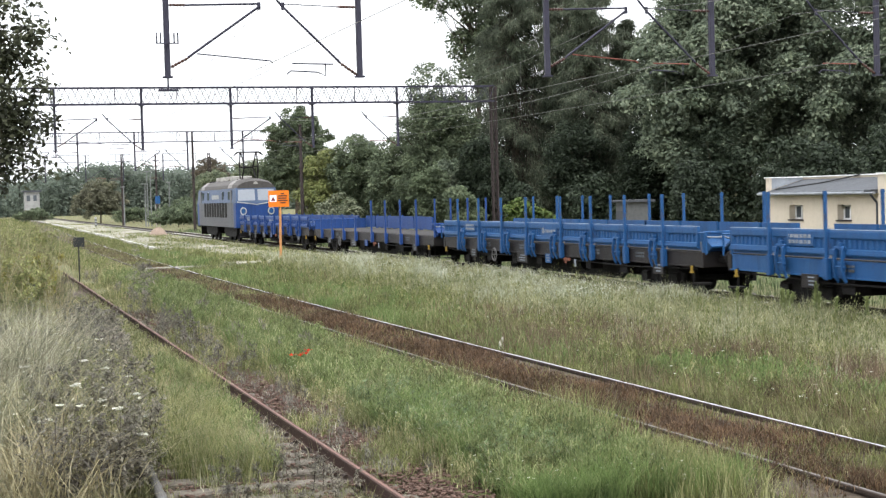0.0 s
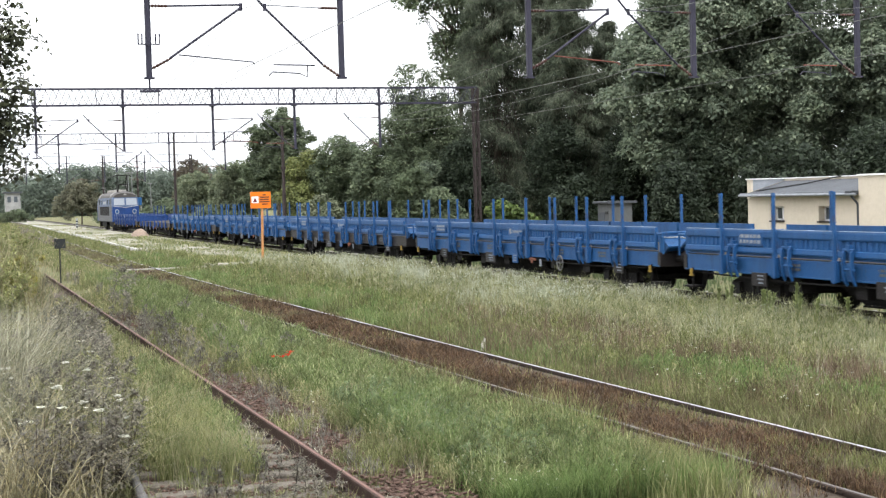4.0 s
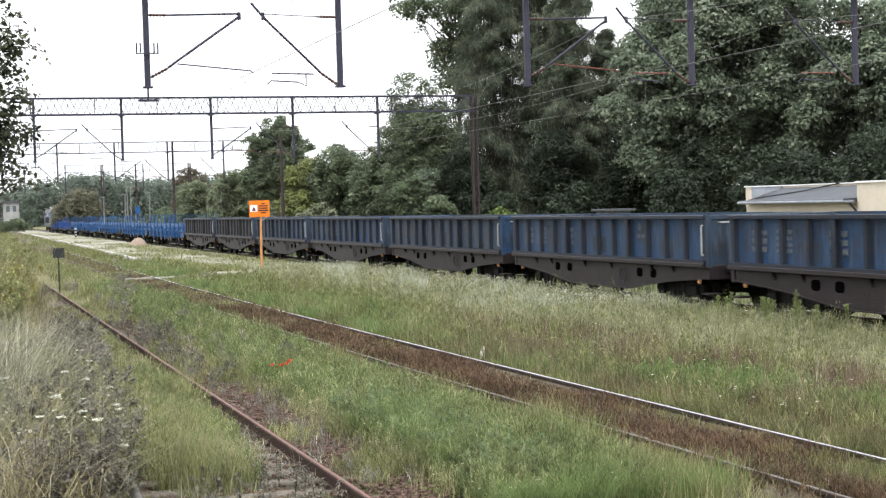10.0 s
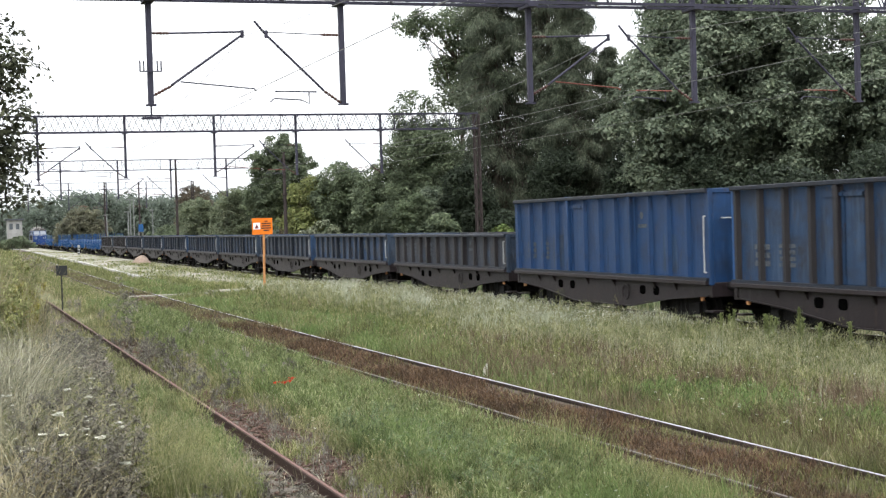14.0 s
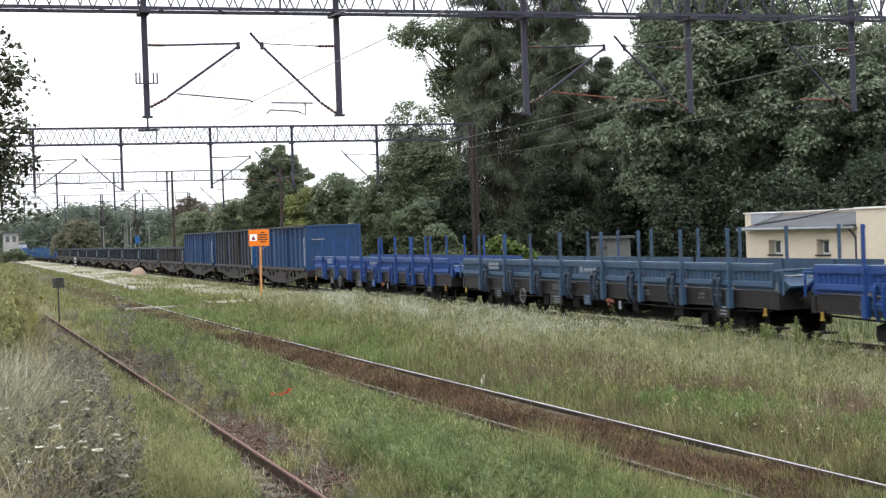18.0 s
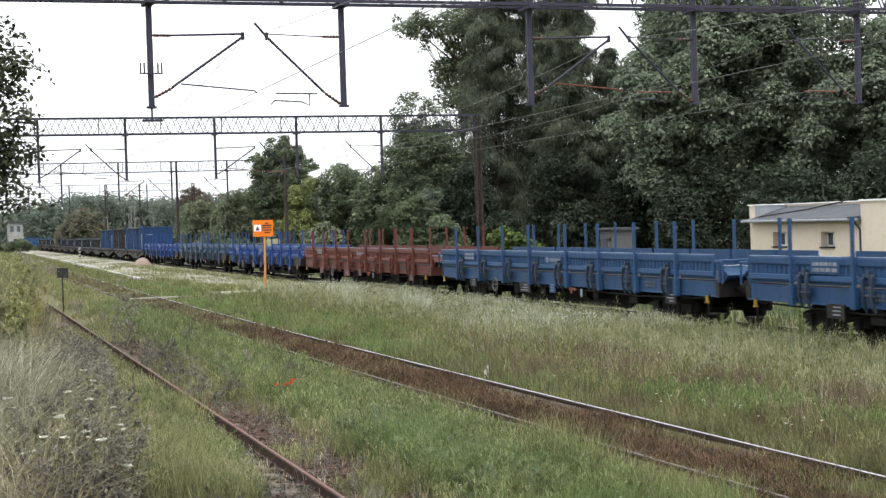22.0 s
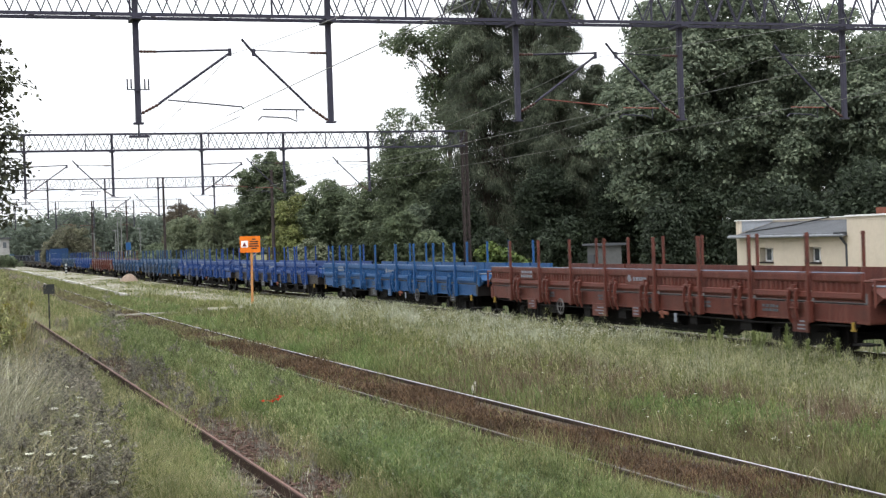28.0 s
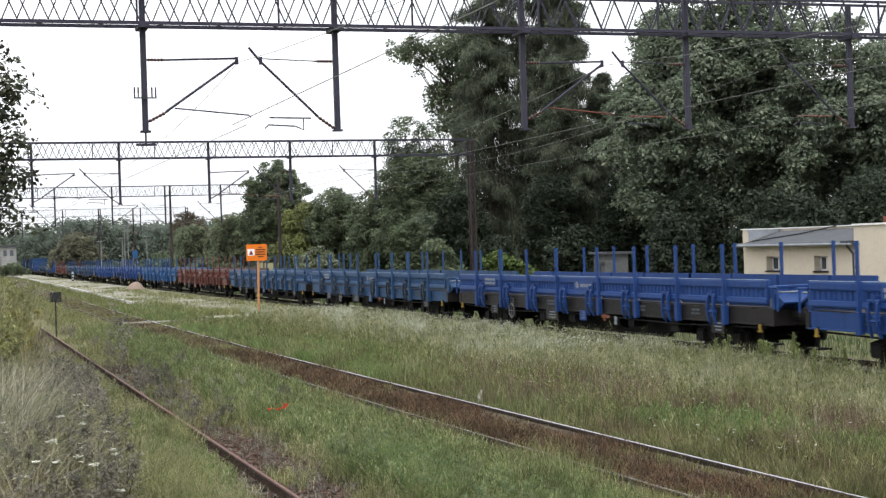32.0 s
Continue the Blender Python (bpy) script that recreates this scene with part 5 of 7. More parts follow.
NEEDLE = leafy("larch_needles", [(0, (0.070, 0.086, 0.066)), (0.6, (0.118, 0.138, 0.104)), (1, (0.185, 0.208, 0.155))], see=0.4, tuft=0.7)
PALELEAF = leafy("silvery_leaves", [(0.0, (0.12, 0.14, 0.09)), (1.0, (0.24, 0.26, 0.19))])
# the shade under the tall trees is put into this dark leaf colour
SHADE = leafy("shade_dark_leaves", [(0, (0.026, 0.036, 0.026)), (1, (0.056, 0.072, 0.050))], see=0.35)
# olive brown of the far shrub, lightened to carry the haze
OLIVE = leafy("hazed_olive_brown_leaves", [(0, (0.145, 0.145, 0.11)), (1, (0.22, 0.215, 0.16))], see=0.45, tuft=0.5)
COPPER = leafy("copper_leaves", [(0, (0.075, 0.062, 0.048)), (1, (0.145, 0.12, 0.09))])
# brownish leaves, darkened in colour as if backlit against the sky
NEARLEAF = leafy("backlit_brownish_leaves", [(0, (0.03, 0.031, 0.022)), (0.6, (0.062, 0.068, 0.044)), (1, (0.12, 0.128, 0.085))])
# aerial haze is put into this colour: paler and bluer than near leaves
FAR = leafy("hazed_distant_leaves", [(0, (0.125, 0.155, 0.135)), (1, (0.185, 0.215, 0.185))], see=0.5, tuft=0.3)
# hedge leaves beyond 150 m, lightened in colour to stand for haze
MIDLEAF = leafy("hazed_hedge_leaves", [(0, (0.145, 0.17, 0.118)), (0.6, (0.195, 0.222, 0.155)), (1, (0.26, 0.285, 0.2))], see=0.55, tuft=1.2)


def leaf_cloud(centres, radii, n, size, rng, flat=0.5):
    """n leaves gathered round clump centres, each a bent four-cornered blade facing outwards and up."""
    k = rng.integers(0, len(centres), n)
    d = rng.normal(size=(n, 3))
    p = centres[k] + d * radii[k][:, None] * 0.52 * np.array([1.05, 1.05, 0.72])
    d /= np.linalg.norm(d, axis=1)[:, None]
    nrm = d * 0.7 + np.array([0, 0, flat]) + rng.normal(size=(n, 3)) * 0.5
    nrm /= np.linalg.norm(nrm, axis=1)[:, None]
    return leaf_faces(p, nrm, size, rng)


def leaf_domes(centres, radii, n, size, rng):
    """n leaves laid like shingles over flattened domes, thick on top and ragged below, so each clump shades the next."""
    area = radii ** 2
    k = rng.choice(len(centres), n, p=area / area.sum())
    d = rng.normal(size=(n, 3)) + np.array([0, 0, 0.55])
    d /= np.linalg.norm(d, axis=1)[:, None]
    lobe = 1 + 0.28 * np.sin(d[:, 0] * 5.0 + k) * np.sin(d[:, 1] * 5.0 + 2.3 * k) + 0.16 * np.sin(d[:, 2] * 9.0 + 1.7 * k)
    r = radii[k] * lobe * (1 - 0.5 * rng.random(n) ** 2.2)
    p = centres[k] + d * r[:, None] * np.array([1.0, 1.0, 0.62]) - np.array([0, 0, 0.25]) * (np.hypot(d[:, 0], d[:, 1]) * r)[:, None] ** 1.5
    nrm = d * 0.6 + np.array([0, 0, 0.45]) + rng.normal(size=(n, 3)) * 0.42
    nrm /= np.linalg.norm(nrm, axis=1)[:, None]
    return leaf_faces(p, nrm, size, rng)


def leaf_faces(p, nrm, size, rng):
    n = len(p)
    u = np.cross(nrm, rng.normal(size=(n, 3)))
    u /= np.linalg.norm(u, axis=1)[:, None]
    v = np.cross(nrm, u)
    s = size * rng.uniform(0.6, 1.4, n)[:, None]
    a, b = p - u * s, p + u * s
    c, e = p + v * s * 0.55 + nrm * s * 0.22, p - v * s * 0.55 + nrm * s * 0.22
    verts = np.stack([a, e, b, c], 1).reshape(-1, 3)
    faces = np.arange(4 * n).reshape(n, 4)
    return verts, faces


def tree(name, label, x, y, height, blobs, clumps, leaves, size, mat, seed, trunk=0.25, group="", low=0.35, clump_r=0.16):
    """A tapered trunk with limbs and a crown of leaf clumps spread through the given blobs (dx, dy, z, rx, ry, rz)."""
    rng = np.random.default_rng(seed)
    w = thing(name, label, "tree", group)
    vol = np.array([b[3] * b[4] * b[5] for b in blobs])
    k = rng.choice(len(blobs), clumps, p=vol / vol.sum())
    d = rng.normal(size=(clumps, 3))
    d /= np.linalg.norm(d, axis=1)[:, None]
    r = rng.random(clumps) ** 0.35
    bl = np.array(blobs)
    c = bl[k, :3] + d * r[:, None] * bl[k, 3:6]
    c[:, 0] += x
    c[:, 1] += y
    c = c[c[:, 2] > 0.2]
    rad = clump_r * bl[k[: len(c)], 3:6].mean(1) * rng.uniform(0.5, 1.5, len(c)) + 0.15
    v, f = leaf_domes(c, rad, leaves, size, rng)
    tr = Form()
    top = max(b[2] for b in blobs)
    tr.tube((x, y, -0.3), (x + 0.1, y, height * low), trunk, 12, trunk * 0.75)
    tr.tube((x + 0.1, y, height * low), (x, y + 0.1, top), trunk * 0.75, 10, trunk * 0.15)
    part("trunk", tr, BARK, w)
    limbs = Form()
    for j in rng.choice(len(c), min(26, len(c)), replace=False):
        h = max(height * low * 0.7, min(c[j, 2] - 0.5, top - 1) * rng.uniform(0.55, 0.9))
        mid = Vector(((x + c[j, 0]) / 2, (y + c[j, 1]) / 2, (h + c[j, 2]) / 2 + 0.3))
        limbs.tube((x, y, h), mid, trunk * 0.32, 6, trunk * 0.2)
        limbs.tube(mid, c[j], trunk * 0.2, 6, trunk * 0.05)
    part("branchwork", limbs, BARK, w)
    part("crown", cloud_mesh("crown", v, f, mat), mat, w)
    return w


def conifer(name, label, x, y, height, radius, mat, seed, sprays=520, blades=110, size=0.16, base=0.06):
    """A tall conifer: whorls of drooping boughs hung with sprays of needles."""
    rng = np.random.default_rng(seed)
    w = thing(name, label, "tree", "conifers")
    tr = Form().tube((x, y, -0.3), (x, y, height), 0.34, 12, 0.04)
    part("trunk", tr, BARK, w)
    bough, cs, rs = Form(), [], []
    n = sprays // 6
    for k in range(n):
        u = base + (1 - base) * (k + rng.random()) / n
        h = u * height
        L = radius * (1 - u) ** 0.75 * rng.uniform(0.65, 1.15) + 0.3
        a = rng.uniform(0, 2 * math.pi)
        prev = Vector((x, y, h))
        for j in range(1, 7):
            q = j / 6
            p = Vector((x + math.cos(a) * L * q, y + math.sin(a) * L * q, h + 0.10 * L * q - 0.34 * L * q * q))
            bough.tube(prev, p, 0.05 * (1.1 - q), 5, 0.05 * (1.0 - q) + 0.004, caps=False)
            prev = p
            cs.append(p)
            rs.append(0.22 + 0.16 * L * (1.1 - q) * rng.uniform(0.6, 1.2))
    part("branchwork", bough, BARK, w)
    cs, rs = np.array(cs), np.array(rs)
    m = sprays * blades
    k = rng.integers(0, len(cs), m)
    off = rng.normal(size=(m, 3)) * rs[k][:, None] * np.array([0.62, 0.62, 0.30])
    # each spray hangs down like a fringe from its bough
    hang = rng.random(m) ** 1.4 * rs[k] * 1.5
    p = cs[k] + off
    p[:, 2] -= hang
    d = off * 0.35 + np.array([0, 0, -0.9]) * rs[k][:, None] + rng.normal(size=(m, 3)) * 0.16
    d /= np.linalg.norm(d, axis=1)[:, None]
    sdir = np.cross(d, rng.normal(size=(m, 3)))
    sdir /= np.linalg.norm(sdir, axis=1)[:, None]
    s = size * rng.uniform(0.6, 1.5, m)[:, None]
    verts = np.stack([p - sdir * s * 0.10, p + d * s * 0.9 - sdir * s * 0.09, p + d * s * 2.0, p + sdir * s * 0.10], 1)
    # inside the crown and low down many twigs are bare and brown
    out = np.hypot(p[:, 0] - x, p[:, 1] - y) / radius
    bare = rng.random(m) < np.clip(1.15 - 1.5 * out - 1.3 * p[:, 2] / height, 0.02, 0.8)
    for nm, sel, mt, lb in (("needles", ~bare, mat, ""), ("dead_foliage", bare, TWIG, "brown bare hanging twig mass")):
        q = verts[sel].reshape(-1, 3)
        part(nm, cloud_mesh(nm, q, np.arange(len(q)).reshape(-1, 4), mt), mt, w, lb)
    return w


TWIG = leafy("brown_twigs", [(0, (0.034, 0.029, 0.025)), (1, (0.082, 0.070, 0.058))], see=0.1)
# the dark mass of conifers
conifer("larch", "tall dark drooping conifer behind the tracks", 41.4, 112, 34, 5.0, NEEDLE, 11, 1000, 110, 0.22)
conifer("larch", "tall dark conifer with grey trunk", 46.0, 112, 37, 5.8, NEEDLE, 12, 1150, 110, 0.22)
conifer("larch", "tall dark conifer with hanging boughs", 43.8, 102, 24, 4.0, NEEDLE, 13, 800, 110, 0.20)
conifer("larch", "shorter brownish conifer under the tall ones", 47.0, 103, 15.5, 3.8, NEEDLE, 14, 520, 110, 0.2)
tree("maple_tree", "broad leafy tree beside the conifers", 41.8, 122, 21, [(-4.1, 0, 19.4, 2.0, 1.7, 1.3), (-2.2, 0, 18.9, 1.9, 1.6, 1.5), (0.4, 0, 19.9, 2.6, 2.4, 2.4), (0.6, 0, 15.0, 2.6, 2.4, 3.5)], 170, 20000, 0.14, LIME, 21, 0.28, clump_r=0.26)
# the big broadleaf trees over the building
BIG = [(0, 0, 11.5, 7.6, 6.5, 6.0), (-4.0, 0, 8.4, 5.0, 4.8, 4.8), (4.2, 0, 9.5, 5.4, 4.8, 5.4), (0.5, 0, 17.0, 6.2, 5.4, 5.4), (-3.2, -1, 5.4, 3.8, 3.6, 3.2), (4.0, -1, 5.8, 3.8, 3.6, 3.2)]
WIDE = [(0, 0, 9.2, 7.2, 6.2, 4.6), (-3.6, 0, 13.2, 4.0, 4.2, 3.8), (-4.0, 0, 7.0, 4.6, 4.4, 4.2), (4.4, 0, 7.6, 5.0, 4.6, 4.2), (0, -1, 4.8, 5.4, 3.6, 3.0), (1.2, 0, 13.2, 4.6, 4.2, 3.4)]
tree("oak_tree", "huge dark green broadleaf tree behind the building", 50.7, 92, 24, BIG, 520, 200000, 0.15, OAK, 31, 0.45, "broadleaf trees", clump_r=0.19)
tree("oak_tree", "huge dark green broadleaf tree with visible limbs", 60.0, 84, 21, WIDE, 420, 150000, 0.15, OAK, 32, 0.45, "broadleaf trees", clump_r=0.19)
tree("oak_tree", "large broadleaf tree beside the shed", 62.5, 114, 19, WIDE, 380, 70000, 0.20, OAK, 33, 0.5, "broadleaf trees", clump_r=0.22)
tree("oak_tree", "large broadleaf tree behind the building", 77.0, 94, 20, WIDE, 340, 60000, 0.20, LIME, 34, 0.5, "broadleaf trees", clump_r=0.22)
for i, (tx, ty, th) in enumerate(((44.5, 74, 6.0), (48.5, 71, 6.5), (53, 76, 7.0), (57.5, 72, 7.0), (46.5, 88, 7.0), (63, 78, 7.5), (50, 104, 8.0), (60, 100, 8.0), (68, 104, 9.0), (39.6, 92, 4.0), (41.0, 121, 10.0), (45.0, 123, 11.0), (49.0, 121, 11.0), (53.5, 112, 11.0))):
    tree("undergrowth_tree", "shrubby undergrowth below the tall trees, painted dark as shade", tx, ty, th, [(0, 0, th * 0.5, th * 0.42, th * 0.4, th * 0.46), (0.6, 0, th * 0.25, th * 0.5, th * 0.4, th * 0.3)], 160, 9000, 0.15, SHADE, 130 + i, 0.12, "undergrowth", low=0.2, clump_r=0.24)
# the middle distance
tree("lime_tree", "tall pointed broadleaf tree", 33.2, 108, 13.0, [(0.1, 0, 10.8, 1.8, 1.7, 2.3), (0.5, 0, 7.8, 3.0, 2.7, 3.2), (0.8, 0, 4.2, 3.5, 3.1, 2.8)], 520, 70000, 0.10, LIME, 41, 0.26, "trees along the line", clump_r=0.17)
tree("lime_tree", "round-topped dark broadleaf tree", 29.6, 140, 12.2, [(0.4, 0, 10.0, 1.8, 1.8, 1.8), (-1.5, 0, 9.0, 1.6, 1.6, 1.5), (1.9, 0, 8.6, 1.6, 1.7, 1.6), (0.2, 0, 6.8, 3.0, 2.7, 2.3), (-1.6, 0, 5.4, 2.0, 2.0, 1.9)], 420, 60000, 0.11, LIME, 42, 0.25, "trees along the line", clump_r=0.17)
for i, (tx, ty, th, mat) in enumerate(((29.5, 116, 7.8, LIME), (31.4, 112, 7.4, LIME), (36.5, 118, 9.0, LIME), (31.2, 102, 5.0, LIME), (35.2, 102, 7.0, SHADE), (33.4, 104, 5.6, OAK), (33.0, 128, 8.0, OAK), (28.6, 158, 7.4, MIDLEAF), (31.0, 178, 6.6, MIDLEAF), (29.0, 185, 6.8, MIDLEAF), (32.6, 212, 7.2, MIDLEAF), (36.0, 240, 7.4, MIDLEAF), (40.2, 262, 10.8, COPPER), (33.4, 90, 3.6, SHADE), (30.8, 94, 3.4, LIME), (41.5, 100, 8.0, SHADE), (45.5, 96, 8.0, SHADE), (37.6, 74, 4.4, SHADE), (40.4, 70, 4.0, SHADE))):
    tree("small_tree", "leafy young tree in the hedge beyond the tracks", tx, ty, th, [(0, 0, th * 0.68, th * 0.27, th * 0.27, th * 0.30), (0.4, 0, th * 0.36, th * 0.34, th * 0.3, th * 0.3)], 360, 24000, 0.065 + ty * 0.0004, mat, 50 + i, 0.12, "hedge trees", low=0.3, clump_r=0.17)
for i, (tx, ty, th) in enumerate(((25.2, 192, 2.6), (28.2, 206, 3.0), (30.5, 226, 3.6), (24.6, 240, 2.4), (27.2, 168, 2.2), (26.2, 148, 1.8), (11.6, 300, 2.6))):
    tree("bush", "low spreading green bush beyond the tracks", tx, ty, th, [(-1.6, 0, th * 0.40, 1.9, 1.6, th * 0.42), (0.4, 0, th * 0.52, 2.0, 1.6, th * 0.5), (2.2, 0, th * 0.36, 1.8, 1.5, th * 0.38)], 120, 9000, 0.13, LIME, 210 + i, 0.06, "bushes along the line", low=0.2, clump_r=0.2)
tree("brown_shrub", "broad brownish shrub tree before the far wood", 21.3, 262, 7.4, [(0, 0, 4.4, 3.4, 2.6, 2.8), (-2.6, 0, 3.0, 2.4, 2.0, 2.4), (2.6, 0, 2.8, 2.4, 2.0, 2.2)], 200, 16000, 0.17, OLIVE, 83, 0.14, clump_r=0.2)
tree("yellow_tree", "yellowing round bush tree", 27.6, 118, 6.8, [(0, 0, 4.9, 2.1, 1.9, 1.9), (-0.4, 0, 2.6, 2.6, 2, 2.0)], 200, 20000, 0.11, GOLD, 80, 0.14)
tree("bright_bush", "bright green bush at the edge of the trees", 29.2, 78, 2.6, [(0, 0, 1.3, 1.4, 1.2, 1.1), (1.2, 0, 0.9, 1.1, 1.0, 0.9)], 60, 6000, 0.11, BRIGHTLEAF, 81, 0.06)
tree("silver_bush", "pale silvery shrub beside the line", 25.4, 106, 3.0, [(0, 0, 1.7, 1.5, 1.1, 1.5), (-0.7, 0, 1.0, 1.3, 1.0, 1.0)], 90, 8000, 0.10, PALELEAF, 82, 0.06)
# the tree that hangs in at the near side
tree("roadside_tree", "leafy branches of a tree beside the siding", -1.7, 36, 9.0, [(1.68, 0, 5.8, 2.2, 2.2, 2.2), (2.15, 0, 4.0, 1.75, 1.8, 1.1), (1.9, 0, 7.2, 1.6, 1.6, 1.0), (0, 0, 5.5, 3.0, 2.4, 3.0)], 340, 34000, 0.078, NEARLEAF, 90, 0.22, clump_r=0.16)


def far_wood():
    """The wooded rise at the end of the line."""
    rng = np.random.default_rng(5)
    cs, rs = [], []
    for k in range(700):
        x = rng.uniform(-60, 190)
        y = 470 + rng.uniform(0, 90) + 0.15 * x
        h = float(np.interp(x, (-60, 18, 27, 39, 46, 56, 90, 190), (9.5, 11.0, 13.2, 15.8, 15.6, 13.9, 13.8, 13.0))) + rng.uniform(-1.8, 0.8)
        for z in np.arange(1.0, h, 2.2):
            cs.append((x + rng.normal() * 1.0, y, z))
            rs.append(3.2 * (1.15 - 0.5 * z / h))
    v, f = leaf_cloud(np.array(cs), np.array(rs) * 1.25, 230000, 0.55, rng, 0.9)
    tagged(new("far_wood", cloud_mesh("far_wood", v, f, FAR)), "distant green wood closing the railway line, haze in its colour", "wood", kind="stuff")


far_wood()

# ---- grass, weeds and flowers ----
GREEN = leafy("green_grass", [(0, (0.074, 0.086, 0.033)), (0.45, (0.152, 0.168, 0.066)), (0.8, (0.245, 0.252, 0.115)), (1, (0.40, 0.372, 0.245))], see=0.45, tuft=1.6)
LUSH = leafy("lush_grass", [(0, (0.080, 0.124, 0.042)), (0.6, (0.145, 0.208, 0.074)), (1, (0.25, 0.305, 0.140))], see=0.45, tuft=1.8)
DRY = leafy("dry_grass", [(0, (0.16, 0.135, 0.08)), (0.5, (0.30, 0.262, 0.165)), (1, (0.48, 0.44, 0.31))], see=0.3)
DRYGREY = leafy("greyed_dry_grass", [(0, (0.115, 0.108, 0.076)), (0.5, (0.265, 0.255, 0.185)), (1, (0.52, 0.50, 0.40))], see=0.35)
RUSSET = leafy("russet_weeds", [(0, (0.032, 0.019, 0.012)), (0.5, (0.084, 0.049, 0.03)), (1, (0.18, 0.12, 0.074))], see=0.2)
SEEDY = leafy("pale_seed_grass", [(0, (0.150, 0.165, 0.078)), (0.5, (0.255, 0.262, 0.146)), (1, (0.440, 0.420, 0.314))], see=0.45)
HERB = leafy("pale_green_herbs", [(0, (0.083, 0.112, 0.043)), (0.6, (0.167, 0.205, 0.086)), (1, (0.323, 0.345, 0.192))], see=0.45)
DARKHERB = leafy("dark_green_herbs", [(0, (0.065, 0.092, 0.046)), (1, (0.145, 0.185, 0.095))], see=0.3)
PINKISH = leafy("pinkish_brown_weeds", [(0, (0.07, 0.05, 0.035)), (0.5, (0.145, 0.105, 0.075)), (1, (0.27, 0.215, 0.155))], see=0.25)
OLIVEWEED = leafy("olive_brown_weeds", [(0, (0.060, 0.052, 0.028)), (0.5, (0.125, 0.110, 0.060)), (1, (0.24, 0.21, 0.125))], see=0.3)
WHITISH = leafy("whitish_seed_heads", [(0, (0.25, 0.275, 0.19)), (1, (0.54, 0.54, 0.45))], see=0.4)
YELLOWISH = leafy("yellow_feathery_weeds", [(0, (0.16, 0.16, 0.035)), (1, (0.34, 0.30, 0.07))], see=0.4)
MUGWORT = leafy("grey_mugwort", [(0, (0.098, 0.088, 0.081)), (0.5, (0.160, 0.147, 0.131)), (1, (0.275, 0.257, 0.222))], see=0.35, tuft=1.0)
WEED = leafy("yellow_green_weeds", [(0, (0.120, 0.130, 0.058)), (0.6, (0.215, 0.222, 0.108)), (1, (0.38, 0.365, 0.215))], see=0.45, tuft=1.4)
PALEGRASS = leafy("pale_yellow_green_grass", [(0, (0.11, 0.125, 0.050)), (0.5, (0.225, 0.235, 0.105)), (1, (0.42, 0.40, 0.235))], see=0.45)
PETAL = leafy("white_petals", [(0.0, (0.50, 0.50, 0.45)), (1.0, (0.74, 0.74, 0.69))], see=0.2)
POPPY = leafy("poppy_petals", [(0.0, (0.55, 0.03, 0.015)), (1.0, (0.75, 0.06, 0.02))], see=0.3)


def blades(x, y, z, height, width, lean, rng):
    """Grass blades: two quads in a row each, bending over to one side."""
    n = len(x)
    a = rng.uniform(0, 2 * math.pi, n)
    h = height * rng.uniform(0.5, 1.25, n)
    w = width * rng.uniform(0.6, 1.4, n)
    l = lean * h * rng.uniform(0.2, 1.6, n)
    dx, dy = np.cos(a), np.sin(a)
    # broad sides turn roughly towards the walk of the railway
    b = a + math.pi / 2 + rng.normal(size=n) * 0.4
    sx, sy = np.cos(b), np.sin(b)
    rows = []
    for u, k in ((0.0, 1.0), (0.55, 0.8), (1.0, 0.12)):
        px, py, pz = x + dx * l * u * u, y + dy * l * u * u, z + h * u * (1 - 0.12 * u * lean)
        rows.append(np.stack([px - sx * w * k / 2, py - sy * w * k / 2, pz], -1))
        rows.append(np.stack([px + sx * w * k / 2, py + sy * w * k / 2, pz], -1))
    v = np.stack(rows, 1)
    f = np.array([(0, 1, 3, 2), (2, 3, 5, 4)])
    faces = (f[None] + 6 * np.arange(n)[:, None, None]).reshape(-1, 4)
    return v.reshape(-1, 3), faces


def patches(x, y, seed, scale):
    """A smooth field between 0 and 1 over the land."""
    r = np.random.default_rng(seed)
    s = np.zeros_like(x)
    for k in range(7):
        a, p, q = r.uniform(0, 6.3), r.uniform(0, 6.3), scale * r.uniform(0.5, 2.2)
        s += np.sin((np.cos(a) * x + np.sin(a) * y * 0.45) * q + p)
    return 1 / (1 + np.exp(-s * 1.1))


def meadow(name, label, lo, hi, y0, y1, n, height, width, lean, mat, seed, field=None, z=-0.22, tuft=7, category="grass"):
    """Tufts of blades between two lines beside the track, thicker on the ground near by."""
    rng = np.random.default_rng(seed)
    m = n // tuft
    y = y0 * (y1 / y0) ** rng.random(m)
    u = rng.random(m)
    a = np.array([lo(v) if callable(lo) else lo for v in y])
    b = np.array([hi(v) if callable(hi) else hi for v in y])
    x = a + (b - a) * u
    if field:
        keep = field(x, y) > rng.random(m)
        x, y = x[keep], y[keep]
    clear = ~((x > 6.0) & (x < 13.0) & (y > 66.0) & (y < 68.0))
    x, y = x[clear], y[clear]
    far = np.clip(y / 22, 0.6, 9) ** 0.7
    hh = height * (0.45 + 1.05 * patches(x, y, seed + 100, 2.2))
    x, y, far, hh = (np.repeat(q, tuft) for q in (x, y, far, hh))
    s = 0.07 * far
    x = x + rng.normal(size=len(x)) * s
    y = y + rng.normal(size=len(x)) * s * 1.6
    v, f = blades(x, y, np.full(len(x), z), hh, width * far, lean, rng)
    return tagged(new(name, cloud_mesh(name, v, f, mat)), label, category, kind="stuff")


def near_two(d):
    return lambda y: line_two(y) + d


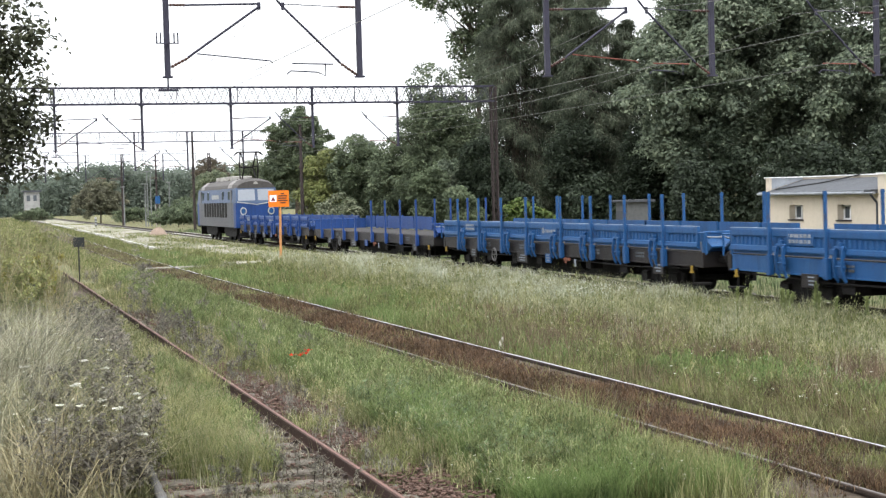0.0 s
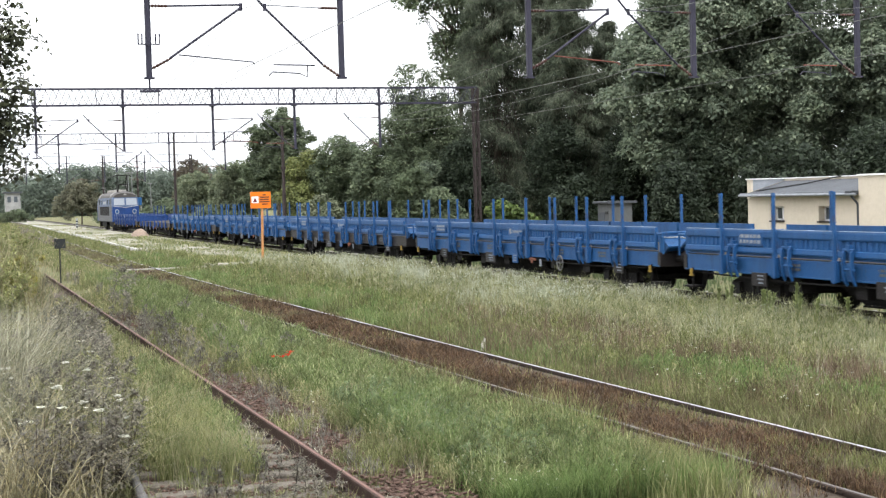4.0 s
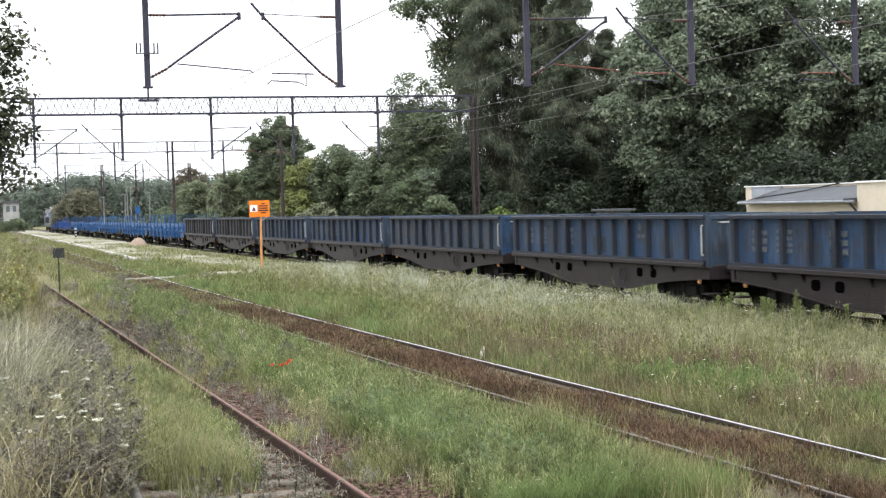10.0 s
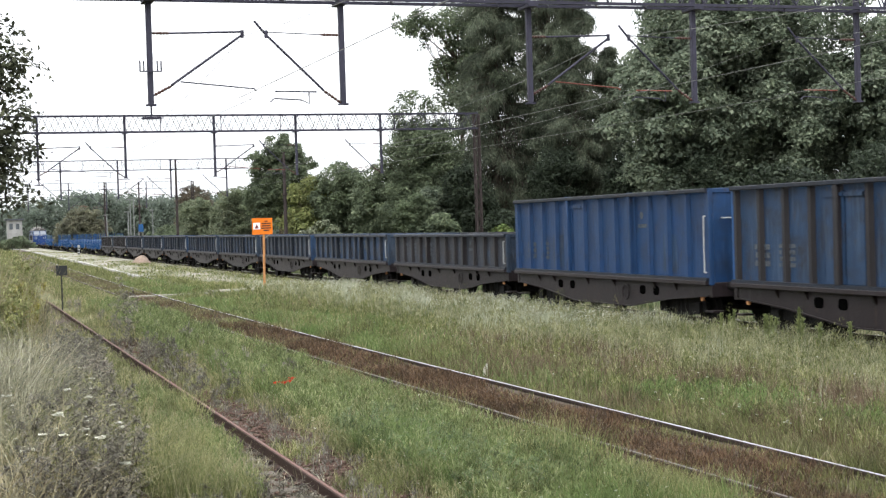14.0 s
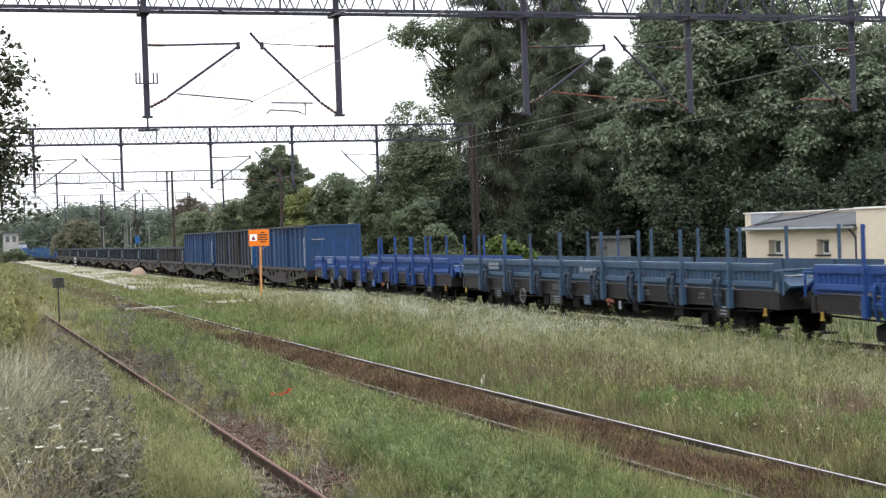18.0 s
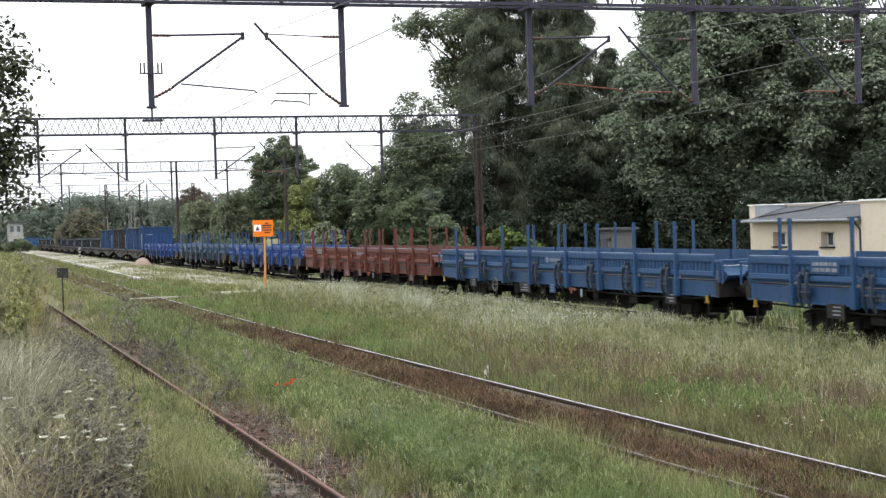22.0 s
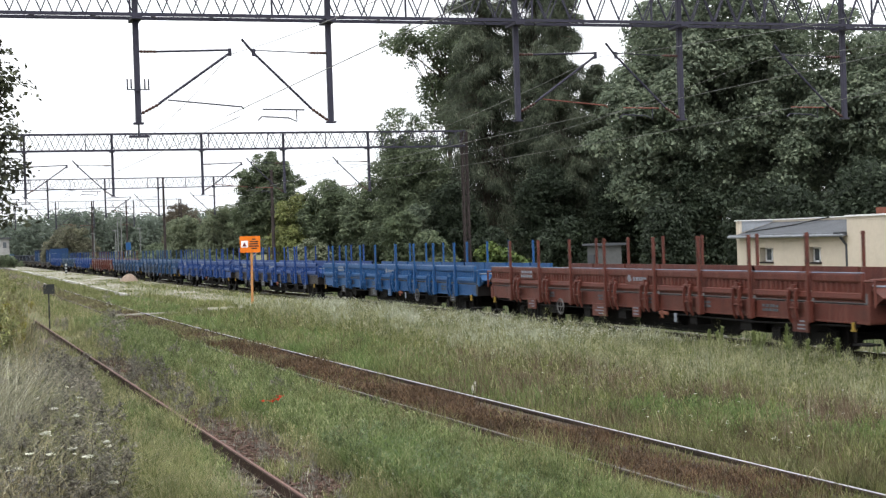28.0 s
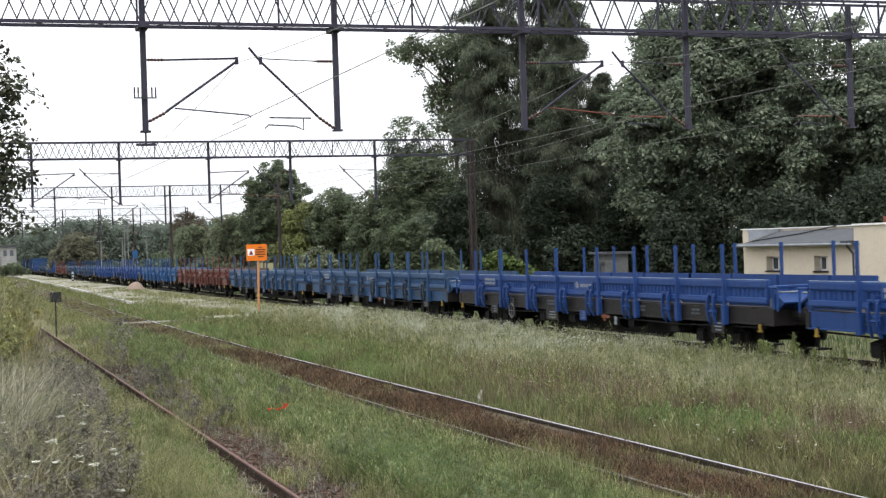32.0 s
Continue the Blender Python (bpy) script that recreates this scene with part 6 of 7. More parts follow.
def russet_zone(x, y):
    """Where brown weeds take over the meadow."""
    return 1 / (1 + np.exp(-9 * (patches(x, y, 23, 0.75) - 0.45))) * np.clip(1.9 - np.abs(x - 11.6) * 0.75, 0, 1)


def lush_zone(x, y):
    """Where fresh green grass grows along the polished rail."""
    return 1 / (1 + np.exp(-9 * (patches(x, y, 19, 0.8) - 0.42))) * np.clip(2.6 - np.abs(x - 9.6) * 1.3, 0, 1)


def siding_grass(x, y):
    """The grass that has taken the middle of the siding; the sleeper ends by the rail stay bare near by."""
    hi = 3.12 + np.clip((y - 16.5) * 0.10, 0, 0.42)
    lo = 2.1 + np.clip((y - 18) * 0.10, 0, 1.0)
    return np.clip((hi - x) * 7 + 0.3, 0, 1) * np.clip((x - lo) * 5 + 0.5, 0, 1) * np.clip((29 - y) / 3, 0, 1) * np.clip((y - 15.6) / 1.2, 0, 1)


def straw_zone(x, y):
    """The straw-coloured tufts by the poppies."""
    return np.exp(-((x - 5.1) / 0.45) ** 2 - ((y - 22.6) / 2.6) ** 2) + 0.25 * patches(x, y, 12, 1.2) ** 2


meadow("grass", "green grass between siding and polished track", 4.75, near_two(-1.35), 13, 120, 60000, 0.30, 0.010, 0.7, GREEN, 1, lambda x, y: (1 - 0.7 * straw_zone(x, y)) * np.clip((x - 4.6 - 0.25 * patches(x, y, 66, 2.0)) * 3, 0, 1))
meadow("grass", "short grass along the polished rail", near_two(-1.3), near_two(-0.86), 13, 120, 24000, 0.095, 0.010, 0.6, GREEN, 101, None, -0.1)
meadow("grass", "lush green grass between the tracks", 4.9, near_two(-1.1), 13, 60, 44000, 0.34, 0.010, 0.6, LUSH, 2, lambda x, y: patches(x, y, 9, 0.8))
meadow("seeding_grass", "pale seeding grass between the tracks", 4.7, near_two(-1.0), 13, 70, 34000, 0.40, 0.007, 0.4, PALEGRASS, 125, lambda x, y: patches(x, y, 71, 0.9) ** 2)
meadow("weeds", "russet and olive tufts before the polished rail", near_two(-2.2), near_two(-1.05), 12, 50, 30000, 0.28, 0.009, 0.5, OLIVEWEED, 126, lambda x, y: patches(x, y, 72, 1.1), -0.2)
meadow("dry_grass", "yellow-brown tufts before the polished rail", near_two(-2.5), near_two(-1.3), 12, 26, 14000, 0.32, 0.009, 0.5, PALEGRASS, 135, lambda x, y: patches(x, y, 80, 1.3), -0.2)
meadow("weeds", "grass tufts among the stones by the rusty rail", 3.95, 4.8, 14, 40, 12000, 0.22, 0.009, 0.7, GREEN, 127, lambda x, y: np.clip((patches(x, y, 73, 2.2) - 0.55) * 3, 0, 1), -0.2)
meadow("grass", "bright green patch of grass between the tracks", 4.9, 6.3, 13, 20, 30000, 0.36, 0.010, 0.7, LUSH, 118, lambda x, y: np.clip(1.5 * patches(x, y, 58, 1.4), 0, 1) * np.clip((6.0 - x) * 2.5, 0.1, 1))
meadow("dry_grass", "straw-coloured grass between the tracks", 4.5, near_two(-1.0), 14, 90, 60000, 0.30, 0.009, 0.4, DRY, 3, straw_zone)
meadow("weeds", "russet dead weeds inside the polished track", near_two(-0.60), near_two(0.57), 9.5, 75, 76000, 0.135, 0.009, 0.7, RUSSET, 4, lambda x, y: np.clip((48 - y) / 12, 0.15, 1), -0.085)
meadow("weeds", "grey-green weeds inside the far polished track", near_two(-0.66), near_two(0.66), 32, 120, 30000, 0.13, 0.009, 0.6, OLIVEWEED, 120, lambda x, y: np.clip((y - 32) / 10, 0, 1) * (0.3 + 0.7 * patches(x, y, 67, 0.9)), -0.085)
meadow("grass", "green tufts inside the far polished track", near_two(-0.66), near_two(0.66), 40, 120, 16000, 0.12, 0.009, 0.6, GREEN, 131, lambda x, y: np.clip((y - 40) / 10, 0, 1) * patches(x, y, 76, 0.9), -0.085)
meadow("weeds", "taller russet tufts inside the polished track", near_two(-0.60), near_two(0.50), 11, 60, 9000, 0.15, 0.008, 0.6, RUSSET, 104, lambda x, y: patches(x, y, 51, 1.6) ** 2 * np.clip((32 - y) / 8, 0.05, 1), -0.085)
meadow("grass", "green sprigs inside the polished track", near_two(-0.8), near_two(0.62), 12, 60, 6000, 0.16, 0.009, 0.5, GREEN, 105, lambda x, y: patches(x, y, 52, 1.5) ** 2 * np.clip((36 - y) / 10, 0.1, 1), -0.1)
meadow("weeds", "russet weeds along the polished rail", near_two(-1.7), near_two(-0.95), 12, 60, 28000, 0.24, 0.009, 0.5, RUSSET, 44, lambda x, y: patches(x, y, 14, 1.0) * np.clip((34 - y) / 10, 0.1, 1), -0.19)
meadow("grass", "green meadow beside the train", near_two(1.1), 16.9, 13, 130, 96000, 0.36, 0.010, 0.6, GREEN, 5, lambda x, y: 1 - 0.85 * russet_zone(x, y))
meadow("grass", "short grass beside the polished rail", near_two(0.84), near_two(1.6), 13, 100, 32000, 0.13, 0.010, 0.6, GREEN, 102, None, -0.1)
meadow("grass", "lush strip of grass beside the polished track", near_two(0.95), 11.6, 13, 80, 60000, 0.28, 0.010, 0.6, LUSH, 6, lambda x, y: lush_zone(x, y) * np.clip((y - 20) / 10, 0.25, 1))
meadow("grass", "fresh green strip of grass along the polished track", near_two(1.0), near_two(4.0), 26, 90, 90000, 0.28, 0.010, 0.6, LUSH, 129, lambda x, y: np.clip((y - 28) / 8, 0, 1) * (0.35 + 0.65 * patches(x, y, 75, 0.6)))
meadow("weeds", "russet patches in the meadow", near_two(0.85), 14.5, 13, 60, 110000, 0.36, 0.009, 0.4, PINKISH, 7, lambda x, y: np.clip(russet_zone(x, y) + 0.10, 0, 1) * np.clip((38 - y) / 12, 0.06, 1))
meadow("weeds", "band of russet weeds through the meadow", 10.6, 13.6, 17, 33, 46000, 0.36, 0.009, 0.4, PINKISH, 136, lambda x, y: np.exp(-((x - 12.0) / 0.85) ** 2) * (0.35 + 0.65 * patches(x, y, 81, 1.0)) * np.clip((33 - y) / 4, 0, 1))
meadow("weeds", "olive brown weeds along the polished rail", near_two(0.9), near_two(3.2), 12, 46, 42000, 0.27, 0.009, 0.6, OLIVEWEED, 124, lambda x, y: (0.2 + 0.8 * patches(x, y, 70, 0.9)) * np.clip((34 - y) / 10, 0, 1))
meadow("seeding_grass", "tall pale seeding grass beside the train", 12.4, 17.3, 20, 68, 80000, 0.46, 0.007, 0.4, SEEDY, 8, lambda x, y: np.clip((x - 12.0) / 2.5, 0.1, 1) * (0.2 + 0.8 * patches(x, y, 37, 1.1)))
meadow("dry_grass", "straw-coloured stems in the meadow", near_two(1.2), 16.9, 18, 70, 42000, 0.38, 0.006, 0.3, DRY, 19, lambda x, y: patches(x, y, 27, 1.0) * np.clip((34 - y) / 8, 0.12, 1))
meadow("dry_grass", "brownish dry grass in the near meadow", 10.2, 15, 12, 24, 40000, 0.34, 0.008, 0.5, PINKISH, 20, lambda x, y: np.clip((23 - y) / 7, 0, 1) * patches(x, y, 55, 0.9))
meadow("weeds", "dark russet weeds in the near meadow", near_two(1.0), 14, 11, 20, 34000, 0.26, 0.008, 0.5, RUSSET, 21, lambda x, y: np.clip((20 - y) / 4, 0, 1) * (0.25 + 0.75 * patches(x, y, 59, 1.1)))
# the darker herb colour here stands for shade behind the train
meadow("grass", "grass beyond the train in a green darkened as shade", 20.6, 30, 20, 160, 30000, 0.30, 0.014, 0.4, DARKHERB, 10)
meadow("grass", "thin grass on the platform", 11.2, 16.8, 66, 260, 24000, 0.12, 0.010, 0.5, GREEN, 11, lambda x, y: patches(x, y, 31, 0.5) ** 2, 0.05)
meadow("grass", "patch of grass on the near end of the platform", 11.0, 13.4, 68.2, 96, 16000, 0.20, 0.009, 0.5, GREEN, 119, lambda x, y: np.clip(1.2 - (y - 68) / 22 - np.clip((x - 12.2) * 1.5, 0, 1), 0, 1), 0.05)
meadow("grass", "grass between track and platform", near_two(0.9), 11.2, 60, 260, 26000, 0.2, 0.010, 0.5, GREEN, 13, None, -0.2)
meadow("seeding_grass", "pale yellow-green grass inside the rusty siding", 2.0, 3.6, 15.2, 30, 46000, 0.30, 0.008, 0.5, PALEGRASS, 14, siding_grass, -0.19)
meadow("weeds", "fresh green tufts inside the rusty siding", 2.0, 3.4, 15.2, 30, 9000, 0.22, 0.010, 0.7, LUSH, 121, lambda x, y: siding_grass(x, y) * patches(x, y, 68, 1.6) ** 2, -0.19)
meadow("weeds", "thin weeds along the far siding", 2.3, 3.55, 28, 66, 14000, 0.19, 0.009, 0.5, WEED, 122, lambda x, y: np.clip((52 - y) / 16, 0.25, 1) * (0.3 + 0.7 * patches(x, y, 45, 1.2)), -0.19)
meadow("weeds", "weeds over the lost rail of the siding", 1.85, 2.6, 17, 40, 8000, 0.28, 0.009, 0.5, WEED, 115, None, -0.2)
meadow("dry_grass", "dry grass inside the rusty siding", 2.1, 3.5, 15.5, 30, 9000, 0.32, 0.007, 0.5, DRY, 114, lambda x, y: siding_grass(x, y) * patches(x, y, 47, 1.2), -0.19)
meadow("weeds", "thin weeds beside the rusty rail", 3.85, 4.8, 17, 66, 20000, 0.17, 0.009, 0.6, WEED, 18, lambda x, y: np.clip((y - 21) / 8, 0.06, 1) * patches(x, y, 46, 1.4) ** 2, -0.18)
meadow("grass", "grass left of the siding beyond", -2, 2.6, 46, 140, 30000, 0.55, 0.010, 0.5, WEED, 15)
meadow("dry_grass", "tall dry grass on the bank", -1.0, 1.9, 15.0, 60, 40000, 0.92, 0.009, 1.0, DRYGREY, 16, lambda x, y: np.clip(1.25 - 0.5 * np.clip(x + 0.2, 0, 2), 0.22, 1) * (0.25 + 0.75 * patches(x, y, 41, 1.5)) * np.clip((y - 13.5) / 7, 0.25, 1))
meadow("seeding_grass", "pale seeding grass standing on the bank", -0.9, 1.6, 19, 34, 15000, 1.05, 0.008, 0.8, DRYGREY, 128, lambda x, y: np.clip(1.3 - 0.6 * np.clip(x - 0.02 * y, 0, 2), 0.1, 1) * patches(x, y, 74, 1.3))
meadow("grass", "green grass low in the dry bank", -0.9, 1.8, 15, 34, 16000, 0.55, 0.009, 0.8, WEED, 132, lambda x, y: patches(x, y, 77, 1.4))
meadow("dry_grass", "long arching straw at the foot of the bank", -0.8, 1.3, 14.6, 21, 6000, 0.80, 0.012, 1.5, DRY, 123, lambda x, y: patches(x, y, 69, 1.3), tuft=9)
meadow("dry_grass", "tall dry stems among the shrubby weeds", -0.6, 1.8, 30, 60, 5000, 1.7, 0.009, 0.4, DRY, 116)
meadow("grass", "low green weeds in the near end of the polished track", near_two(-0.62), near_two(0.6), 10, 19, 12000, 0.10, 0.009, 0.5, GREEN, 117, lambda x, y: patches(x, y, 53, 1.5), -0.075)
meadow("grass", "grass far along the line", -10, 11, 110, 400, 30000, 0.4, 0.012, 0.4, GREEN, 17)


def bushy(name, label, lo, hi, y0, y1, n, height, mat, seed, twigs=26, leaf=0.035, category="weeds", field=None):
    """Bushy upright weeds: a stem with short side shoots and many narrow leaves."""
    rng = np.random.default_rng(seed)
    y = y0 * (y1 / y0) ** rng.random(n)
    x = lo + (hi - lo) * rng.random(n)
    if field:
        keep = field(x, y) > rng.random(n)
        x, y = x[keep], y[keep]
    n = len(x)
    h = height * rng.uniform(0.55, 1.2, n)
    lean = rng.normal(size=(n, 2)) * 0.14
    vs, fs = blades(x, y, np.full(n, -0.22), h, 0.014, 0.12, rng)
    k = np.repeat(np.arange(n), twigs)
    u = rng.random(len(k)) ** 0.8 * 0.85 + 0.15
    r = 0.20 * h[k] * (1.15 - u) + 0.04
    a = rng.uniform(0, 6.3, len(k))
    q = rng.random(len(k)) ** 0.5
    px = x[k] + lean[k, 0] * h[k] * u + np.cos(a) * r * q
    py = y[k] + lean[k, 1] * h[k] * u + np.sin(a) * r * q
    pz = -0.22 + h[k] * u + 0.08 * q
    v2, f2 = blades(px, py, pz - 0.03, np.full(len(k), leaf * 2.4) * (0.75 + y[k] / 60), leaf * 0.38 * (0.75 + y[k] / 60), 1.0, rng)
    v, f = np.concatenate([vs, v2]), np.concatenate([fs, f2 + len(vs)])
    return tagged(new(name, cloud_mesh(name, v, f, mat)), label, category, kind="stuff")


def near_bank(x, y):
    """The weeds on the bank spread over the siding as it goes on."""
    return np.where(x < 1.70 + np.clip((y - 15) * 0.075, 0, 1.05) - np.clip((y - 33) * 0.12, 0, 0.8), 1.0, 0.0)


def strips(a, b, w0, w1, rng):
    """Thin tapering stalks from points a to points b."""
    d = b - a
    q = np.cross(d, rng.normal(size=a.shape))
    q /= np.linalg.norm(q, axis=1)[:, None] + 1e-9
    v = np.stack([a - q * w0, a + q * w0, b + q * w1, b - q * w1], 1)
    return v.reshape(-1, 3), np.arange(4 * len(a)).reshape(-1, 4)


def shooting(name, label, lo, hi, y0, y1, n, height, mat, stalk, seed, shoots=11, leaves=13, leaf=0.075, field=None, z=-0.22):
    """Branching weeds: a leaning stem, ascending side shoots and drooping toothed leaves along them."""
    rng = np.random.default_rng(seed)
    y = y0 * (y1 / y0) ** rng.random(n)
    x = lo + (hi - lo) * rng.random(n)
    if field:
        keep = field(x, y) > rng.random(n)
        x, y = x[keep], y[keep]
    n = len(x)
    h = height * rng.uniform(0.6, 1.25, n)
    foot = np.stack([x, y, np.full(n, z)], -1)
    tip = foot + np.stack([rng.normal(size=n) * 0.16 * h, rng.normal(size=n) * 0.16 * h, h], -1)
    sv, sf = strips(foot, tip, 0.006, 0.002, rng)
    k = np.repeat(np.arange(n), shoots)
    u = rng.uniform(0.15, 0.98, len(k))
    base = foot[k] + (tip - foot)[k] * u[:, None]
    a = rng.uniform(0, 6.3, len(k))
    L = h[k] * (0.42 * (1.12 - u)) * rng.uniform(0.5, 1.1, len(k)) + 0.03
    end = base + np.stack([np.cos(a) * L * 0.75, np.sin(a) * L * 0.75, L * rng.uniform(0.35, 1.0, len(k))], -1)
    bv, bf = strips(base, end, 0.003, 0.001, rng)
    ks = np.repeat(np.arange(len(k)), leaves)
    q = rng.random(len(ks)) ** 0.7
    p = base[ks] + (end - base)[ks] * q[:, None]
    b = rng.uniform(0, 6.3, len(ks))
    s = leaf * rng.uniform(0.5, 1.25, len(ks)) * (1.15 - 0.5 * q) * (0.75 + p[:, 1] / 70)
    out = np.stack([np.cos(b), np.sin(b), rng.uniform(-0.9, 0.55, len(ks))], -1) * s[:, None]
    side = np.cross(out, np.array([0, 0, 1.0]))
    side /= np.linalg.norm(side, axis=1)[:, None] + 1e-9
    side *= (s * 0.20)[:, None]
    mid = p + out * 0.5 + np.array([0, 0, 0.10]) * s[:, None]
    lv = np.stack([p, mid - side, p + out, mid + side], 1).reshape(-1, 3)
    lf = np.arange(len(lv)).reshape(-1, 4)
    w = thing(name, label, "weeds", kind="stuff")
    part("stalks", cloud_mesh("stalks", np.concatenate([sv, bv]), np.concatenate([sf, bf + len(sv)]), stalk), stalk, w)
    part("leaves", cloud_mesh("leaves", lv, lf, mat), mat, w)
    return w


STALK = leafy("purplish_stalks", [(0, (0.035, 0.027, 0.026)), (1, (0.10, 0.080, 0.072))], see=0.0)
BLUEHERB = leafy("blue_green_herbs", [(0, (0.095, 0.140, 0.070)), (0.6, (0.165, 0.222, 0.115)), (1, (0.28, 0.335, 0.19))], see=0.45)
SHRUB = leafy("light_yellow_green_leaves", [(0, (0.17, 0.19, 0.080)), (0.6, (0.27, 0.29, 0.130)), (1, (0.42, 0.42, 0.22))], see=0.5)
PALESTALK = leafy("pale_stalks", [(0, (0.16, 0.15, 0.10)), (1, (0.34, 0.31, 0.22))], see=0.0)
shooting("mugwort", "grey-purple branching weeds on the near bank", 0.5, 2.9, 15.0, 40, 720, 0.80, MUGWORT, STALK, 61, 14, 16, 0.070, lambda x, y: near_bank(x, y) * np.clip((x - 0.1) / 0.9, 0.12, 1))
shooting("mugwort", "low grey weeds among the near sleepers", 2.3, 3.6, 14.2, 16.6, 46, 0.26, MUGWORT, STALK, 176, 8, 10, 0.05, None, -0.19)
shooting("mugwort", "grey sprigs leaning over the rusty rail", 3.85, 4.7, 25, 40, 45, 0.48, MUGWORT, STALK, 177, 9, 10, 0.06)
meadow("weeds", "small weeds among the near sleepers", 2.2, 3.7, 13, 19, 5200, 0.13, 0.008, 0.7, WEED, 133, lambda x, y: patches(x, y, 78, 2.4), -0.19, tuft=5)
meadow("weeds", "grey dead stems among the near sleepers", 2.2, 4.4, 13, 20, 3600, 0.16, 0.007, 0.9, DRYGREY, 134, lambda x, y: patches(x, y, 79, 2.0), -0.19, tuft=4)
shooting("tall_weeds", "thin tall stalks with small leaves on the bank", -0.4, 1.6, 16, 40, 70, 1.25, WEED, PALESTALK, 178, 9, 8, 0.05)
shooting("mugwort", "grey weeds scattered through the dry grass", -0.8, 1.0, 15.2, 46, 110, 0.85, MUGWORT, STALK, 173, 11, 12, 0.07)
bushy("tall_weeds", "pale green weeds over the lost rail", 1.85, 2.75, 17, 34, 260, 0.34, WEED, 174, 50, 0.026)
shooting("mugwort", "grey weeds leaning over the rusty siding", 1.9, 3.0, 22, 40, 90, 0.80, MUGWORT, STALK, 62, 11, 13, 0.08, near_bank)
bushy("mugwort", "scattered grey weeds in the grass", 4.2, 6.0, 26, 60, 60, 0.5, MUGWORT, 63, 60, 0.03)
bushy("tall_weeds", "green leafy weeds on the near bank", 0.0, 2.3, 16, 46, 200, 0.75, WEED, 67, 80, 0.030)
shooting("tall_weeds", "tall yellow-green branching weeds on the bank", -0.4, 2.2, 30, 50, 150, 2.0, SHRUB, PALESTALK, 64, 22, 16, 0.10, lambda x, y: np.where(x < 0.046 * y, 1.0, 0.0))
shooting("goldenrod", "yellowing feathery weeds on the bank", 0.4, 2.3, 30, 50, 60, 1.7, YELLOWISH, PALESTALK, 167, 22, 16, 0.09, lambda x, y: np.where(x < 0.045 * y, 1.0, 0.0))
bushy("tall_weeds", "yellow-green weeds farther along the bank", 0.4, 2.2, 46, 64, 150, 1.5, WEED, 168, 120, 0.045)
bushy("tall_weeds", "lower yellow-green weeds along the siding", 1.4, 2.4, 40, 62, 120, 1.0, WEED, 69, 100, 0.040)
shooting("mugwort", "tall grey weeds farther along the bank", 0.4, 2.4, 30, 62, 80, 1.3, MUGWORT, STALK, 68, 14, 13, 0.085, lambda x, y: np.where(x < 0.05 * y, 1.0, 0.0))
shooting("mugwort", "tall wispy grey weeds beside the siding", 4.0, 5.0, 38, 46, 5, 1.6, MUGWORT, STALK, 169, 12, 12, 0.09)
bushy("weeds", "leafy green weeds between the tracks", 4.9, 6.6, 13.5, 60, 2600, 0.44, HERB, 161, 50, 0.026)
bushy("weeds", "yellowish leafy weeds between the tracks", 4.6, 6.5, 13.5, 60, 1100, 0.34, WEED, 162, 44, 0.022)
shooting("herb", "soft blue-green leafy herbs between the tracks", 4.95, 6.0, 14.2, 20.5, 240, 0.46, BLUEHERB, PALESTALK, 181, 10, 14, 0.045)
bushy("weeds", "dark leafy clump between the tracks", 4.85, 5.3, 18.4, 19.6, 14, 0.40, DARKHERB, 170, 70, 0.03)
bushy("weeds", "dark leafy herbs dotted between the tracks", 4.9, 6.8, 14, 50, 90, 0.36, DARKHERB, 171, 60, 0.026)
bushy("weeds", "leafy weeds in the meadow", 9.8, 16.8, 14, 66, 1900, 0.50, GREEN, 163, 50, 0.026)
bushy("weeds", "pale leafy weeds beside the train", 12.5, 17.3, 18, 66, 1900, 0.52, SEEDY, 164, 50, 0.024)
bushy("weeds", "fresh leafy herbs in the near siding", 2.0, 3.4, 15.5, 27, 420, 0.34, HERB, 175, 50, 0.024, "weeds", siding_grass)
bushy("weeds", "leafy weeds inside the rusty siding", 2.3, 3.4, 24, 42, 420, 0.29, WEED, 165, 44, 0.024)
bushy("weeds", "grey sprigs beside the rusty rail", 3.9, 4.7, 15, 40, 120, 0.24, MUGWORT, 172, 40, 0.022)
bushy("weeds", "russet leafy weeds inside the polished track", 7.4, 8.5, 12, 44, 1300, 0.22, RUSSET, 166, 30, 0.022)
bushy("tall_weeds", "upright thin weeds in the meadow", 11.0, 16.8, 20, 50, 70, 0.90, GREEN, 65, 40, 0.02)
bushy("weeds", "bright green leafy patch beside the polished track", 10.0, 11.9, 18.4, 22.0, 420, 0.34, LUSH, 179, 50, 0.026)
bushy("weeds", "bright green leafy patch at the near rail", 10.8, 12.4, 15.4, 17.6, 260, 0.34, LUSH, 180, 50, 0.026)


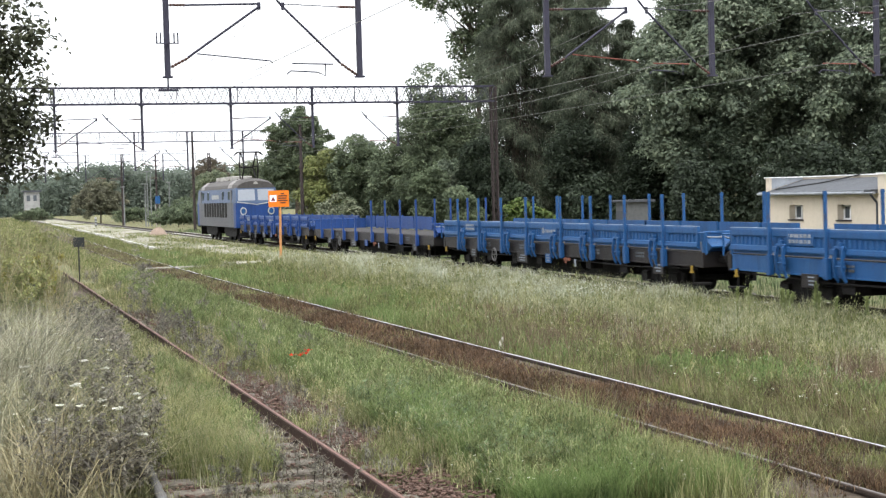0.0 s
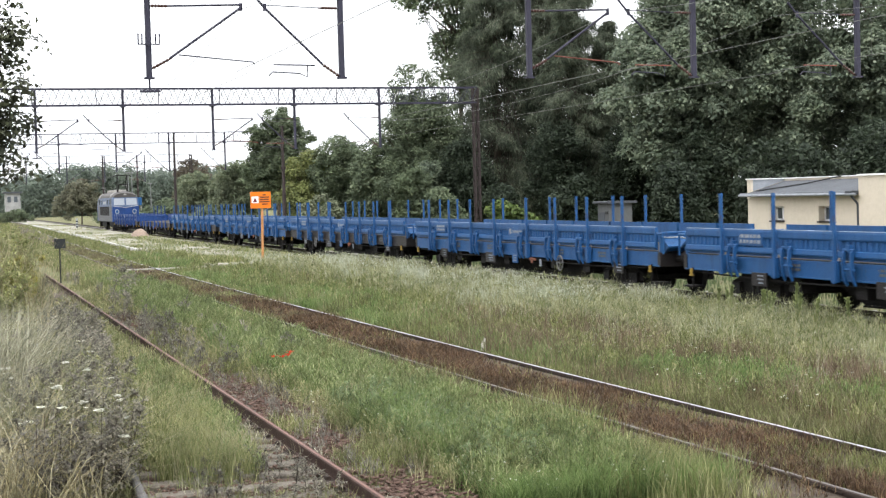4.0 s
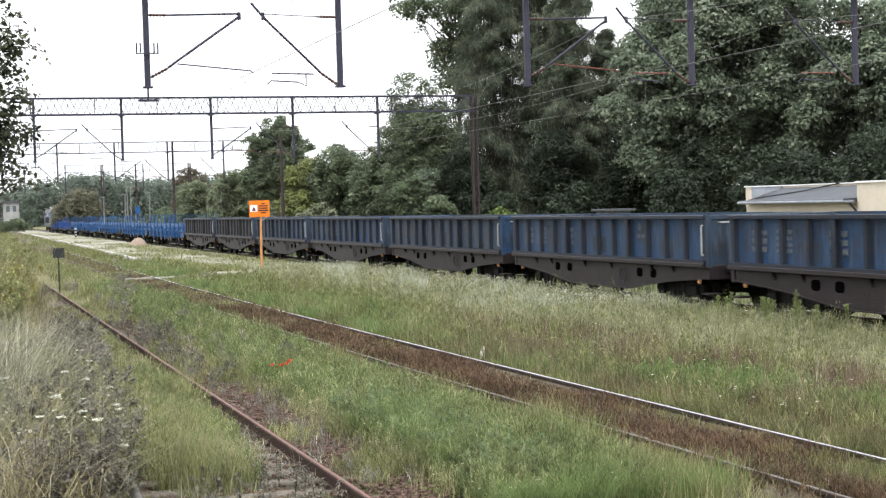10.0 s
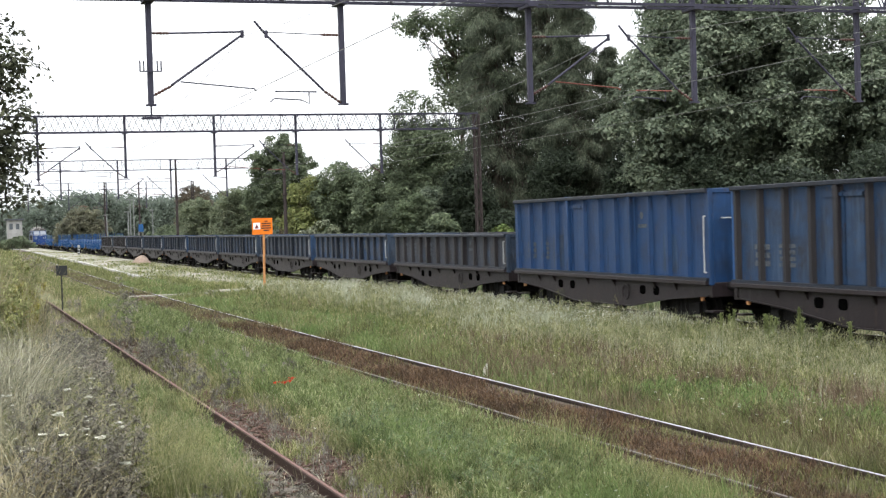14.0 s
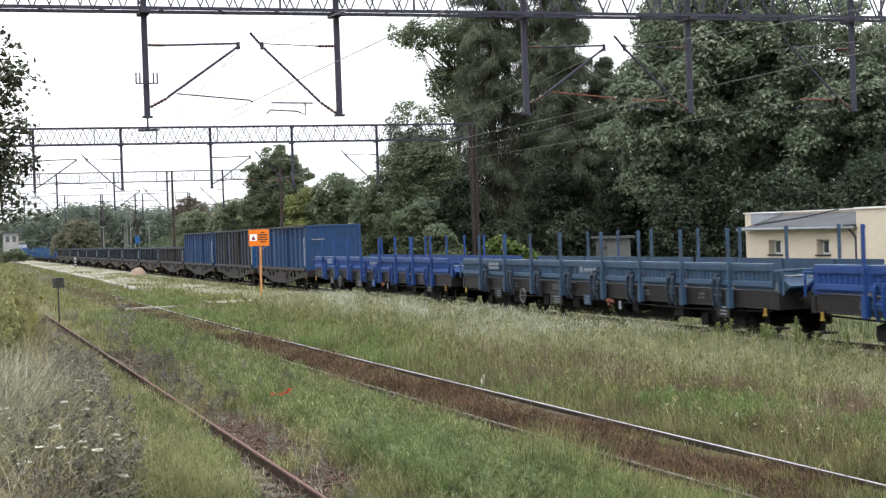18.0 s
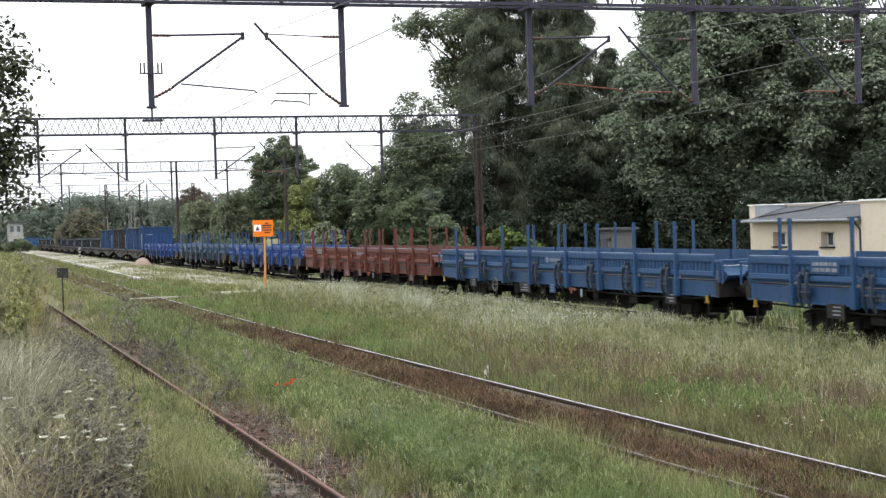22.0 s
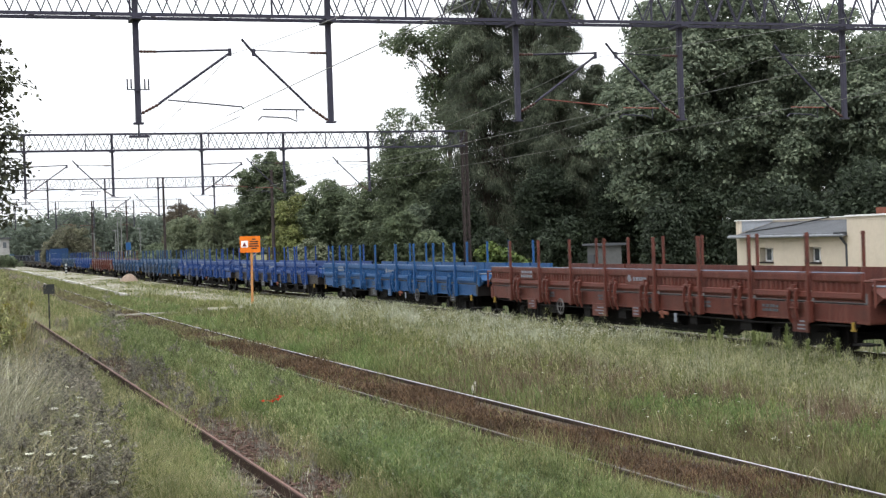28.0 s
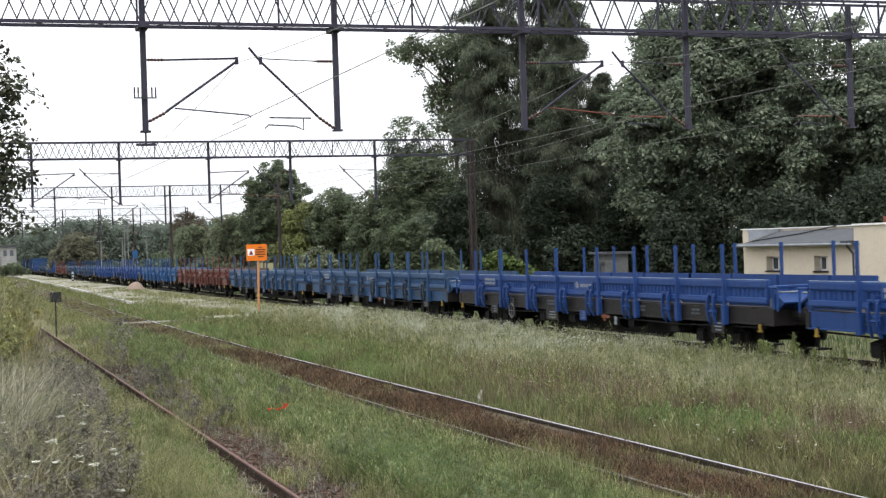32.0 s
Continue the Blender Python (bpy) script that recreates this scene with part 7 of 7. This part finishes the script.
def umbels(name, label, lo, hi, y0, y1, n, z0, z1, size, seed, mat=PETAL, per=9):
    """Flower heads: small plates of white florets on thin stems."""
    rng = np.random.default_rng(seed)
    y = y0 * (y1 / y0) ** rng.random(n)
    x = lo + (hi - lo) * rng.random(n)
    z = rng.uniform(z0, z1, n)
    k = np.repeat(np.arange(n), per)
    a, r = rng.uniform(0, 6.3, len(k)), size * rng.random(len(k)) ** 0.5
    c = np.stack([x[k] + np.cos(a) * r, y[k] + np.sin(a) * r, z[k] + rng.normal(size=len(k)) * size * 0.12], -1)
    s = size * 0.42
    t = np.array([(-s, -s, 0), (s, -s, 0), (s, s, 0), (-s, s, 0)])
    v = (c[:, None] + t[None] + rng.normal(size=(len(k), 4, 3)) * s * 0.25).reshape(-1, 3)
    return tagged(new(name, cloud_mesh(name, v, np.arange(len(v)).reshape(-1, 4), mat)), label, "flowers", kind="stuff")


umbels("yarrow", "white flat flower heads among the near weeds", 0.4, 2.0, 15.5, 26, 26, 0.40, 0.74, 0.05, 71, PETAL, 22)
umbels("white_flowers", "tiny white blossoms in the dry grass", -0.4, 1.8, 15.5, 30, 170, 0.1, 0.85, 0.018, 76, PETAL, 6)
umbels("yarrow", "small white flowers scattered in the meadow", 9.5, 15, 14, 50, 260, 0.05, 0.3, 0.022, 72, PETAL, 5)
umbels("white_flowers", "dense small white flowers beside the train", 14.0, 17.2, 34, 68, 8000, 0.10, 0.44, 0.021, 73, PETAL, 4)
meadow("seeding_grass", "whitish seed heads beside the train", 13.0, 17.3, 33, 70, 60000, 0.44, 0.008, 0.4, WHITISH, 28, lambda x, y: 0.25 + 0.75 * patches(x, y, 38, 0.8))
meadow("seeding_grass", "thin whitish stems in the meadow", 11.5, 17.2, 15, 38, 9000, 0.44, 0.006, 0.3, WHITISH, 29, lambda x, y: patches(x, y, 39, 0.8))
umbels("white_flowers", "thin white flowers beside the train", 16.0, 17.2, 28, 40, 220, 0.16, 0.36, 0.022, 75, PETAL, 4)
umbels("white_flowers", "few white flowers between the tracks", 4.6, 7, 13, 34, 380, 0.0, 0.2, 0.014, 74, PETAL, 4)
for px, py, pz in ((5.16, 24.56, 0.20), (5.29, 24.68, 0.21), (5.40, 25.0, 0.22), (5.04, 24.65, 0.20)):
    p = thing("poppy", "red poppy in bloom among the grass", "flower", "poppies")
    part("stem", Form().tube((px, py, -0.22), (px, py, pz), 0.006, 5), WEED, p)
    f = Form()
    for a in range(5):
        c, s = math.cos(a * 1.257), math.sin(a * 1.257)
        f.add([(px, py, pz - 0.01), (px + 0.055 * c - 0.03 * s, py + 0.055 * s + 0.03 * c, pz + 0.03), (px + 0.075 * c, py + 0.075 * s, pz + 0.035), (px + 0.055 * c + 0.03 * s, py + 0.055 * s - 0.03 * c, pz + 0.03)], [(0, 1, 2, 3)])
    part("bloom", f, POPPY, p)
marker_stone = thing("stake_marker", "small pale marker stone beside the rail", "marker")
part("stone", Form().tube((9.30, 26.2, -0.24), (9.30, 26.2, 0.02), 0.07, 8, 0.05).tube((9.30, 26.2, 0.02), (9.34, 26.2, 0.16), 0.05, 8, 0.015), plain("pale_stone", (0.42, 0.40, 0.34), 0.9), marker_stone)


def leafy_spike(x, y, top, seed):
    """An unbranched plant with leaves set all the way up its stem."""
    rng = np.random.default_rng(seed)
    w = thing("mullein", "upright pale green leafy plant beside the train track", "plant", "upright leafy plants")
    lx, ly = rng.normal() * 0.05, rng.normal() * 0.05
    part("stem", Form().tube((x, y, -0.24), (x + lx, y + ly, top), 0.012, 6, 0.005), SPIKE, w)
    n = 260
    u = rng.random(n) ** 0.8
    z = -0.15 + (top + 0.12) * u
    vs, fs = blades(x + lx * u, y + ly * u, z, np.full(n, 0.13) * (1.1 - 0.5 * u), 0.034, 0.8, rng)
    part("leaves", cloud_mesh("leaves", vs, fs, SPIKE), SPIKE, w)


SPIKE = leafy("pale_spike_leaves", [(0, (0.19, 0.235, 0.10)), (1, (0.36, 0.40, 0.20))], see=0.4)
for k, (y, top) in enumerate(((27.45, 0.60), (27.0, 0.30), (27.85, 0.36), (28.2, 0.28), (28.65, 0.40), (28.8, 0.30), (29.05, 0.34), (29.6, 0.32), (30.25, 0.42), (30.5, 0.30), (31.4, 0.28), (26.3, 0.34))):
    leafy_spike(16.45 + 0.16 * (k % 4), y * 0.985, top + 0.22, 300 + k)

motions()
